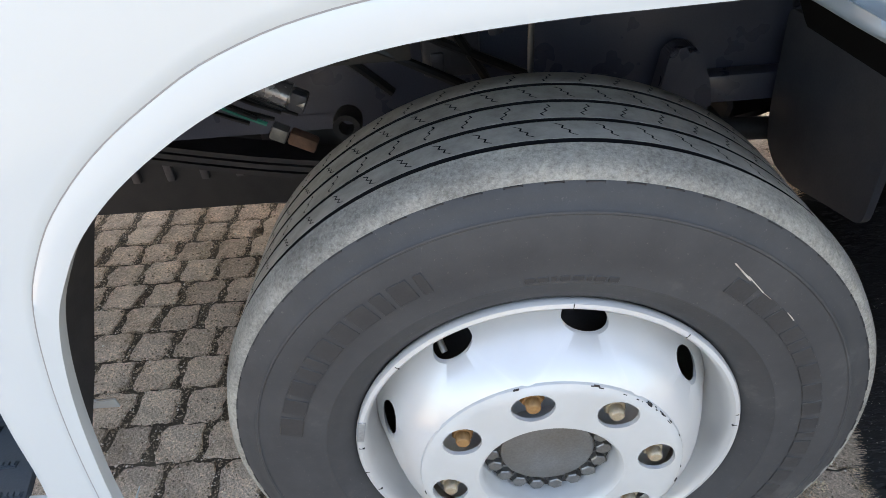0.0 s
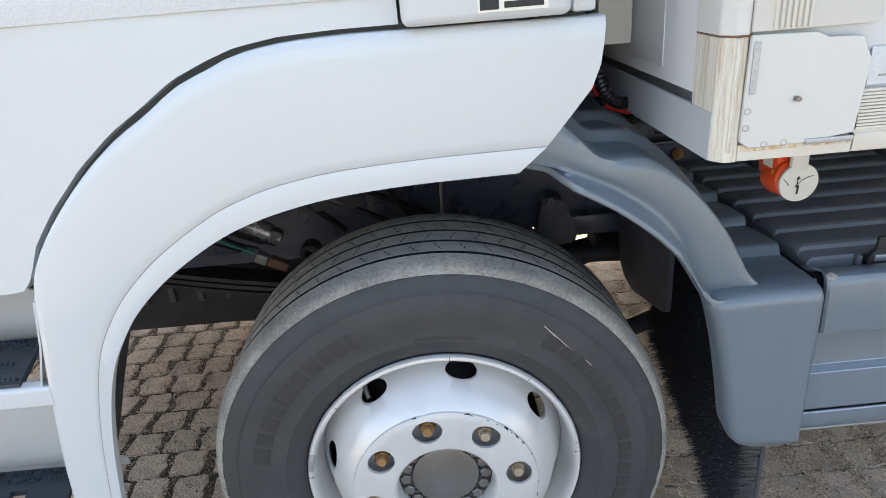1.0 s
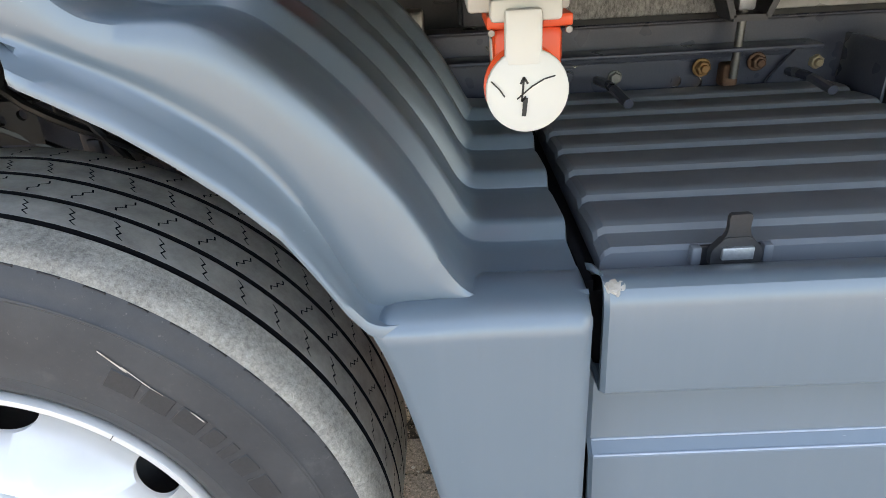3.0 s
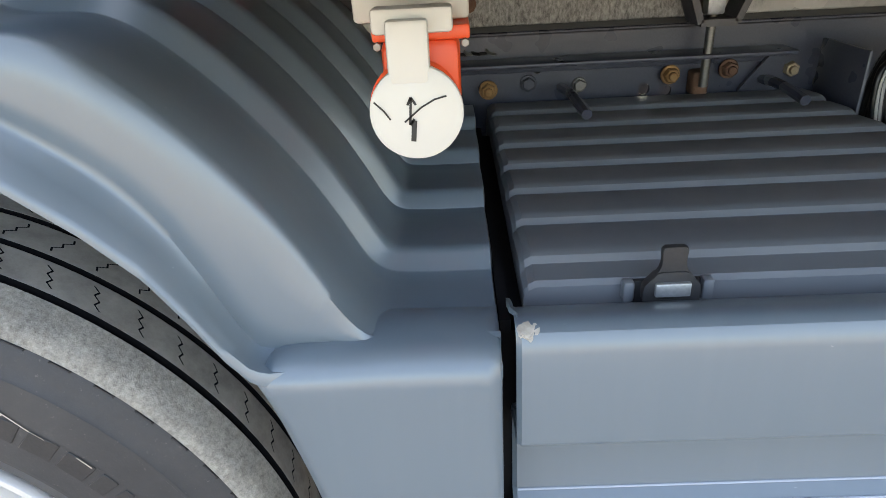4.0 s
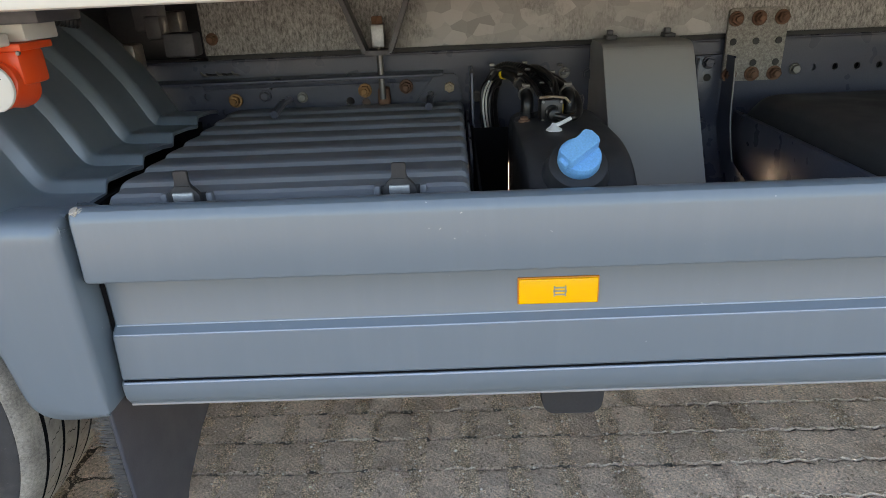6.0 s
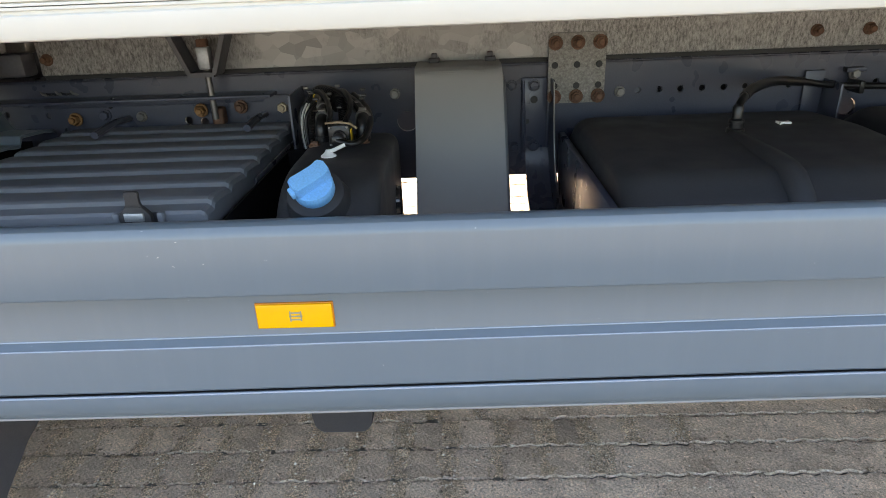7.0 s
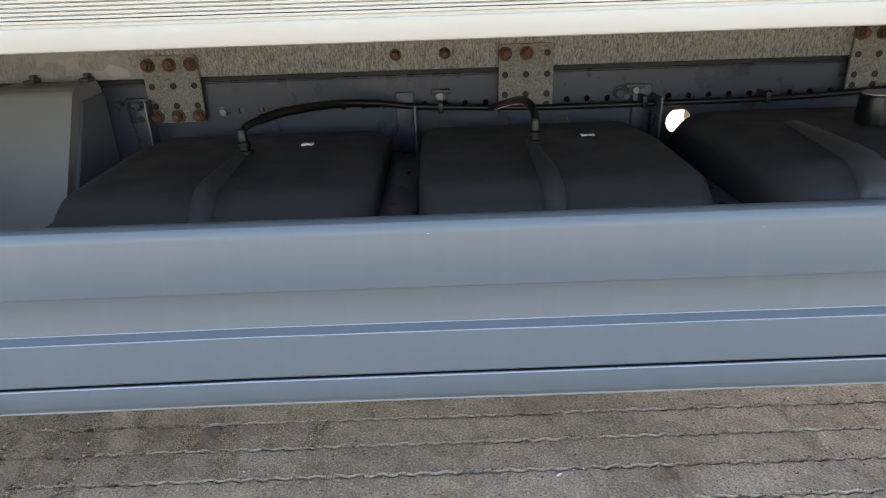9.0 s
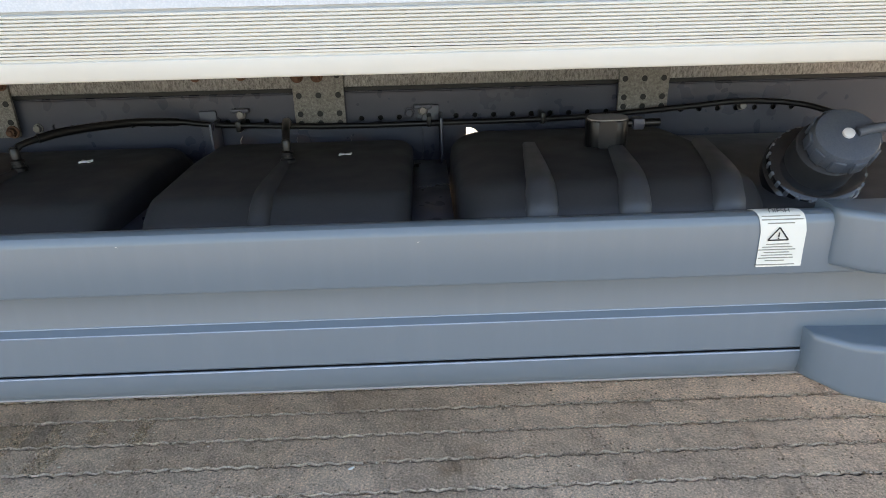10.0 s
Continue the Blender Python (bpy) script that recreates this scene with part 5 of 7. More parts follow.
# ---- cargo box ----
def cargo_box():
    x0, x1, y0, y1, z0, z1 = 0.385, 5.6, -0.130, 2.37, 1.034, 3.45
    body = part("cargo_box", new_box(x0 + 0.004, x1, y0 + 0.004, y1, z0 + 0.075, z1, 0.004), PANEL, truck, "white insulated cargo box")
    part("box_floor", new_box(x0 + 0.03, x1, y0 + 0.02, y1 - 0.01, z0 + 0.003, z0 + 0.072), FLOOR, body, "pale underside of the cargo box")
    prof = [(-0.120, 1.034), (-0.131, 1.036), (-0.1335, 1.040), (-0.1335, 1.0615), (-0.130, 1.0635), (-0.130, 1.0665), (-0.133, 1.068), (-0.1330, 1.071)]
    bm = bmesh.new()
    sheet(bm, [[(x, y, z) for y, z in [(-0.02, 1.034)] + prof + [(-0.12, 1.071)]] for x in (0.562, x1)])
    part("bottom_rail", thicken(bm, 0.002), CREAM, body, "cream painted bottom rail")
    ribs = []
    for k in range(11):
        z = 1.0715 + 0.00475 * k
        ribs += [(-0.1300, z), (-0.1335, z + 0.0008), (-0.1335, z + 0.0036), (-0.1300, z + 0.0044)]
    bm = bmesh.new()
    sheet(bm, [[(x, y, z) for y, z in ribs] for x in (0.562, x1)])
    part("ribbed_strip", bm, CREAM, body, "finely ribbed cream rub strip", sharp=20)
    part("reflective_tape", new_box(0.567, x1, -0.1305, -0.1285, 1.128, 1.178), TAPE, body, "white honeycomb reflective tape")
    for k, (w, z) in enumerate(((0.012, 1.146), (0.018, 1.152), (0.012, 1.158))):
        part("print", new_box(0.597 - w / 2, 0.597 + w / 2, -0.1312, -0.1304, z - 0.0008, z + 0.0008), GREYINK, body)
    part("print", new_box(0.580, 0.614, -0.1312, -0.1304, 1.139, 1.1415), GREYINK, body)
    post = prism(bmesh.new(), rounded([(0.385, -0.118), (0.397, -0.1335), (0.414, -0.1335), (0.414, -0.05), (0.385, -0.05)], 0.004), "z", 1.036, 1.2045)
    part("corner_post", post, POST, body, "cream corner post streaked with rust")
    part("post_ridge", new_box(0.398, 0.4035, -0.1365, -0.132, 1.05, 1.2045, 0.002), POST, body)
    upper = prism(bmesh.new(), rounded([(0.3835, -0.119), (0.396, -0.135), (0.414, -0.135), (0.414, -0.05), (0.3835, -0.05)], 0.004), "z", 1.2078, 3.4)
    part("upper_post", upper, LIDW, body, "clean upper corner post")
    part("rusty_seam", prism(bmesh.new(), rounded([(0.3838, -0.1185), (0.3965, -0.1355), (0.418, -0.1355), (0.418, -0.05), (0.3838, -0.05)], 0.004), "z", 1.2052, 1.2075), RUST, body, "rusty joint across the post")
    part("lower_frame", new_box(0.414, 0.5605, -0.1335, -0.11, 1.036, 1.060, 0.002), CREAM, body)
    part("rust_stain", new_box(0.4165, 0.5595, -0.1343, -0.1332, 1.050, 1.0598), STAIN, body, "orange rust stains along the frame")
    outline = [(0.412, 1.066), (0.424, 1.056), (0.520, 1.0575), (0.522, 1.064), (0.556, 1.066), (0.563, 1.165), (0.552, 1.180), (0.548, 1.196), (0.505, 1.196), (0.492, 1.205), (0.414, 1.207)]
    plate = part("corner_cover", prism(bmesh.new(), outline, "y", -0.1395, -0.1325, 0.0012, 1), LIDW, body, "cream sheet cover on the box corner")
    part("cover_tube", tube(bmesh.new(), [(0.476, -0.139, 1.1205), (0.476, -0.147, 1.1205)], 0.0036, 12), STEEL, plate, "short steel tube end")
    part("sheet_edge", new_box(0.495, 0.556, -0.142, -0.138, 1.055, 1.063, 0.001), ALU, plate, "bent metal edge")
    for x, z in ((0.4175, 1.085), (0.4175, 1.108), (0.443, 1.060), (0.468, 1.0605)):
        part("tab", lathe(bmesh.new(), [(0.0045, -0.1402), (0.0035, -0.1402)], 14, Matrix.Translation((x, 0, z))), GREYINK, plate)
    part("slot", prism(bmesh.new(), rounded([(0.4165, 1.130), (0.4245, 1.130), (0.4245, 1.200), (0.4165, 1.200)], 0.004), "y", -0.141, -0.139), ALU, plate)
    part("upper_cover", new_box(0.414, 0.562, -0.1385, -0.132, 1.2105, 3.3, 0.001), LIDW, body, "cream upper corner sheet")
    bm = bmesh.new()
    for k in range(7):
        box(bm, 0.437 + 0.0068 * k, 0.4408 + 0.0068 * k, -0.1415, -0.138, 1.2125, 3.2, 0.001)
    part("corner_ribs", bm, CREAM, body, "upright ribs on the corner sheet")
    part("front_strip", new_box(0.3835, 0.389, -0.115, 2.3, 1.036, 1.104), ZINC, body, "dull metal strip along the box front")
    part("front_patch", new_box(0.3875, 0.389, 0.07, 0.22, 1.14, 1.6), PANEL, body)
    part("front_fairing", new_box(0.325, 0.383, 0.20, 0.33, 1.165, 3.2, 0.003), CREAM, body, "cream upright channel on the box front")
    part("front_fairing", new_box(0.345, 0.383, 0.334, 0.50, 1.165, 3.2, 0.003), PANEL, body)
    body.location.x = -0.006
    for trim in body.children:
        if not trim.name.startswith("box_floor"):
            trim.scale.z, trim.location.z = 0.9, 0.1034


cargo_box()


def power_inlet():
    base = part("power_inlet", new_box(0.5585, 0.637, 0.045, 0.12, 0.9995, 1.022, 0.003), LIDW, truck, "orange electric power inlet with a white flap lid")
    part("mount", new_box(0.545, 0.675, 0.02, 0.12, 1.022, 1.0435, 0.002), UNDER, base, "rusty steel mounting strip")
    part("flange", new_box(0.572, 0.637, 0.028, 0.10, 0.989, 0.9985, 0.002), ORANGE, base)
    m = Matrix.Translation((0.599, 0.012, 0.9505)) @ Matrix.Rotation(radians(-12), 4, "X")
    part("housing", capped(bmesh.new(), [(0.026, 0.0), (0.0305, 0.003), (0.0305, 0.014), (0.027, 0.018), (0.027, 0.05), (0.024, 0.06)], 40, m), ORANGE, base, "orange round housing")
    part("neck", new_box(0.577, 0.630, 0.030, 0.088, 0.945, 0.990, 0.006), ORANGE, base)
    lid = part("lid", capped(bmesh.new(), [(0.0296, 0.0), (0.0309, -0.002), (0.0305, -0.006), (0.0284, -0.0075)], 48, Matrix.Translation((0.600, 0.008, 0.948))), LIDW, base, "round off-white lid with a scribbled black arrow")
    part("hinge", new_box(0.5835, 0.6105, 0.000, 0.010, 0.966, 1.006, 0.003), LIDW, lid)
    part("hinge", new_box(0.574, 0.626, 0.010, 0.030, 0.996, 1.012, 0.003), LIDW, base)
    y = -0.0003
    def stroke(pts, w):
        bm = bmesh.new()
        for (ax, az), (bx, bz) in zip(pts, pts[1:]):
            p, q = Vector((ax, y, az)), Vector((bx, y, bz))
            d = (q - p).normalized()
            s = d.cross(Vector((0, 1, 0))) * w
            bm.faces.new([bm.verts.new(v) for v in (p - s, q - s, q + s, p + s)])
        part("ink_mark", bm, INK, lid, flat=True)
    stroke([(0.5970, 0.930), (0.5985, 0.944)], 0.0017)
    stroke([(0.5985, 0.945), (0.5955, 0.941), (0.597, 0.958)], 0.0008)
    stroke([(0.5945, 0.954), (0.597, 0.959), (0.600, 0.954)], 0.0008)
    stroke([(0.573, 0.957), (0.579, 0.951), (0.583, 0.945)], 0.0006)
    stroke([(0.592, 0.943), (0.603, 0.952), (0.612, 0.957), (0.620, 0.959)], 0.0006)
    part("warning_label", new_box(0.5735, 0.5775, 0.022, 0.036, 0.948, 0.962), YELLOW, base, "yellow warning label")
    part("rating_label", new_box(0.5765, 0.5785, 0.042, 0.07, 0.962, 0.980), LABEL, base)
    for x in (0.5755, 0.6335):
        part("screw", hex_bolt(bmesh.new(), (x, 0.029, 0.987), 0.003, 0.004), STEEL, base)
    base.location = (-0.008, 0.021, -0.006)


power_inlet()


# ---- battery box ----
def battery_box():
    x0, x1 = 0.669, 1.198
    body = part("battery_box", new_box(x0 + 0.012, x1 - 0.012, 0.105, 0.66, 0.42, 0.755, 0.01), SHADOWGREY, truck, "blue-grey plastic battery box with a ribbed lid")
    prof = [(0.085, 0.730), (0.085, 0.771), (0.089, 0.7755)]
    y = 0.117
    prof += [(0.112, 0.776)]
    for k in range(7):
        rise = 0.776 + 0.0008 * k
        prof += [(y, rise + 0.0005), (y + 0.005, rise + 0.0060), (y + 0.010, rise + 0.0078), (y + 0.018, rise + 0.0080), (y + 0.066, rise + 0.0045), (y + 0.079, rise + 0.0012)]
        y += 0.0815
    prof += [(y + 0.002, 0.781), (y + 0.004, 0.73)]
    rows = []
    for x, slope in ((x0, 1), (x0 + 0.004, 0.35), (x0 + 0.010, 0.0), ((x0 + x1) / 2, 0.0), (x1 - 0.010, 0.0), (x1 - 0.004, 0.35), (x1, 1)):
        rows.append([(x, yy, z - slope * 0.010) for yy, z in prof])
    rows.insert(0, [(x0 - 0.003, yy, z - 0.055) for yy, z in prof])
    rows.append([(x1 + 0.003, yy, z - 0.055) for yy, z in prof])
    bm = bmesh.new()
    sheet(bm, rows)
    part("lid", thicken(bm, 0.003), SHADOWGREY, body, "ribbed lid", sharp=24)
    for x in (0.789, 1.0985):
        part("latch_recess", new_box(x - 0.030, x + 0.030, 0.0825, 0.0875, 0.725, 0.7750, 0.001), RUBBER, body, "dark latch recess")
        latch = part("latch", prism(bmesh.new(), rounded([(x - 0.0235, 0.7770), (x - 0.0235, 0.7630), (x - 0.014, 0.7520), (x + 0.014, 0.7520), (x + 0.0235, 0.7630), (x + 0.0235, 0.7770), (x + 0.012, 0.7900), (x - 0.012, 0.7900)], 0.004), "y", 0.068, 0.077, 0.0015, 2), RUBBER, body, "black rubber lid latch")
        part("tongue", prism(bmesh.new(), rounded([(x - 0.0155, 0.7850), (x - 0.0105, 0.7930), (x - 0.0096, 0.8000), (x - 0.0104, 0.8120), (x + 0.0104, 0.8120), (x + 0.0096, 0.8000), (x + 0.0105, 0.7930), (x + 0.0155, 0.7850)], 0.003), "y", 0.0695, 0.0755, 0.0012, 2), RUBBER, latch)
        part("keeper", new_box(x - 0.0145, x + 0.0145, 0.0645, 0.070, 0.7685, 0.781, 0.0012), ALU, latch, "grey keeper plate")
        part("loop_hole", prism(bmesh.new(), rounded([(x - 0.013, 0.7660), (x + 0.013, 0.7660), (x + 0.010, 0.7570), (x - 0.010, 0.7570)], 0.003), "y", 0.0670, 0.0685), INK, latch)
        for e in (-0.033, 0.033):
            part("latch_ear", new_box(x + e - 0.005, x + e + 0.005, 0.075, 0.087, 0.758, 0.7775, 0.003), SHADOWGREY, body)
    # added blocker: keeps sunlit ground from showing through the gap
    part("gap_filler", box(new_box(0.6455, 0.6545, 0.046, 0.60, 0.452, 0.765), 0.6455, 0.6675, 0.05, 0.60, 0.452, 0.752), SHADEBLACK, body, "added black strip that blocks light through the gap")
    part("foot_block", prism(bmesh.new(), rounded([(1.300, 0.47), (1.312, 0.372), (1.324, 0.360), (1.398, 0.360), (1.410, 0.372), (1.420, 0.47)], 0.014, 6), "y", 0.090, 0.125, 0.008, 3), RUBBER, truck, "black plastic foot below the skirt")


battery_box()


# ---- additive tank, cover, reservoirs and fuel tank ----
def additive_tank():
    sect = rounded([(0.085, 0.42), (0.085, 0.735), (0.15, 0.785), (0.22, 0.800), (0.47, 0.800), (0.53, 0.770), (0.53, 0.42)], 0.03)
    bm = soft_block(bmesh.new(), 1.288, 1.450, sect, 0.025)
    tank = part("additive_tank", bm, BLACK, truck, "black plastic additive tank with a blue cap", sharp=50)
    before = list(truck.children)
    m = Matrix.Translation((1.357, 0.104, 0.800)) @ Matrix.Rotation(radians(-52), 4, "X")
    part("neck", capped(bmesh.new(), [(0.056, 0.10), (0.052, 0.045), (0.046, 0.034), (0.043, 0.014), (0.040, 0.012)], 40, m), BLACK, tank, "black filler neck")
    cap = part("cap", capped(bmesh.new(), [(0.0295, 0.012), (0.0310, 0.008), (0.0310, -0.006), (0.0295, -0.009)], 48, m), BLUECAP, tank, "light blue screw cap")
    g = m @ Matrix.Rotation(radians(-36), 4, "Y") @ Matrix.Translation((0.0, 0.0, 0.004)) @ Matrix.Diagonal((0.9, 1.0, 0.9, 1.0))
    part("grip", prism(bmesh.new(), rounded([(-0.033, -0.017), (0.018, -0.015), (0.034, -0.012), (0.034, 0.016), (0.024, 0.019), (0.013, 0.015), (-0.033, 0.015)], 0.006), "y", -0.026, -0.007, 0.003, 2), BLUECAP, cap).matrix_local = g
    part("grip_tab", new_box(-0.040, -0.030, -0.018, -0.007, -0.012, 0.006, 0.002), BLUECAP, cap).matrix_local = g
    v = Matrix.Translation((1.347, 0.283, 0.799)) @ Matrix.Rotation(radians(90), 4, "X")
    vent = part("vent", capped(bmesh.new(), [(0.0135, 0), (0.0135, 0.003), (0.009, 0.006), (0.006, 0.009), (0.004, 0.013)], 24, v), WHITEP, tank, "white vent plug")
    part("vent_lever", tube(bmesh.new(), [(1.345, 0.283, 0.807), (1.358, 0.284, 0.811), (1.376, 0.290, 0.818)], 0.0034, 10), WHITEP, vent)
    ring = [(0.030, -0.006), (0.033, 0.004), (0.028, 0.009), (0.023, 0.004), (0.022, -0.006)]
    part("end_cap", lathe(bmesh.new(), ring, 32, Matrix.Translation((1.4515, 0.392, 0.676)) @ Matrix.Rotation(radians(90), 4, "Z")), COLLAR, tank, "glossy black round end cap")
    plate = part("pump_flange", capped(bmesh.new(), [(0.060, 0.0), (0.060, 0.008), (0.052, 0.011)], 32, Matrix.Translation((1.345, 0.415, 0.796)) @ Matrix.Rotation(radians(90), 4, "X")), UNDER, tank, "black pump flange")
    part("pump_block", new_box(1.329, 1.369, 0.378, 0.425, 0.804, 0.846, 0.004), HOSE, plate, "black square pump block")
    part("pump_boss", capped(bmesh.new(), [(0.0135, 0.0), (0.0135, -0.008), (0.0105, -0.010), (0.0105, -0.030), (0.007, -0.032)], 20, Matrix.Translation((1.350, 0.378, 0.823))), HOSE, plate, "round plug")
    part("pump_tag", new_box(1.3695, 1.3705, 0.385, 0.40, 0.815, 0.835), YELLOW, plate, "small yellow tag")
    for x, z in ((1.333, 0.842), (1.365, 0.842), (1.333, 0.809), (1.365, 0.809)):
        part("pump_screw", hex_bolt(bmesh.new(), (x, 0.378, z), 0.0028, 0.003), STEEL, plate)
    for x in (1.309, 1.387):
        part("elbow", tube(bmesh.new(), [(x, 0.418, 0.803), (x, 0.418, 0.828), (x, 0.424, 0.840), (x, 0.440, 0.846)], 0.012, 14, 16), HOSE, plate)
        part("elbow_collar", tube(bmesh.new(), [(x, 0.418, 0.808), (x, 0.418, 0.818)], 0.0145, 14), HOSE, plate)
        part("clip", tube(bmesh.new(), [(x, 0.441, 0.8455), (x, 0.447, 0.8470)], 0.0152, 14), STEEL, plate, "bright hose clip")
        part("clip_screw", tube(bmesh.new(), [(x - 0.007, 0.442, 0.862), (x + 0.007, 0.442, 0.862)], 0.0035, 8), STEEL, plate)
    runs = (
        ([(1.309, 0.440, 0.846), (1.304, 0.48, 0.855), (1.292, 0.53, 0.866), (1.275, 0.575, 0.866), (1.256, 0.605, 0.845), (1.247, 0.615, 0.80), (1.255, 0.62, 0.72)], 0.0098, 0.0, "thick black wrapped hose"),
        ([(1.387, 0.440, 0.846), (1.376, 0.48, 0.855), (1.350, 0.53, 0.866), (1.312, 0.575, 0.872), (1.274, 0.605, 0.862), (1.258, 0.63, 0.80), (1.265, 0.64, 0.72)], 0.0094, 0.0, "thick black wrapped hose"),
        ([(1.352, 0.428, 0.838), (1.342, 0.48, 0.856), (1.322, 0.53, 0.870), (1.290, 0.575, 0.880), (1.262, 0.605, 0.866), (1.244, 0.605, 0.82), (1.240, 0.61, 0.74)], 0.0095, 0.0013, "corrugated black hose"),
        ([(1.350, 0.350, 0.823), (1.380, 0.345, 0.818), (1.398, 0.375, 0.824), (1.402, 0.43, 0.840), (1.388, 0.49, 0.855), (1.355, 0.55, 0.872)], 0.006, 0.0, "thin black cable"),
        ([(1.262, 0.595, 0.860), (1.236, 0.585, 0.84), (1.232, 0.58, 0.80), (1.238, 0.575, 0.75)], 0.005, 0.0, "thin black cable"),
        ([(1.272, 0.585, 0.855), (1.250, 0.565, 0.83), (1.246, 0.56, 0.79), (1.252, 0.555, 0.74)], 0.004, 0.0, "thin black cable"))
    for pts, r, ridge, label in runs:
        part("hose", tube(bmesh.new(), pts, r, 12, 100 if ridge else 30, ridge), HOSE, truck, label)
    rnd = random.Random(17)
    for pts in ([(1.392, 0.42, 0.838), (1.372, 0.47, 0.858), (1.338, 0.525, 0.876), (1.300, 0.57, 0.884), (1.262, 0.60, 0.872), (1.238, 0.60, 0.83), (1.232, 0.60, 0.77)], [(1.33, 0.395, 0.848), (1.322, 0.45, 0.862), (1.30, 0.52, 0.878), (1.272, 0.57, 0.876), (1.250, 0.59, 0.85)], [(1.36, 0.40, 0.848), (1.362, 0.46, 0.868), (1.34, 0.53, 0.882), (1.31, 0.60, 0.868), (1.30, 0.66, 0.85)]):
        part("cable", tube(bmesh.new(), pts, 0.0055, 8, 28), HOSE, truck, "thin black cable in the hose bundle")
    for k in range(3):
        x = 1.236 + 0.006 * k
        part("cable", tube(bmesh.new(), [(x + 0.012, 0.585, 0.852), (x, 0.578, 0.825), (x - 0.002, 0.572, 0.79), (x + 0.003, 0.568, 0.75)], 0.0022, 6, 14), LIDW if k < 2 else HOSE, truck, "thin white wire")
    for p, d in (((1.300, 0.490, 0.859), (-0.012, 0.04, 0.009)), ((1.368, 0.492, 0.858), (-0.02, 0.04, 0.009)), ((1.290, 0.555, 0.872), (-0.02, 0.03, 0.0)), ((1.252, 0.610, 0.835), (-0.004, 0.004, -0.04)), ((1.318, 0.560, 0.873), (-0.02, 0.03, 0.004))):
        p, d = Vector(p), Vector(d).normalized() * 0.004
        part("hose_clip", tube(bmesh.new(), [p - d, p + d], 0.0112, 14), STEEL, truck, "bright hose clip")
    for k in range(14):
        p = Vector((rnd.uniform(1.245, 1.39), rnd.uniform(0.44, 0.60), rnd.uniform(0.862, 0.888)))
        part("tape_end", new_box(p.x - 0.006, p.x + 0.004, p.y - 0.003, p.y + 0.003, p.z - 0.002, p.z + 0.003, 0.001), HOSE if k % 3 else STEEL, truck, "small tie end on the hose bundle")
    part("flange_bolt", hex_bolt(bmesh.new(), (1.300, 0.385, 0.806), 0.008, 0.006, 0.011, axis=(0, 0, 1)), RUST, plate)
    part("flange_bolt", hex_bolt(bmesh.new(), (1.392, 0.395, 0.806), 0.008, 0.006, 0.011, axis=(0, 0, 1)), RUST, plate)
    part("pump_bracket", tube(bmesh.new(), [(1.326, 0.376, 0.850), (1.350, 0.374, 0.852), (1.372, 0.376, 0.848), (1.382, 0.382, 0.838)], 0.0022, 6), NUT, plate, "thin brass-coloured spring clip")
    part("yellow_band", tube(bmesh.new(), [(1.2795, 0.565, 0.8665), (1.2755, 0.574, 0.8662)], 0.0106, 14), YELLOW, truck, "yellow band round a hose")
    for a, b in (((1.330, 0.505, 0.861), (1.324, 0.512, 0.863)), ((1.262, 0.598, 0.852), (1.258, 0.602, 0.848))):
        part("hose_tie", tube(bmesh.new(), [a, b], 0.0165, 14), HOSE, truck, "black cable tie round the hoses")
    for ob in [ob for ob in truck.children if ob not in before] + [plate]:
        ob.location += Vector((0.005, -0.018, -0.008))
    # black panels added for the shade between battery box and additive tank
    part("tray_wall", box(new_box(1.2125, 1.2165, 0.09, 0.55, 0.45, 0.755), 1.2165, 1.287, 0.50, 0.504, 0.45, 0.76), SHADEBLACK, truck, "added black panels standing in for shade beside the battery box")
    part("support_plate", new_box(1.204, 1.209, 0.30, 0.69, 0.45, 0.76, 0.002), CHASSIS, truck, "black battery box support plate")
    part("support_plate", new_box(1.214, 1.220, 0.56, 0.69, 0.45, 0.862, 0.002), CHASSIS, truck, "black battery box support plate")


additive_tank()


def side_cover():
    x0, x1 = 1.486, 1.670
    sect = [(0.330, 0.50), (0.570, 0.898), (0.590, 0.906), (0.695, 0.906), (0.695, 0.50)]
    bm = prism(bmesh.new(), rounded(sect, 0.012, 4), "x", x0, x1, 0.007, 3)
    cover = part("side_cover", bm, COVER, truck, "dark grey moulded cover over the frame")
    part("return_flange", prism(bmesh.new(), [(0.40, 0.56), (0.588, 0.872), (0.690, 0.878), (0.690, 0.56)], "x", x1 - 0.002, x1 + 0.008, 0.002, 1), SHADOWGREY, cover, "darker return flange beside the cover")
    part("dimple", capped(bmesh.new(), [(0.006, 0.0), (0.006, -0.003), (0.003, -0.004)], 16, Matrix.Translation((1.582, 0.502, 0.7655)) @ Matrix.Rotation(radians(-28), 4, "X")), COVER, cover)
    for x in (1.525, 1.65):
        part("clip", new_box(x - 0.012, x + 0.012, 0.66, 0.70, 0.905, 0.914, 0.002), UNDER, cover)
        part("clip", new_box(x - 0.006, x + 0.006, 0.675, 0.70, 0.913, 0.924, 0.002), UNDER, cover)


side_cover()


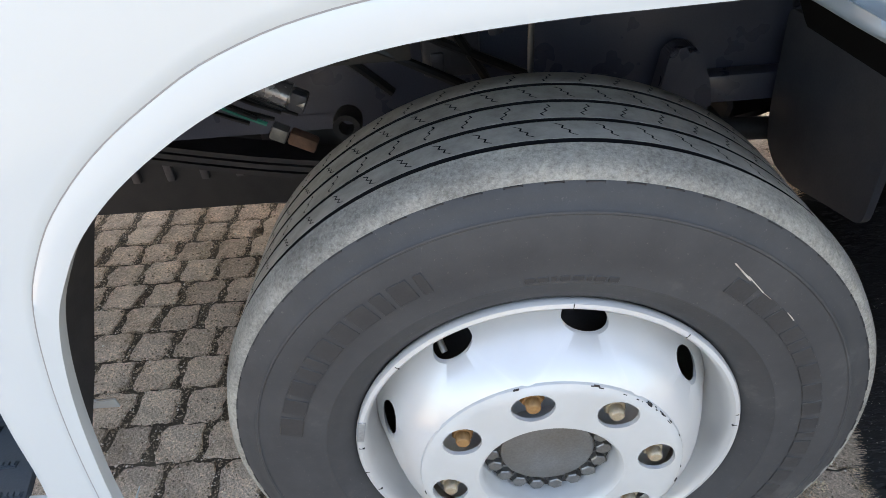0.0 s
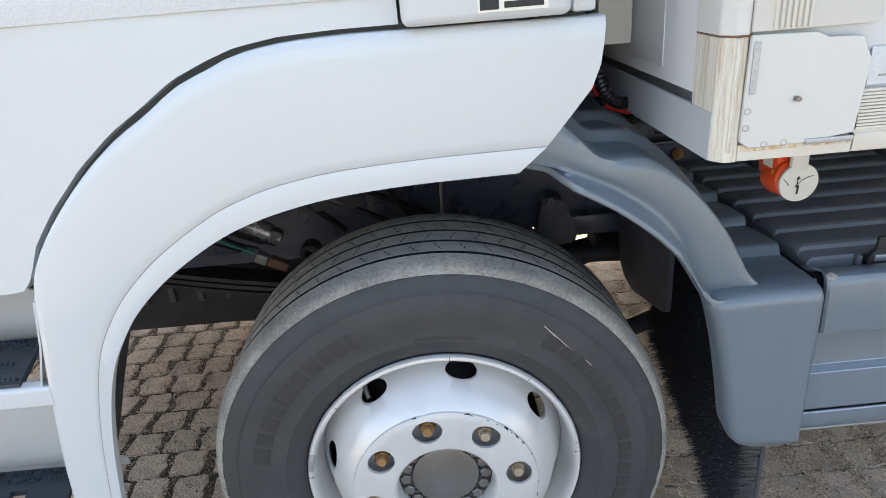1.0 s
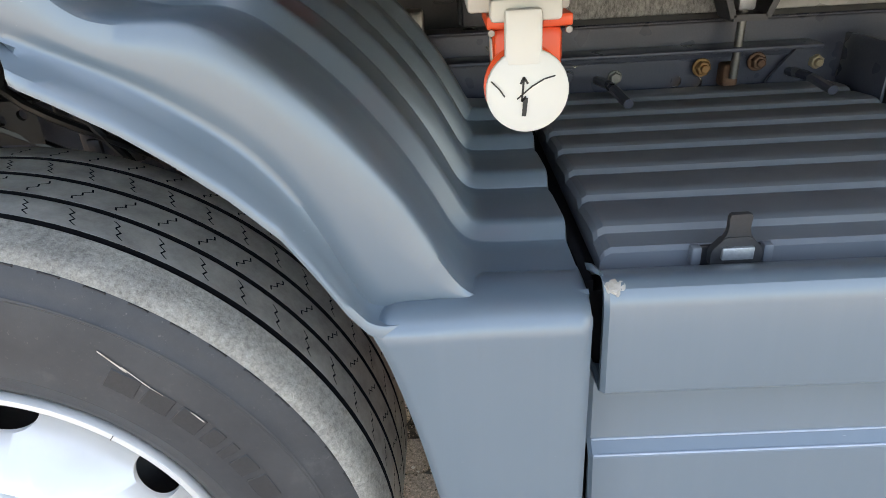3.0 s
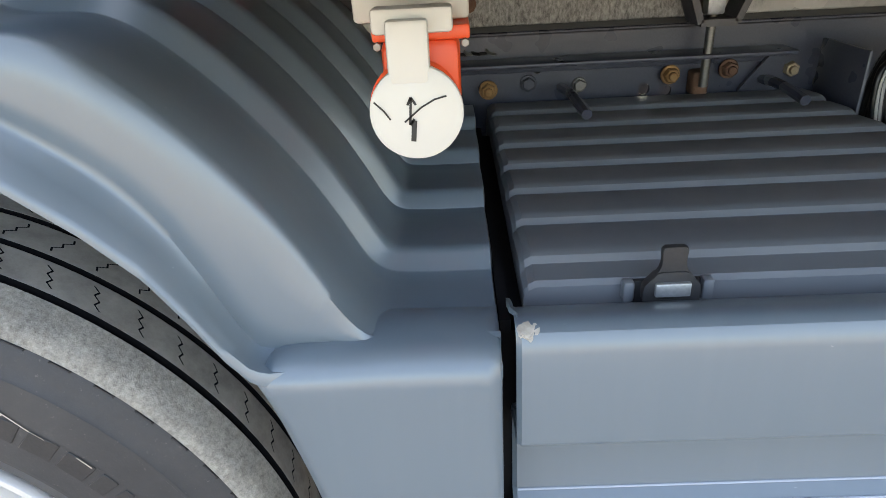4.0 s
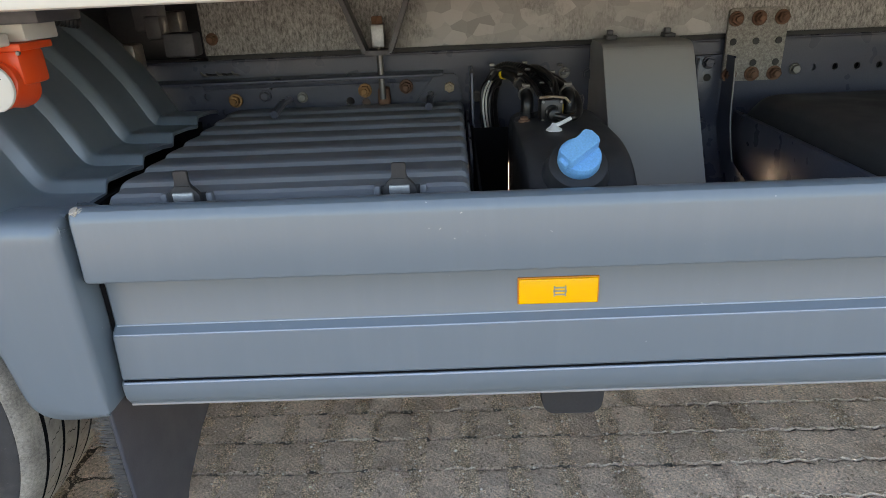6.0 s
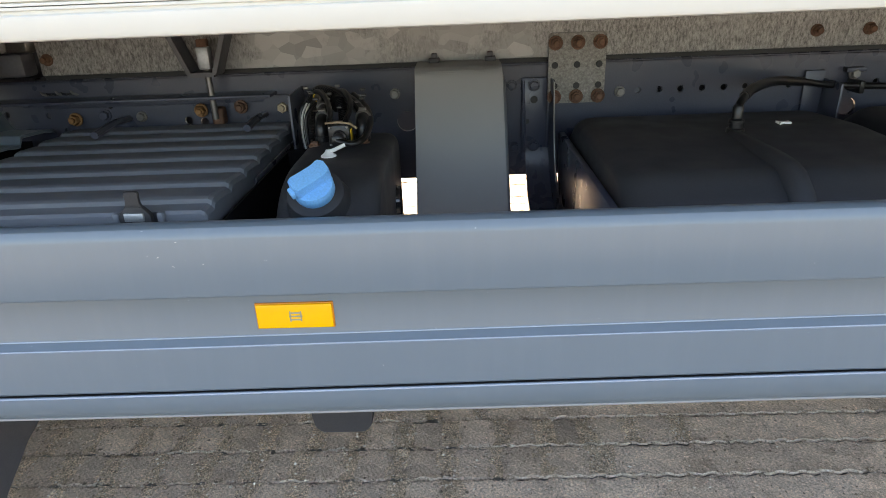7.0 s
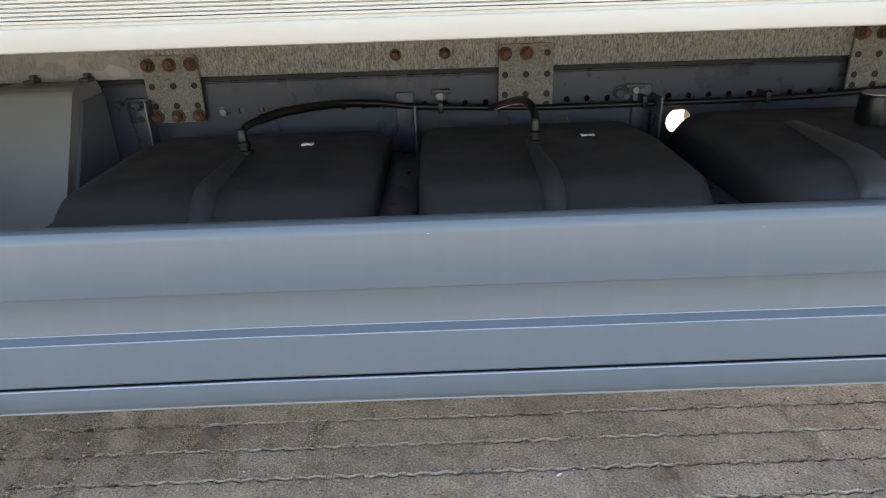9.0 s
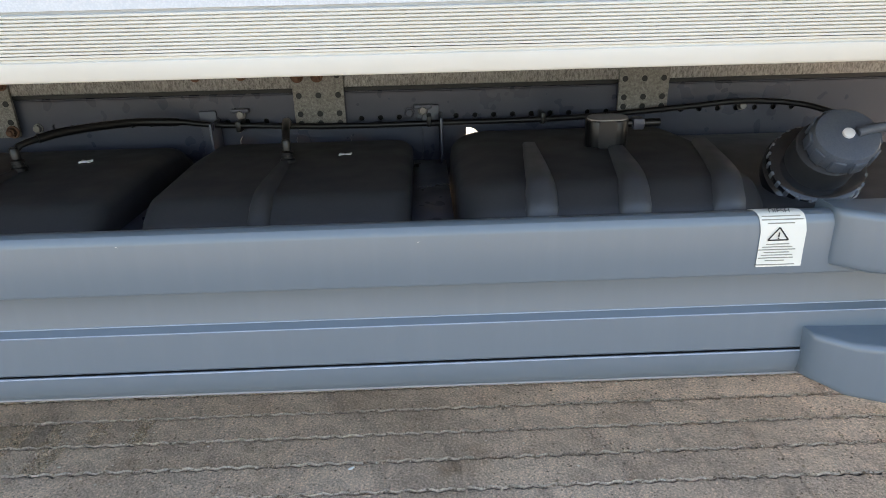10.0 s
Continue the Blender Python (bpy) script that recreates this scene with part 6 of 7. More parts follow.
def moulded_tank(x0, x1, straps, front, top, label, width, ends=0.045, leans=(0.0, 0.0, 0.0)):
    sect = rounded([(front, 0.42), (front, top - 0.045), (front + 0.06, top - 0.008), (0.42, top), (0.60, top - 0.010), (0.672, top - 0.06), (0.672, 0.42)], 0.022, 5)
    tank = part("moulded_tank", soft_block(bmesh.new(), x0, x1, sect, ends), BLACK, truck, label, sharp=60)
    over = [(front - 0.001, 0.60), (front - 0.004, top - 0.055), (front + 0.012, top - 0.028), (front + 0.055, top - 0.002), (0.25, top + 0.003), (0.40, top + 0.004)]
    for s, lean in zip(straps, leans):
        line = smooth_line([(s + lean * (y - 0.06), y, z) for y, z in over], 24)
        rows = []
        for i, p in enumerate(line):
            d = line[min(i + 1, 23)] - line[max(i - 1, 0)]
            up = Vector((0, -d.z, d.y)).normalized()
            fade = 1.0 if i < 15 else (23 - i) / 9
            wf = 1.0 - 0.45 * max(0.0, (i - 6) / 17)
            rows.append([p + Vector((-width * wf / 2 - 0.004, 0, 0)) - up * 0.012, p + Vector((-width * wf / 2 + 0.003, 0, 0)) + up * 0.004 * fade, p + up * 0.0055 * fade, p + Vector((width * wf / 2 - 0.003, 0, 0)) + up * 0.004 * fade, p + Vector((width * wf / 2 + 0.004, 0, 0)) - up * 0.012])
        bm = bmesh.new()
        sheet(bm, rows)
        part("moulded_band", bm, BAND if width > 0.04 else BLACK, tank, "raised band across the tank", sharp=70)
    return tank


def connector(tank, at):
    m = Matrix.Translation(at) @ Matrix.Rotation(radians(90), 4, "X")
    part("connector", capped(bmesh.new(), [(0.016, 0.0), (0.016, 0.007), (0.012, 0.009), (0.012, 0.017), (0.0135, 0.018), (0.0135, 0.023), (0.0095, 0.026), (0.0095, 0.046), (0.007, 0.050)], 20, m), HOSE, tank, "black hose connector")


tank_a = moulded_tank(1.825, 2.352, [2.078], 0.092, 0.797, "black moulded reservoir under the cargo box", 0.036)
tank_b = moulded_tank(2.424, 2.908, [2.642], 0.092, 0.800, "black moulded reservoir under the cargo box", 0.036)
fuel = moulded_tank(2.998, 3.560, [3.137, 3.299, 3.463], 0.075, 0.815, "black moulded fuel tank with raised bands", 0.054, 0.085, (0.08, 0.14, 0.22))
shoulder = rounded([(0.060, 0.42), (0.060, 0.715), (0.10, 0.752), (0.50, 0.775), (0.672, 0.765), (0.672, 0.42)], 0.03, 5)
part("filler_shoulder", soft_block(bmesh.new(), 3.50, 4.05, shoulder, 0.04), BAND, fuel, "lower shoulder of the fuel tank", sharp=60)
connector(tank_a, (2.083, 0.372, 0.7965))
connector(tank_b, (2.648, 0.365, 0.7995))
for tank, x, y, w in ((tank_a, 2.196, 0.424, 0.022), (tank_b, 2.762, 0.417, 0.026)):
    part("white_chip", prism(bmesh.new(), [(x - w / 2, y - 0.010), (x, y - 0.002), (x + w / 2, y - 0.008), (x + w * 0.55, y + 0.008), (x, y + 0.003), (x - w * 0.5, y + 0.010)], "z", 0.7975, 0.8015), WHITEP, tank, "white paper scrap")


def cables():
    part("frame_cable", tube(bmesh.new(), [(2.083, 0.372, 0.835), (2.095, 0.39, 0.850), (2.15, 0.47, 0.858), (2.24, 0.58, 0.852), (2.33, 0.635, 0.840), (2.42, 0.655, 0.826), (2.7, 0.660, 0.814), (3.0, 0.662, 0.814), (3.22, 0.66, 0.816), (3.40, 0.652, 0.824), (3.60, 0.645, 0.840), (3.75, 0.642, 0.851), (3.88, 0.60, 0.845), (3.96, 0.50, 0.82)], 0.0072, 10, 120), HOSE, truck, "black cable along the frame")
    part("sleeve", tube(bmesh.new(), [(2.11, 0.415, 0.8535), (2.15, 0.47, 0.858), (2.24, 0.58, 0.852), (2.33, 0.635, 0.840)], 0.0098, 10, 24), HOSE, truck, "thick black sleeve round the cable")
    part("cable_branch", tube(bmesh.new(), [(2.648, 0.365, 0.842), (2.646, 0.385, 0.862), (2.635, 0.45, 0.868), (2.615, 0.56, 0.845), (2.59, 0.655, 0.818)], 0.0085, 10, 30), HOSE, truck, "black cable branch")
    for x in (2.47, 2.95, 3.24):
        part("cable_clip", new_box(x - 0.006, x + 0.006, 0.648, 0.70, 0.806, 0.834, 0.003), HOSE, truck, "black cable clip")
    for x, z in ((2.47, 0.855), (2.935, 0.853)):
        part("clip_seat", new_box(x - 0.022, x + 0.022, 0.680, 0.699, z - 0.006, z + 0.004, 0.002), CHASSIS, truck)
        part("clip_bolt", hex_bolt(bmesh.new(), (x, 0.69, z - 0.010), 0.010, 0.010, 0.013), STEEL, truck)


cables()


def fuel_fittings():
    sender = part("fuel_sender", prism(bmesh.new(), rounded([(3.318, 0.325), (3.385, 0.320), (3.405, 0.355), (3.40, 0.395), (3.33, 0.40), (3.308, 0.36)], 0.02), "z", 0.795, 0.852, 0.004), HOSE, fuel, "black fuel sender with a dusty top")
    sender.location = (-0.032, 0.02, 0.018)
    part("sender_top", prism(bmesh.new(), rounded([(3.320, 0.328), (3.384, 0.323), (3.402, 0.355), (3.397, 0.392), (3.332, 0.397), (3.311, 0.36)], 0.02), "z", 0.8515, 0.855, 0.001, 1), COVER, sender)
    part("plug", new_box(3.41, 3.435, 0.345, 0.375, 0.828, 0.852, 0.004), CHASSIS, sender)
    part("plug_tail", tube(bmesh.new(), [(3.40, 0.36, 0.84), (3.47, 0.36, 0.84)], 0.009, 10), HOSE, sender)
    # filler: threaded collar, neck and lever cap, leaning out to the side
    m = Matrix.Translation((3.674, 0.185, 0.812)) @ Matrix.Rotation(radians(-10), 4, "Z") @ Matrix.Rotation(radians(-46), 4, "X")
    up = m @ Matrix.Translation((0.012, -0.022, 0.002))
    saddle = part("filler_saddle", capped(bmesh.new(), [(0.074, 0.10), (0.076, 0.060), (0.077, 0.040), (0.077, 0.032)], 48, m), BLACK, fuel, "black filler saddle")
    part("collar", capped(bmesh.new(), [(0.087, 0.05), (0.090, 0.030), (0.090, 0.022), (0.083, 0.018), (0.085, 0.014), (0.085, 0.002), (0.079, -0.002), (0.068, -0.003)], 56, m), COLLAR, saddle, "black notched collar ring")
    for k in range(24):
        a = 2 * math.pi * k / 24
        part("collar_notch", box(bmesh.new(), -0.004, 0.004, 0.000, 0.015, -0.004, 0.004, 0.001, m=m @ Matrix.Rotation(-a, 4, "Y") @ Matrix.Translation((0.0825, 0, 0))), SHADOWGREY, saddle)
    part("throat", capped(bmesh.new(), [(0.060, 0.02), (0.058, -0.055), (0.054, -0.057)], 40, m), BLACK, saddle)
    cap = part("fuel_cap", capped(bmesh.new(), [(0.050, -0.030), (0.055, -0.034), (0.056, -0.066), (0.052, -0.073), (0.045, -0.075)], 48, up), CAPGREY, fuel, "grey-blue fuel cap with a lever")
    for k in range(10):
        a = 2 * math.pi * k / 10
        part("cap_rib", box(bmesh.new(), -0.003, 0.003, -0.066, -0.036, -0.011, 0.011, 0.002, m=up @ Matrix.Rotation(-a, 4, "Y") @ Matrix.Translation((0.0565, 0, 0))), CAPGREY, cap)
    part("lock_disc", capped(bmesh.new(), [(0.010, -0.074), (0.010, -0.079), (0.008, -0.080)], 20, up), WHITEP, cap, "pale lock disc")
    part("lever", tube(bmesh.new(), [up @ Vector(p) for p in ((0.014, -0.080, 0.0), (0.03, -0.083, 0.004), (0.05, -0.084, 0.008), (0.068, -0.082, 0.010))], 0.0085, 10, 12), CAPGREY, cap)


fuel_fittings()


# ---- under the cab and the wheel arch ----
def running_gear():
    bm = bmesh.new()
    for k in range(3):
        pts = [(-0.95, 0.62 - 0.018 * k), (-0.45, 0.515 - 0.018 * k), (0.0, 0.475 - 0.018 * k), (0.45, 0.53 - 0.018 * k), (0.95 - 0.25 * k, 0.66 - 0.018 * k)]
        line = smooth_line([(x, 0, z) for x, z in pts], 24)
        sheet(bm, [[p + Vector((0, 0.74, 0)) for p in line], [p + Vector((0, 0.82, 0)) for p in line]])
    part("leaf_spring", thicken(bm, 0.012), RUBBER, truck, "dark leaf spring")
    part("front_axle", new_box(-0.06, 0.06, 0.36, 1.9, 0.34, 0.43, 0.02), UNDER, truck, "dark front axle beam")
    part("steering_knuckle", new_box(-0.09, 0.09, 0.32, 0.46, 0.28, 0.56, 0.03), UNDER, truck, "dark steering knuckle")
    shock = part("shock_absorber", tube(bmesh.new(), [(0.045, 0.615, 0.70), (0.045, 0.60, 0.58), (0.045, 0.58, 0.42)], 0.030, 16), UNDER, truck, "black shock absorber with a steel top eye")
    part("shock_rod", tube(bmesh.new(), [(0.045, 0.615, 0.69), (0.048, 0.618, 0.832)], 0.006, 10), STEEL, shock)
    part("upper_seat", capped(bmesh.new(), [(0.046, 0), (0.048, 0.004), (0.040, 0.010), (0.020, 0.014)], 28, Matrix.Translation((0.049, 0.618, 0.826)) @ Matrix.Rotation(radians(90), 4, "X")), HUBM, shock, "dusty round seat")
    part("upper_eye", prism(bmesh.new(), rounded([(0.028, 0.838), (0.070, 0.838), (0.072, 0.885), (0.060, 0.900), (0.036, 0.900), (0.026, 0.885)], 0.010), "y", 0.600, 0.640, 0.003), HUBM, shock, "grey steel eye")
    part("upper_bush", tube(bmesh.new(), [(0.004, 0.620, 0.880), (0.098, 0.620, 0.880)], 0.017, 16), DRUM, shock, "brown rubber bush")
    part("upper_bolt", hex_bolt(bmesh.new(), (0.098, 0.620, 0.880), 0.014, 0.012, 0.02, axis=(1, 0, 0)), RUST, shock)
    loop = tube(bmesh.new(), [(-0.16, 0.665, 0.80), (-0.155, 0.66, 0.95), (-0.11, 0.655, 1.01), (-0.055, 0.655, 0.99), (-0.035, 0.66, 0.92), (-0.01, 0.665, 0.78)], 0.014, 10, 30)
    stop = part("bump_stop", loop, UNDER, truck, "dark looped spring stop")
    part("stop_web", new_box(-0.15, -0.04, 0.668, 0.69, 0.70, 0.97, 0.01), UNDER, stop)
    part("stop_block", new_box(-0.115, -0.075, 0.645, 0.668, 0.86, 0.93, 0.006), RUBBER, stop)
    link = part("steering_link", tube(bmesh.new(), [(-0.95, 0.54, 1.03), (-0.62, 0.52, 0.885), (-0.34, 0.50, 0.742)], 0.017, 14), STEEL, truck, "worn bright steering cylinder")
    part("link_body", tube(bmesh.new(), [(-0.70, 0.525, 0.928), (-0.365, 0.502, 0.756)], 0.022, 18), CYLINDER, link, "worn bright cylinder")
    part("link_pipe", tube(bmesh.new(), [(-0.66, 0.49, 0.935), (-0.52, 0.475, 0.868), (-0.38, 0.468, 0.795)], 0.006, 8, 10), STEEL, link, "bright pipe along the cylinder")
    part("link_end", box(bmesh.new(), -0.014, 0.014, -0.016, 0.016, -0.017, 0.017, 0.005, m=Matrix.Translation((-0.352, 0.50, 0.748)) @ Matrix.Rotation(radians(27), 4, "Y")), UNDER, link)
    part("link_joint", lathe(bmesh.new(), [(0.013, 0.475), (0.013, 0.515), (0.023, 0.517), (0.025, 0.495), (0.023, 0.473), (0.013, 0.475)], 28, Matrix.Translation((-0.276, 0, 0.704))), DRUM, link, "round steering eye")
    part("brake_clevis", box(bmesh.new(), -0.024, 0.024, -0.013, 0.013, -0.012, 0.012, 0.005, m=Matrix.Translation((-0.350, 0.47, 0.690)) @ Matrix.Rotation(radians(28), 4, "Y")), RUST, link, "rusty brake clevis")
    part("clevis_plug", box(bmesh.new(), -0.014, 0.014, -0.012, 0.012, -0.012, 0.012, 0.003, m=Matrix.Translation((-0.386, 0.468, 0.708)) @ Matrix.Rotation(radians(28), 4, "Y")), HUBM, link)
    perf = part("perforated_bracket", holed_strip(bmesh.new(), -0.315, -0.165, 0.765, 0.835, 0.60, [(-0.295, 0.80, 0.009), (-0.262, 0.795, 0.009), (-0.228, 0.808, 0.009), (-0.19, 0.815, 0.009)]), DRUM, truck, "grimy perforated bracket")
    part("bracket_edge", new_box(-0.315, -0.165, 0.60, 0.68, 0.833, 0.839), DRUM, perf)
    part("front_strut", tube(bmesh.new(), [(-0.62, 0.56, 1.10), (-0.58, 0.57, 0.93), (-0.52, 0.58, 0.80)], 0.020, 10), UNDER, truck, "dark upright strut")
    part("engine_side", prism(bmesh.new(), rounded([(-1.75, 0.33), (-0.30, 0.33), (-0.26, 0.60), (-0.42, 0.85), (-1.75, 0.9)], 0.03), "y", 0.90, 1.5, 0.01), CASTING, truck, "dusty grey engine casing")
    part("casing_foot", new_box(-1.75, -0.36, 0.868, 0.899, 0.33, 0.540, 0.006), RUBBER, truck, "black lower casing")
    for k in range(12):
        x = -1.4 + 0.085 * k
        part("casing_rib", new_box(x, x + 0.02, 0.855, 0.87, 0.42, 0.52 + 0.012 * math.sin(k * 2.1), 0.004), UNDER, truck)
    part("casing_ledge", new_box(-1.5, -0.45, 0.862, 0.92, 0.538, 0.549, 0.004), DRUM, truck, "rusty cast ledge")
    part("cross_tube", tube(bmesh.new(), [(-1.75, 0.955, 0.434), (-0.10, 0.955, 0.285)], 0.043, 24), UNDER, truck, "smooth black tube under the cab")
    part("tube_seam", tube(bmesh.new(), [(-1.75, 0.915, 0.476), (-0.10, 0.915, 0.327)], 0.0045, 8), HUBM, truck, "dusty pipe above the tube")
    part("anti_roll_bar", tube(bmesh.new(), [(0.10, 0.52, 0.33), (0.40, 0.55, 0.34), (0.75, 0.70, 0.36), (0.95, 0.8, 0.4)], 0.026, 14, 20), UNDER, truck, "black anti-roll bar")
    part("gearbox", new_box(0.15, 0.95, 0.95, 1.4, 0.50, 0.85, 0.08, 4), UNDER, truck, "dark gearbox casing")
    part("brake_chamber", capped(bmesh.new(), [(0.05, 0.46), (0.075, 0.48), (0.075, 0.58), (0.05, 0.60)], 28, Matrix.Translation((0.22, 0, 0.62))), UNDER, truck, "black brake chamber")
    part("hanger", prism(bmesh.new(), rounded([(0.305, 0.73), (0.288, 0.62), (0.33, 0.595), (0.398, 0.602), (0.388, 0.66), (0.364, 0.715), (0.345, 0.735)], 0.015), "y", 0.64, 0.69, 0.010, 3), CHASSIS, truck, "dark spring hanger")
    part("spring_bar", tube(bmesh.new(), [(0.36, 0.665, 0.552), (0.46, 0.665, 0.550), (0.62, 0.665, 0.540)], 0.023, 12), RUBBER, truck, "black bar behind the wheel")
    part("rail_gusset", new_box(0.385, 0.60, 0.655, 0.699, 0.612, 0.668, 0.006), CHASSIS, truck, "dark gusset under the rail")
    rnd = random.Random(12)
    for k in range(7):
        a = Vector((-0.60 + 0.012 * k, 0.455 + 0.006 * k, 0.815 + 0.02 * rnd.random()))
        pts = [a, a + Vector((0.06, 0.0, -0.025)), a + Vector((0.11, 0.005, -0.055 - 0.015 * rnd.random())), a + Vector((0.17, 0.01, -0.095))]
        part("wire", tube(bmesh.new(), pts, 0.004, 6, 12), GREEN if k == 2 else HOSE, truck, "green wire" if k == 2 else "black brake wire")
    for k in range(6):
        x = -0.55 + 0.11 * k
        pts = [(x, 0.66, 1.08), (x + 0.05 * rnd.uniform(-1, 1), 0.64, 0.97), (x + 0.12 * rnd.uniform(-1, 1), 0.60, 0.86), (x + 0.18 * rnd.uniform(-1, 1), 0.62, 0.70)]
        part("hose", tube(bmesh.new(), pts, 0.009, 8, 16), HOSE, truck, "black brake hose")
    for k in range(9):
        x, z = rnd.uniform(-0.9, 0.2), rnd.uniform(0.7, 1.0)
        part("fitting", new_box(x, x + rnd.uniform(0.02, 0.05), 0.66, 0.70, z, z + rnd.uniform(0.015, 0.04), 0.004), UNDER if k % 3 else STEEL, truck, "small bracket fitting")
    # behind the mudguard: loose engine parts, coupling hoses between cab and box
    part("spiral_hose", tube(bmesh.new(), [(0.295, 0.20, 1.34), (0.300, 0.18, 1.20), (0.318, 0.18, 1.10), (0.355, 0.20, 1.055), (0.41, 0.25, 1.045), (0.46, 0.33, 1.02), (0.50, 0.42, 1.0)], 0.0098, 14, 150, 0.0016), HOSE, truck, "black corrugated hose loop behind the cab")
    part("red_hose", tube(bmesh.new(), [(0.325, 0.30, 1.22), (0.335, 0.30, 1.10), (0.365, 0.31, 1.035), (0.42, 0.33, 1.01)], 0.0088, 10, 30), REDHOSE, truck, "red air hose behind the cab")
    part("hose_sleeve", tube(bmesh.new(), [(0.352, 0.305, 1.052), (0.366, 0.31, 1.034)], 0.011, 10), HOSE, truck)
    rnd = random.Random(5)
    for k in range(8):
        x, y, z = rnd.uniform(0.28, 0.58), rnd.uniform(0.62, 0.85), rnd.uniform(0.86, 0.97)
        part("valve_block", new_box(x, x + rnd.uniform(0.03, 0.07), y, y + 0.05, z, z + rnd.uniform(0.03, 0.06), 0.006), STEEL if k % 3 == 0 else UNDER, truck, "grimy valve block")
    plug = part("wire_connector", new_box(0.515, 0.575, 0.715, 0.75, 0.862, 0.888, 0.004), ALU, truck, "grey ribbed wire connector on the frame")
    for k in range(6):
        part("connector_rib", new_box(0.519 + 0.009 * k, 0.523 + 0.009 * k, 0.711, 0.716, 0.858, 0.872, 0.001), HUBM, plug)
    part("connector_latch", new_box(0.522, 0.568, 0.709, 0.72, 0.884, 0.893, 0.003), HUBM, plug)
    for k in range(7):
        x = 0.575 + 0.012 * k
        part("wire", tube(bmesh.new(), [(x, 0.72, 0.885), (x + 0.02, 0.705, 0.872 - 0.004 * (k % 3)), (x + 0.03, 0.70, 0.862), (x + 0.06, 0.71, 0.858 + 0.006 * (k % 2))], 0.0032, 6, 12), HUBM if k % 3 == 0 else HOSE, truck, "thin wire on the frame")
    # unseen block, added to close the gap between cab and box overhead
    part("intake_duct", new_box(0.275, 0.372, 0.55, 2.2, 1.30, 2.6, 0.02), UNDER, truck, "unseen dark block added between cab and box")
    part("engine_cover", new_box(0.28, 0.618, 0.90, 0.94, 0.86, 1.032), UNDER, truck, "dark engine tunnel wall")
    # second unseen block, closes the near end of that gap
    part("hose_shield", new_box(0.280, 0.368, 0.13, 0.549, 1.42, 2.6, 0.02), UNDER, truck, "unseen dark block added behind the cab")
    part("rear_cover", new_box(0.27, 0.31, 0.45, 2.0, 0.9, 1.3, 0.01), UNDER, truck, "dark cab rear wall")


running_gear()


# ---- pavement ----
WAVE = LONG / 4


def paver_mesh(w, d, wave, seed, ragged, phase=None):
    """A paver of half sizes w, d with wavy long sides and ragged short ones; its top at z = 0."""
    rnd = random.Random(seed)
    n = max(8, round(w / 0.0065))
    phase = rnd.uniform(0, 6.28) if phase is None else phase
    out = []
    for s in (1, -1):
        for i in range(n + 1):
            x = (w - 2 * w * i / n) * s
            y = s * d + wave * math.sin(x * 2 * math.pi / WAVE + phase) + rnd.uniform(-0.0007, 0.0007)
            if i in (0, n):
                x -= math.copysign(ragged * rnd.uniform(0.2, 1.0), x)
                y -= s * ragged * 0.6
            out.append((x, y))
        x = -w * s
        for f in (0.55, 0.1, -0.4):
            out.append((x + rnd.uniform(-ragged, ragged), s * d * f))
    verts, faces = [], []
    k = len(out)
    for scale, z in ((1.0, -0.03), (1.0, -0.0035), (None, -0.0008), (0.8, 0.0)):
        for x, y in out:
            if scale is None:
                px, py = x - math.copysign(0.0022, x), y - math.copysign(0.0022, y)
            else:
                px, py = x * scale, y * scale
            verts.append((px, py, z + (rnd.uniform(-0.0012, 0.0007) if z > -0.01 else 0)))
    for r in range(3):
        for i in range(k):
            j = (i + 1) % k
            faces.append((r * k + i, r * k + j, (r + 1) * k + j, (r + 1) * k + i))
    faces.append(tuple(range(3 * k, 4 * k)))
    return verts, faces


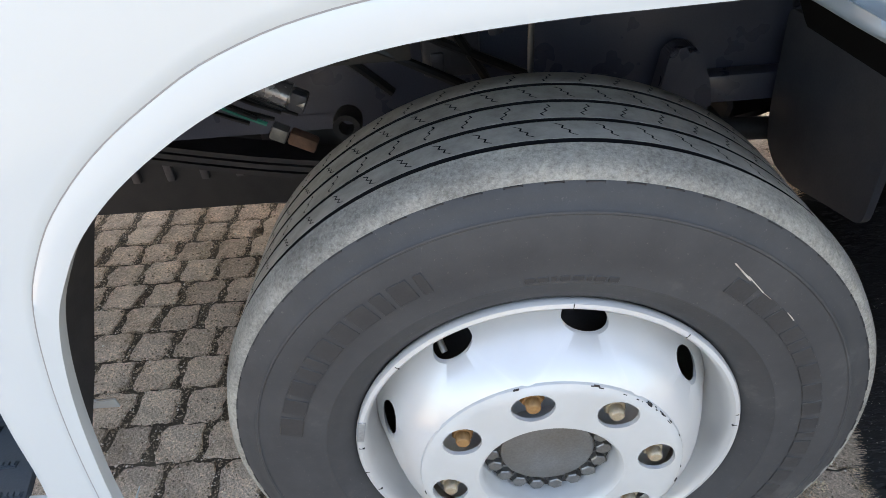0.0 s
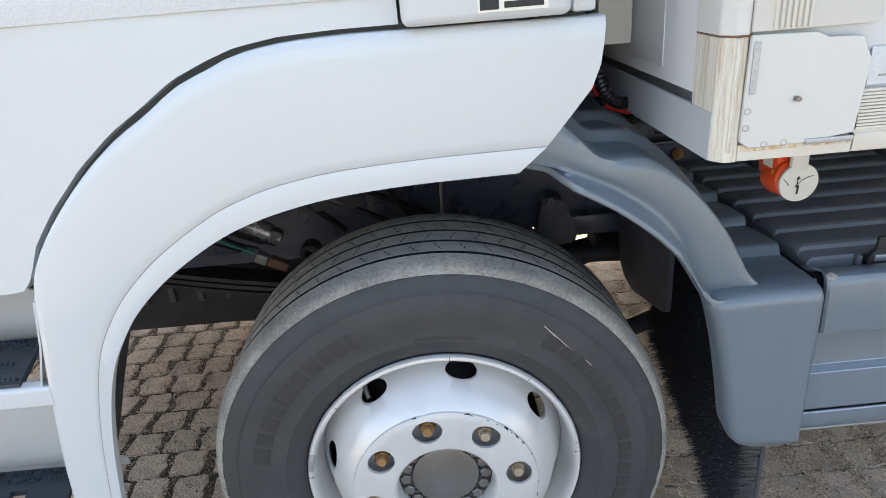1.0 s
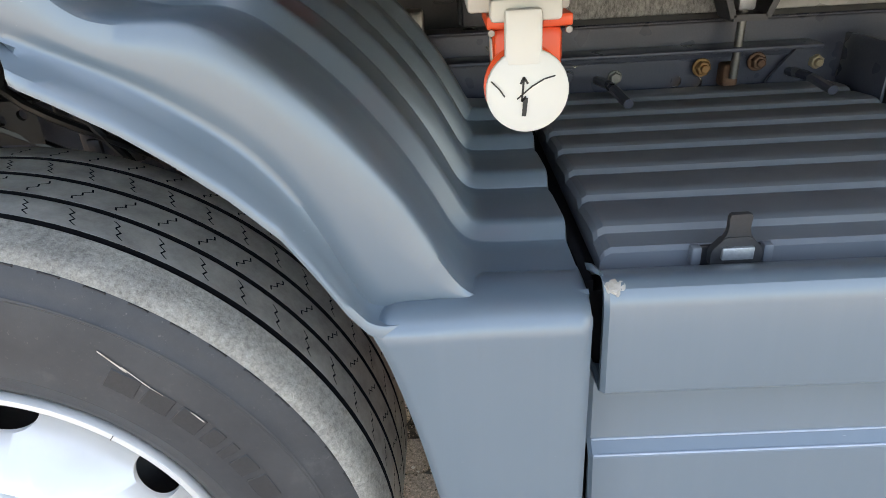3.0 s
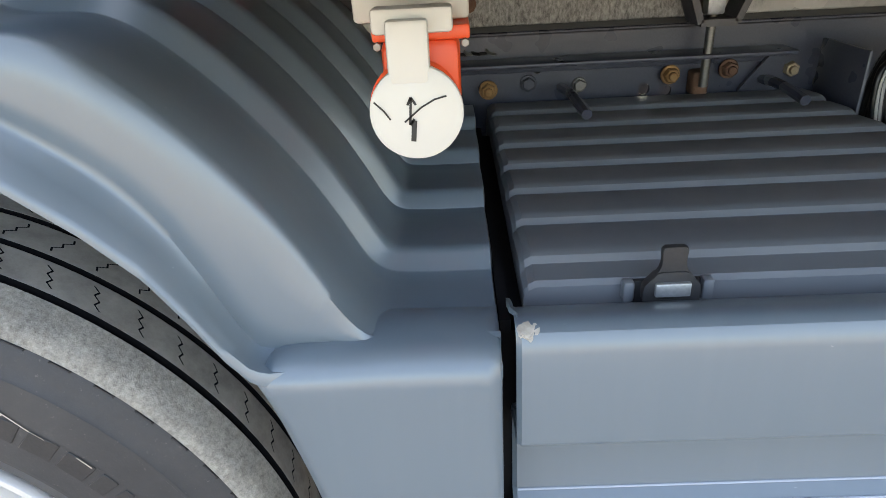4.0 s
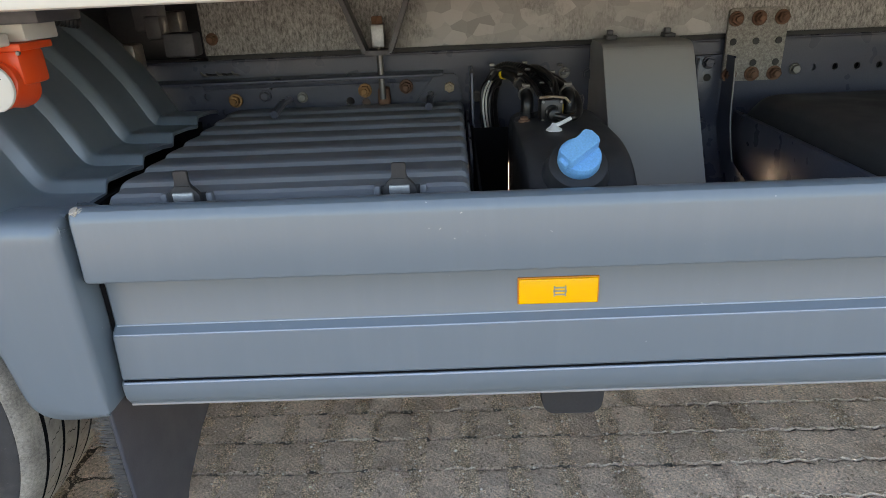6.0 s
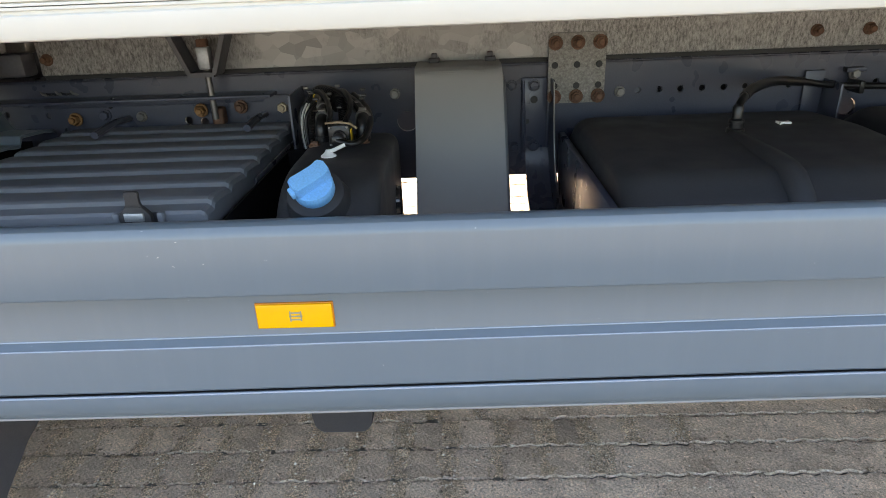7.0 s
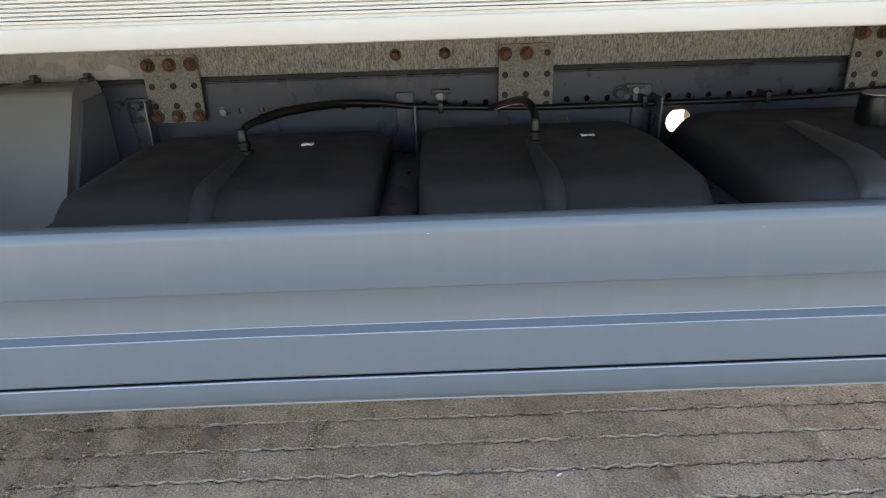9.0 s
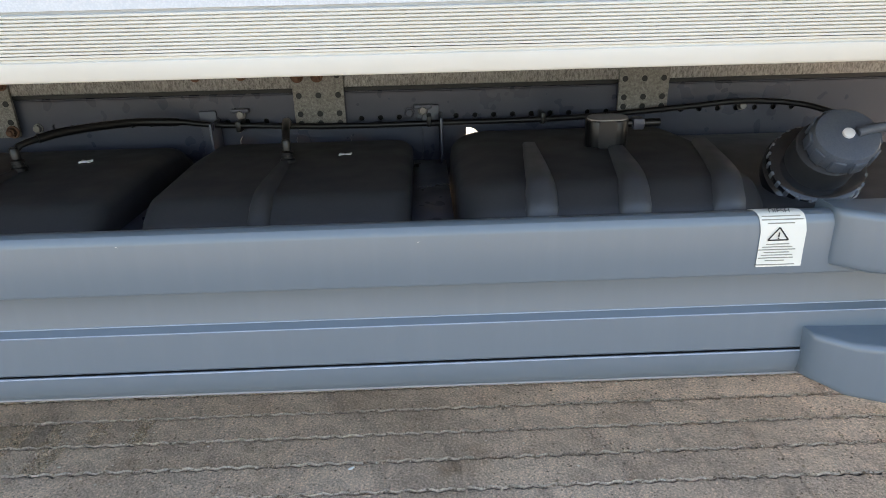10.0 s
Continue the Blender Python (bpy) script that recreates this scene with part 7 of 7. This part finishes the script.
def pavement():
    rnd = random.Random(21)
    kinds_long = [paver_mesh(0.1040, 0.0497, 0.0036, s, 0.0012, 0.0) for s in range(6)]
    kinds_square = [paver_mesh(0.0495, 0.0512, 0.0024, 40 + s, 0.0075) for s in range(10)]
    base = tagged(part("pavement", new_box(-3.0, 6.5, -3.0, 4.5, -0.05, -0.0130), DAMP, None, flat=True), "worn concrete block pavement with gritty joints", "pavement", kind="structure")
    shared = []
    for kinds in (kinds_long, kinds_square):
        meshes = []
        for verts, faces in kinds:
            me = bpy.data.meshes.new("paver")
            me.from_pydata(verts, [], faces)
            me.materials.append(PAVER)
            me.update()
            meshes.append(me)
        shared.append(meshes)
    all_v, all_f, own = [], [], 0
    part("joint_bed", new_box(-2.7, 0.42, -1.5, 4.0, -0.0129, -0.0062), DAMP, base, "dark damp soil in the wide joints", flat=True)
    fill_v, fill_f, joints = [], [], []
    thin_v, thin_f = [], []
    for r in range(-16, 34):
        y = 0.3575 + ROW * r + ROW / 2
        edge = CHANGE + 0.25 * math.sin(r * 1.7) + rnd.uniform(-0.1, 0.1)
        spots = []
        x = -2.6 + (0.05 if r % 2 else 0.0) + rnd.uniform(-0.02, 0.02)
        while x < edge:
            w = SQUARE * rnd.uniform(0.93, 1.07)
            spots.append((x + w / 2, 1))
            joints.append((x + w, y, 0.016))
            x += w
        start = math.ceil((x + 0.004) / WAVE) * WAVE
        joints.append(((x + start) / 2, y, max((start - x) / 2, 0.014)))
        x = start
        while x < 6.0:
            loose = x > 3.0 and rnd.random() < 0.05
            spots.append((x + LONG / 2, 1 if loose else 0))
            joints.append((x + LONG, y, 0.0034))
            if loose:
                spots[-1] = (x + LONG / 4, 1)
                spots.append((x + LONG * 0.75, 1))
                joints.append((x + LONG / 2, y, 0.012))
            x += LONG
        for cx, kind in spots:
            turn = rnd.uniform(-0.06, 0.06) if kind else rnd.uniform(-0.0015, 0.0015)
            m = Matrix.Translation((cx + rnd.uniform(-0.003, 0.003) * kind, y + rnd.uniform(-0.002, 0.002) * kind, rnd.uniform(-0.003, 0.0015) * (1 if kind else 0.35))) @ Matrix.Rotation(turn + (math.pi if rnd.random() < 0.5 else 0), 4, "Z") @ Matrix.Rotation(rnd.uniform(-0.007, 0.007) * (1 if kind else 0.3), 4, "X") @ Matrix.Rotation(rnd.uniform(-0.007, 0.007) * (1 if kind else 0.2), 4, "Y")
            if kind:
                m = m @ Matrix.Diagonal((rnd.uniform(0.92, 1.08), rnd.uniform(0.97, 1.01), 1, 1))
            which = rnd.randrange(10 if kind else 6)
            if own < 300 and 0.14 < y < 1.0 and -0.95 < cx < 3.6 and (kind == 0 or cx > 0.42 or cx < -0.45):
                ob = place("paver", shared[1 if kind else 0][which], base)
                ob.matrix_local = m
                own += 1
            else:
                verts, faces = (kinds_square if kind else kinds_long)[which]
                off = len(all_v)
                all_v += [tuple(m @ Vector(v)) for v in verts]
                all_f += [tuple(i + off for i in f) for f in faces]
    for jx, jy, half in joints:
        if jx < 0.42:
            continue
        fv, ff = (fill_v, fill_f) if half > 0.013 else (thin_v, thin_f)
        off = len(fv)
        for i in range(5):
            for j in range(9):
                fv.append((jx + half * 1.7 * (i / 2 - 1) + rnd.uniform(-0.002, 0.002), jy + 0.050 * (j / 4 - 1), rnd.uniform(-0.0038, 0.0014) if half > 0.013 else rnd.uniform(-0.0004, 0.0012)))
        for i in range(4):
            for j in range(8):
                a = off + i * 9 + j
                ff.append((a, a + 1, a + 10, a + 9))
    for name, v, f, mat, label in (("pavers", all_v, all_f, PAVER_FAR, "rows of worn grey concrete pavers"), ("joint_fill", fill_v, fill_f, SOIL, "gritty sand in the joints"), ("packed_fill", thin_v, thin_f, PAVER_FAR, "hard packed fill in the tight joints")):
        me = bpy.data.meshes.new(name)
        me.from_pydata(v, [], f)
        me.materials.append(mat)
        me.update()
        tagged(place(name, me, base, label), kind="stuff")
    # pale sand pressed up along the row joints, broken here and there
    sv, sf = [], []
    for r in range(-6, 12):
        y = 0.3575 + ROW * r
        breaks = [(rnd.uniform(-2, 4.5), rnd.uniform(0.01, 0.06)) for _ in range(14)]
        last = None
        for i in range(1500):
            x = -1.8 + 0.0042 * i
            patchy = x < CHANGE - 0.05 and noise.noise((x * 7.0, y * 23.0, 3.1)) > -0.05
            if x < 0.35 or patchy or any(abs(x - b) < w for b, w in breaks):
                last = None
                continue
            mid = y + 0.0034 + 0.0036 * math.sin(x * 2 * math.pi / WAVE) + rnd.uniform(-0.0006, 0.0006)
            w = (0.0027 if x > CHANGE - 0.3 else 0.0022) * rnd.uniform(0.6, 1.25)
            w *= 0.45 + 0.9 * abs(noise.noise((x * 9.0, y * 31.0, 0.5))) + 0.35 * rnd.random()
            h = rnd.uniform(0.0006, 0.0026)
            off = len(sv)
            sv += [(x, mid - w, -0.004), (x, mid - w * 0.3, h), (x, mid + w * 0.5, h * 0.8), (x, mid + w, -0.006)]
            if last is not None:
                sf += [(last + k, off + k, off + k + 1, last + k + 1) for k in range(3)]
            last = off
    me = bpy.data.meshes.new("sand_ridge")
    me.from_pydata(sv, [], sf)
    me.materials.append(SAND)
    me.update()
    tagged(place("sand_ridge", me, base, "pale sand ridges along the joints"), kind="stuff")
    # loose grit: thick in the wide joints, thin elsewhere
    gv, gf = [], []
    near = [j for j in joints if -1.7 < j[0] < 4.3 and -0.3 < j[1] < 1.5]
    wide = [j for j in near if j[2] > 0.01]
    for k in range(120000):
        pick = rnd.random()
        if pick < 0.62:
            jx, jy, half = wide[rnd.randrange(len(wide))]
            x, y = jx + rnd.gauss(0, half * 1.15), jy + rnd.uniform(-0.053, 0.053)
        elif pick < 0.82:
            x = rnd.uniform(-1.7, 4.2)
            y = 0.3575 + rnd.randrange(-5, 11) * ROW + rnd.gauss(0, 0.005)
        else:
            x, y = rnd.uniform(-1.7, 4.2), rnd.uniform(-0.2, 1.5)
        s = rnd.uniform(0.0010, 0.0030) * (1.7 if rnd.random() < 0.10 else 1.0)
        z = -0.002 + s * 0.4 + rnd.uniform(0, 0.0025)
        off = len(gv)
        for d in ((1, 0, 0), (-1, 0, 0), (0, 1, 0), (0, -1, 0), (0, 0, 1), (0, 0, -1)):
            gv.append((x + d[0] * s * rnd.uniform(0.6, 1.3), y + d[1] * s * rnd.uniform(0.6, 1.3), z + d[2] * s * rnd.uniform(0.5, 1.0)))
        for f in ((0, 2, 4), (2, 1, 4), (1, 3, 4), (3, 0, 4), (2, 0, 5), (1, 2, 5), (3, 1, 5), (0, 3, 5)):
            gf.append(tuple(i + off for i in f))
    for k in range(2600):
        x, y, s = rnd.uniform(-1.2, 4.2), rnd.uniform(-0.2, 1.2), rnd.uniform(0.0022, 0.0042)
        off = len(gv)
        for d in ((1, 0, 0), (-1, 0, 0), (0, 1, 0), (0, -1, 0), (0, 0, 1), (0, 0, -1)):
            gv.append((x + d[0] * s * rnd.uniform(0.6, 1.3), y + d[1] * s * rnd.uniform(0.6, 1.3), s * 0.4 + d[2] * s * rnd.uniform(0.4, 0.9)))
        for f in ((0, 2, 4), (2, 1, 4), (1, 3, 4), (3, 0, 4), (2, 0, 5), (1, 2, 5), (3, 1, 5), (0, 3, 5)):
            gf.append(tuple(i + off for i in f))
    me = bpy.data.meshes.new("grit")
    me.from_pydata(gv, [], gf)
    me.materials.append(GRIT)
    me.update()
    tagged(place("grit", me), "loose sand and small stones in the joints", "grit", kind="stuff")
    bm = bmesh.new()
    bmesh.ops.create_icosphere(bm, subdivisions=2, radius=0.007)
    bmesh.ops.transform(bm, matrix=Matrix.Translation((2.722, 0.334, 0.003)) @ Matrix.Rotation(0.5, 4, "Z") @ Matrix.Diagonal((1.35, 0.5, 0.5, 1)), verts=bm.verts)
    tagged(part("pebble", bm, WHITEP, None), "small white pebble lying on the pavers", "pebble")


pavement()
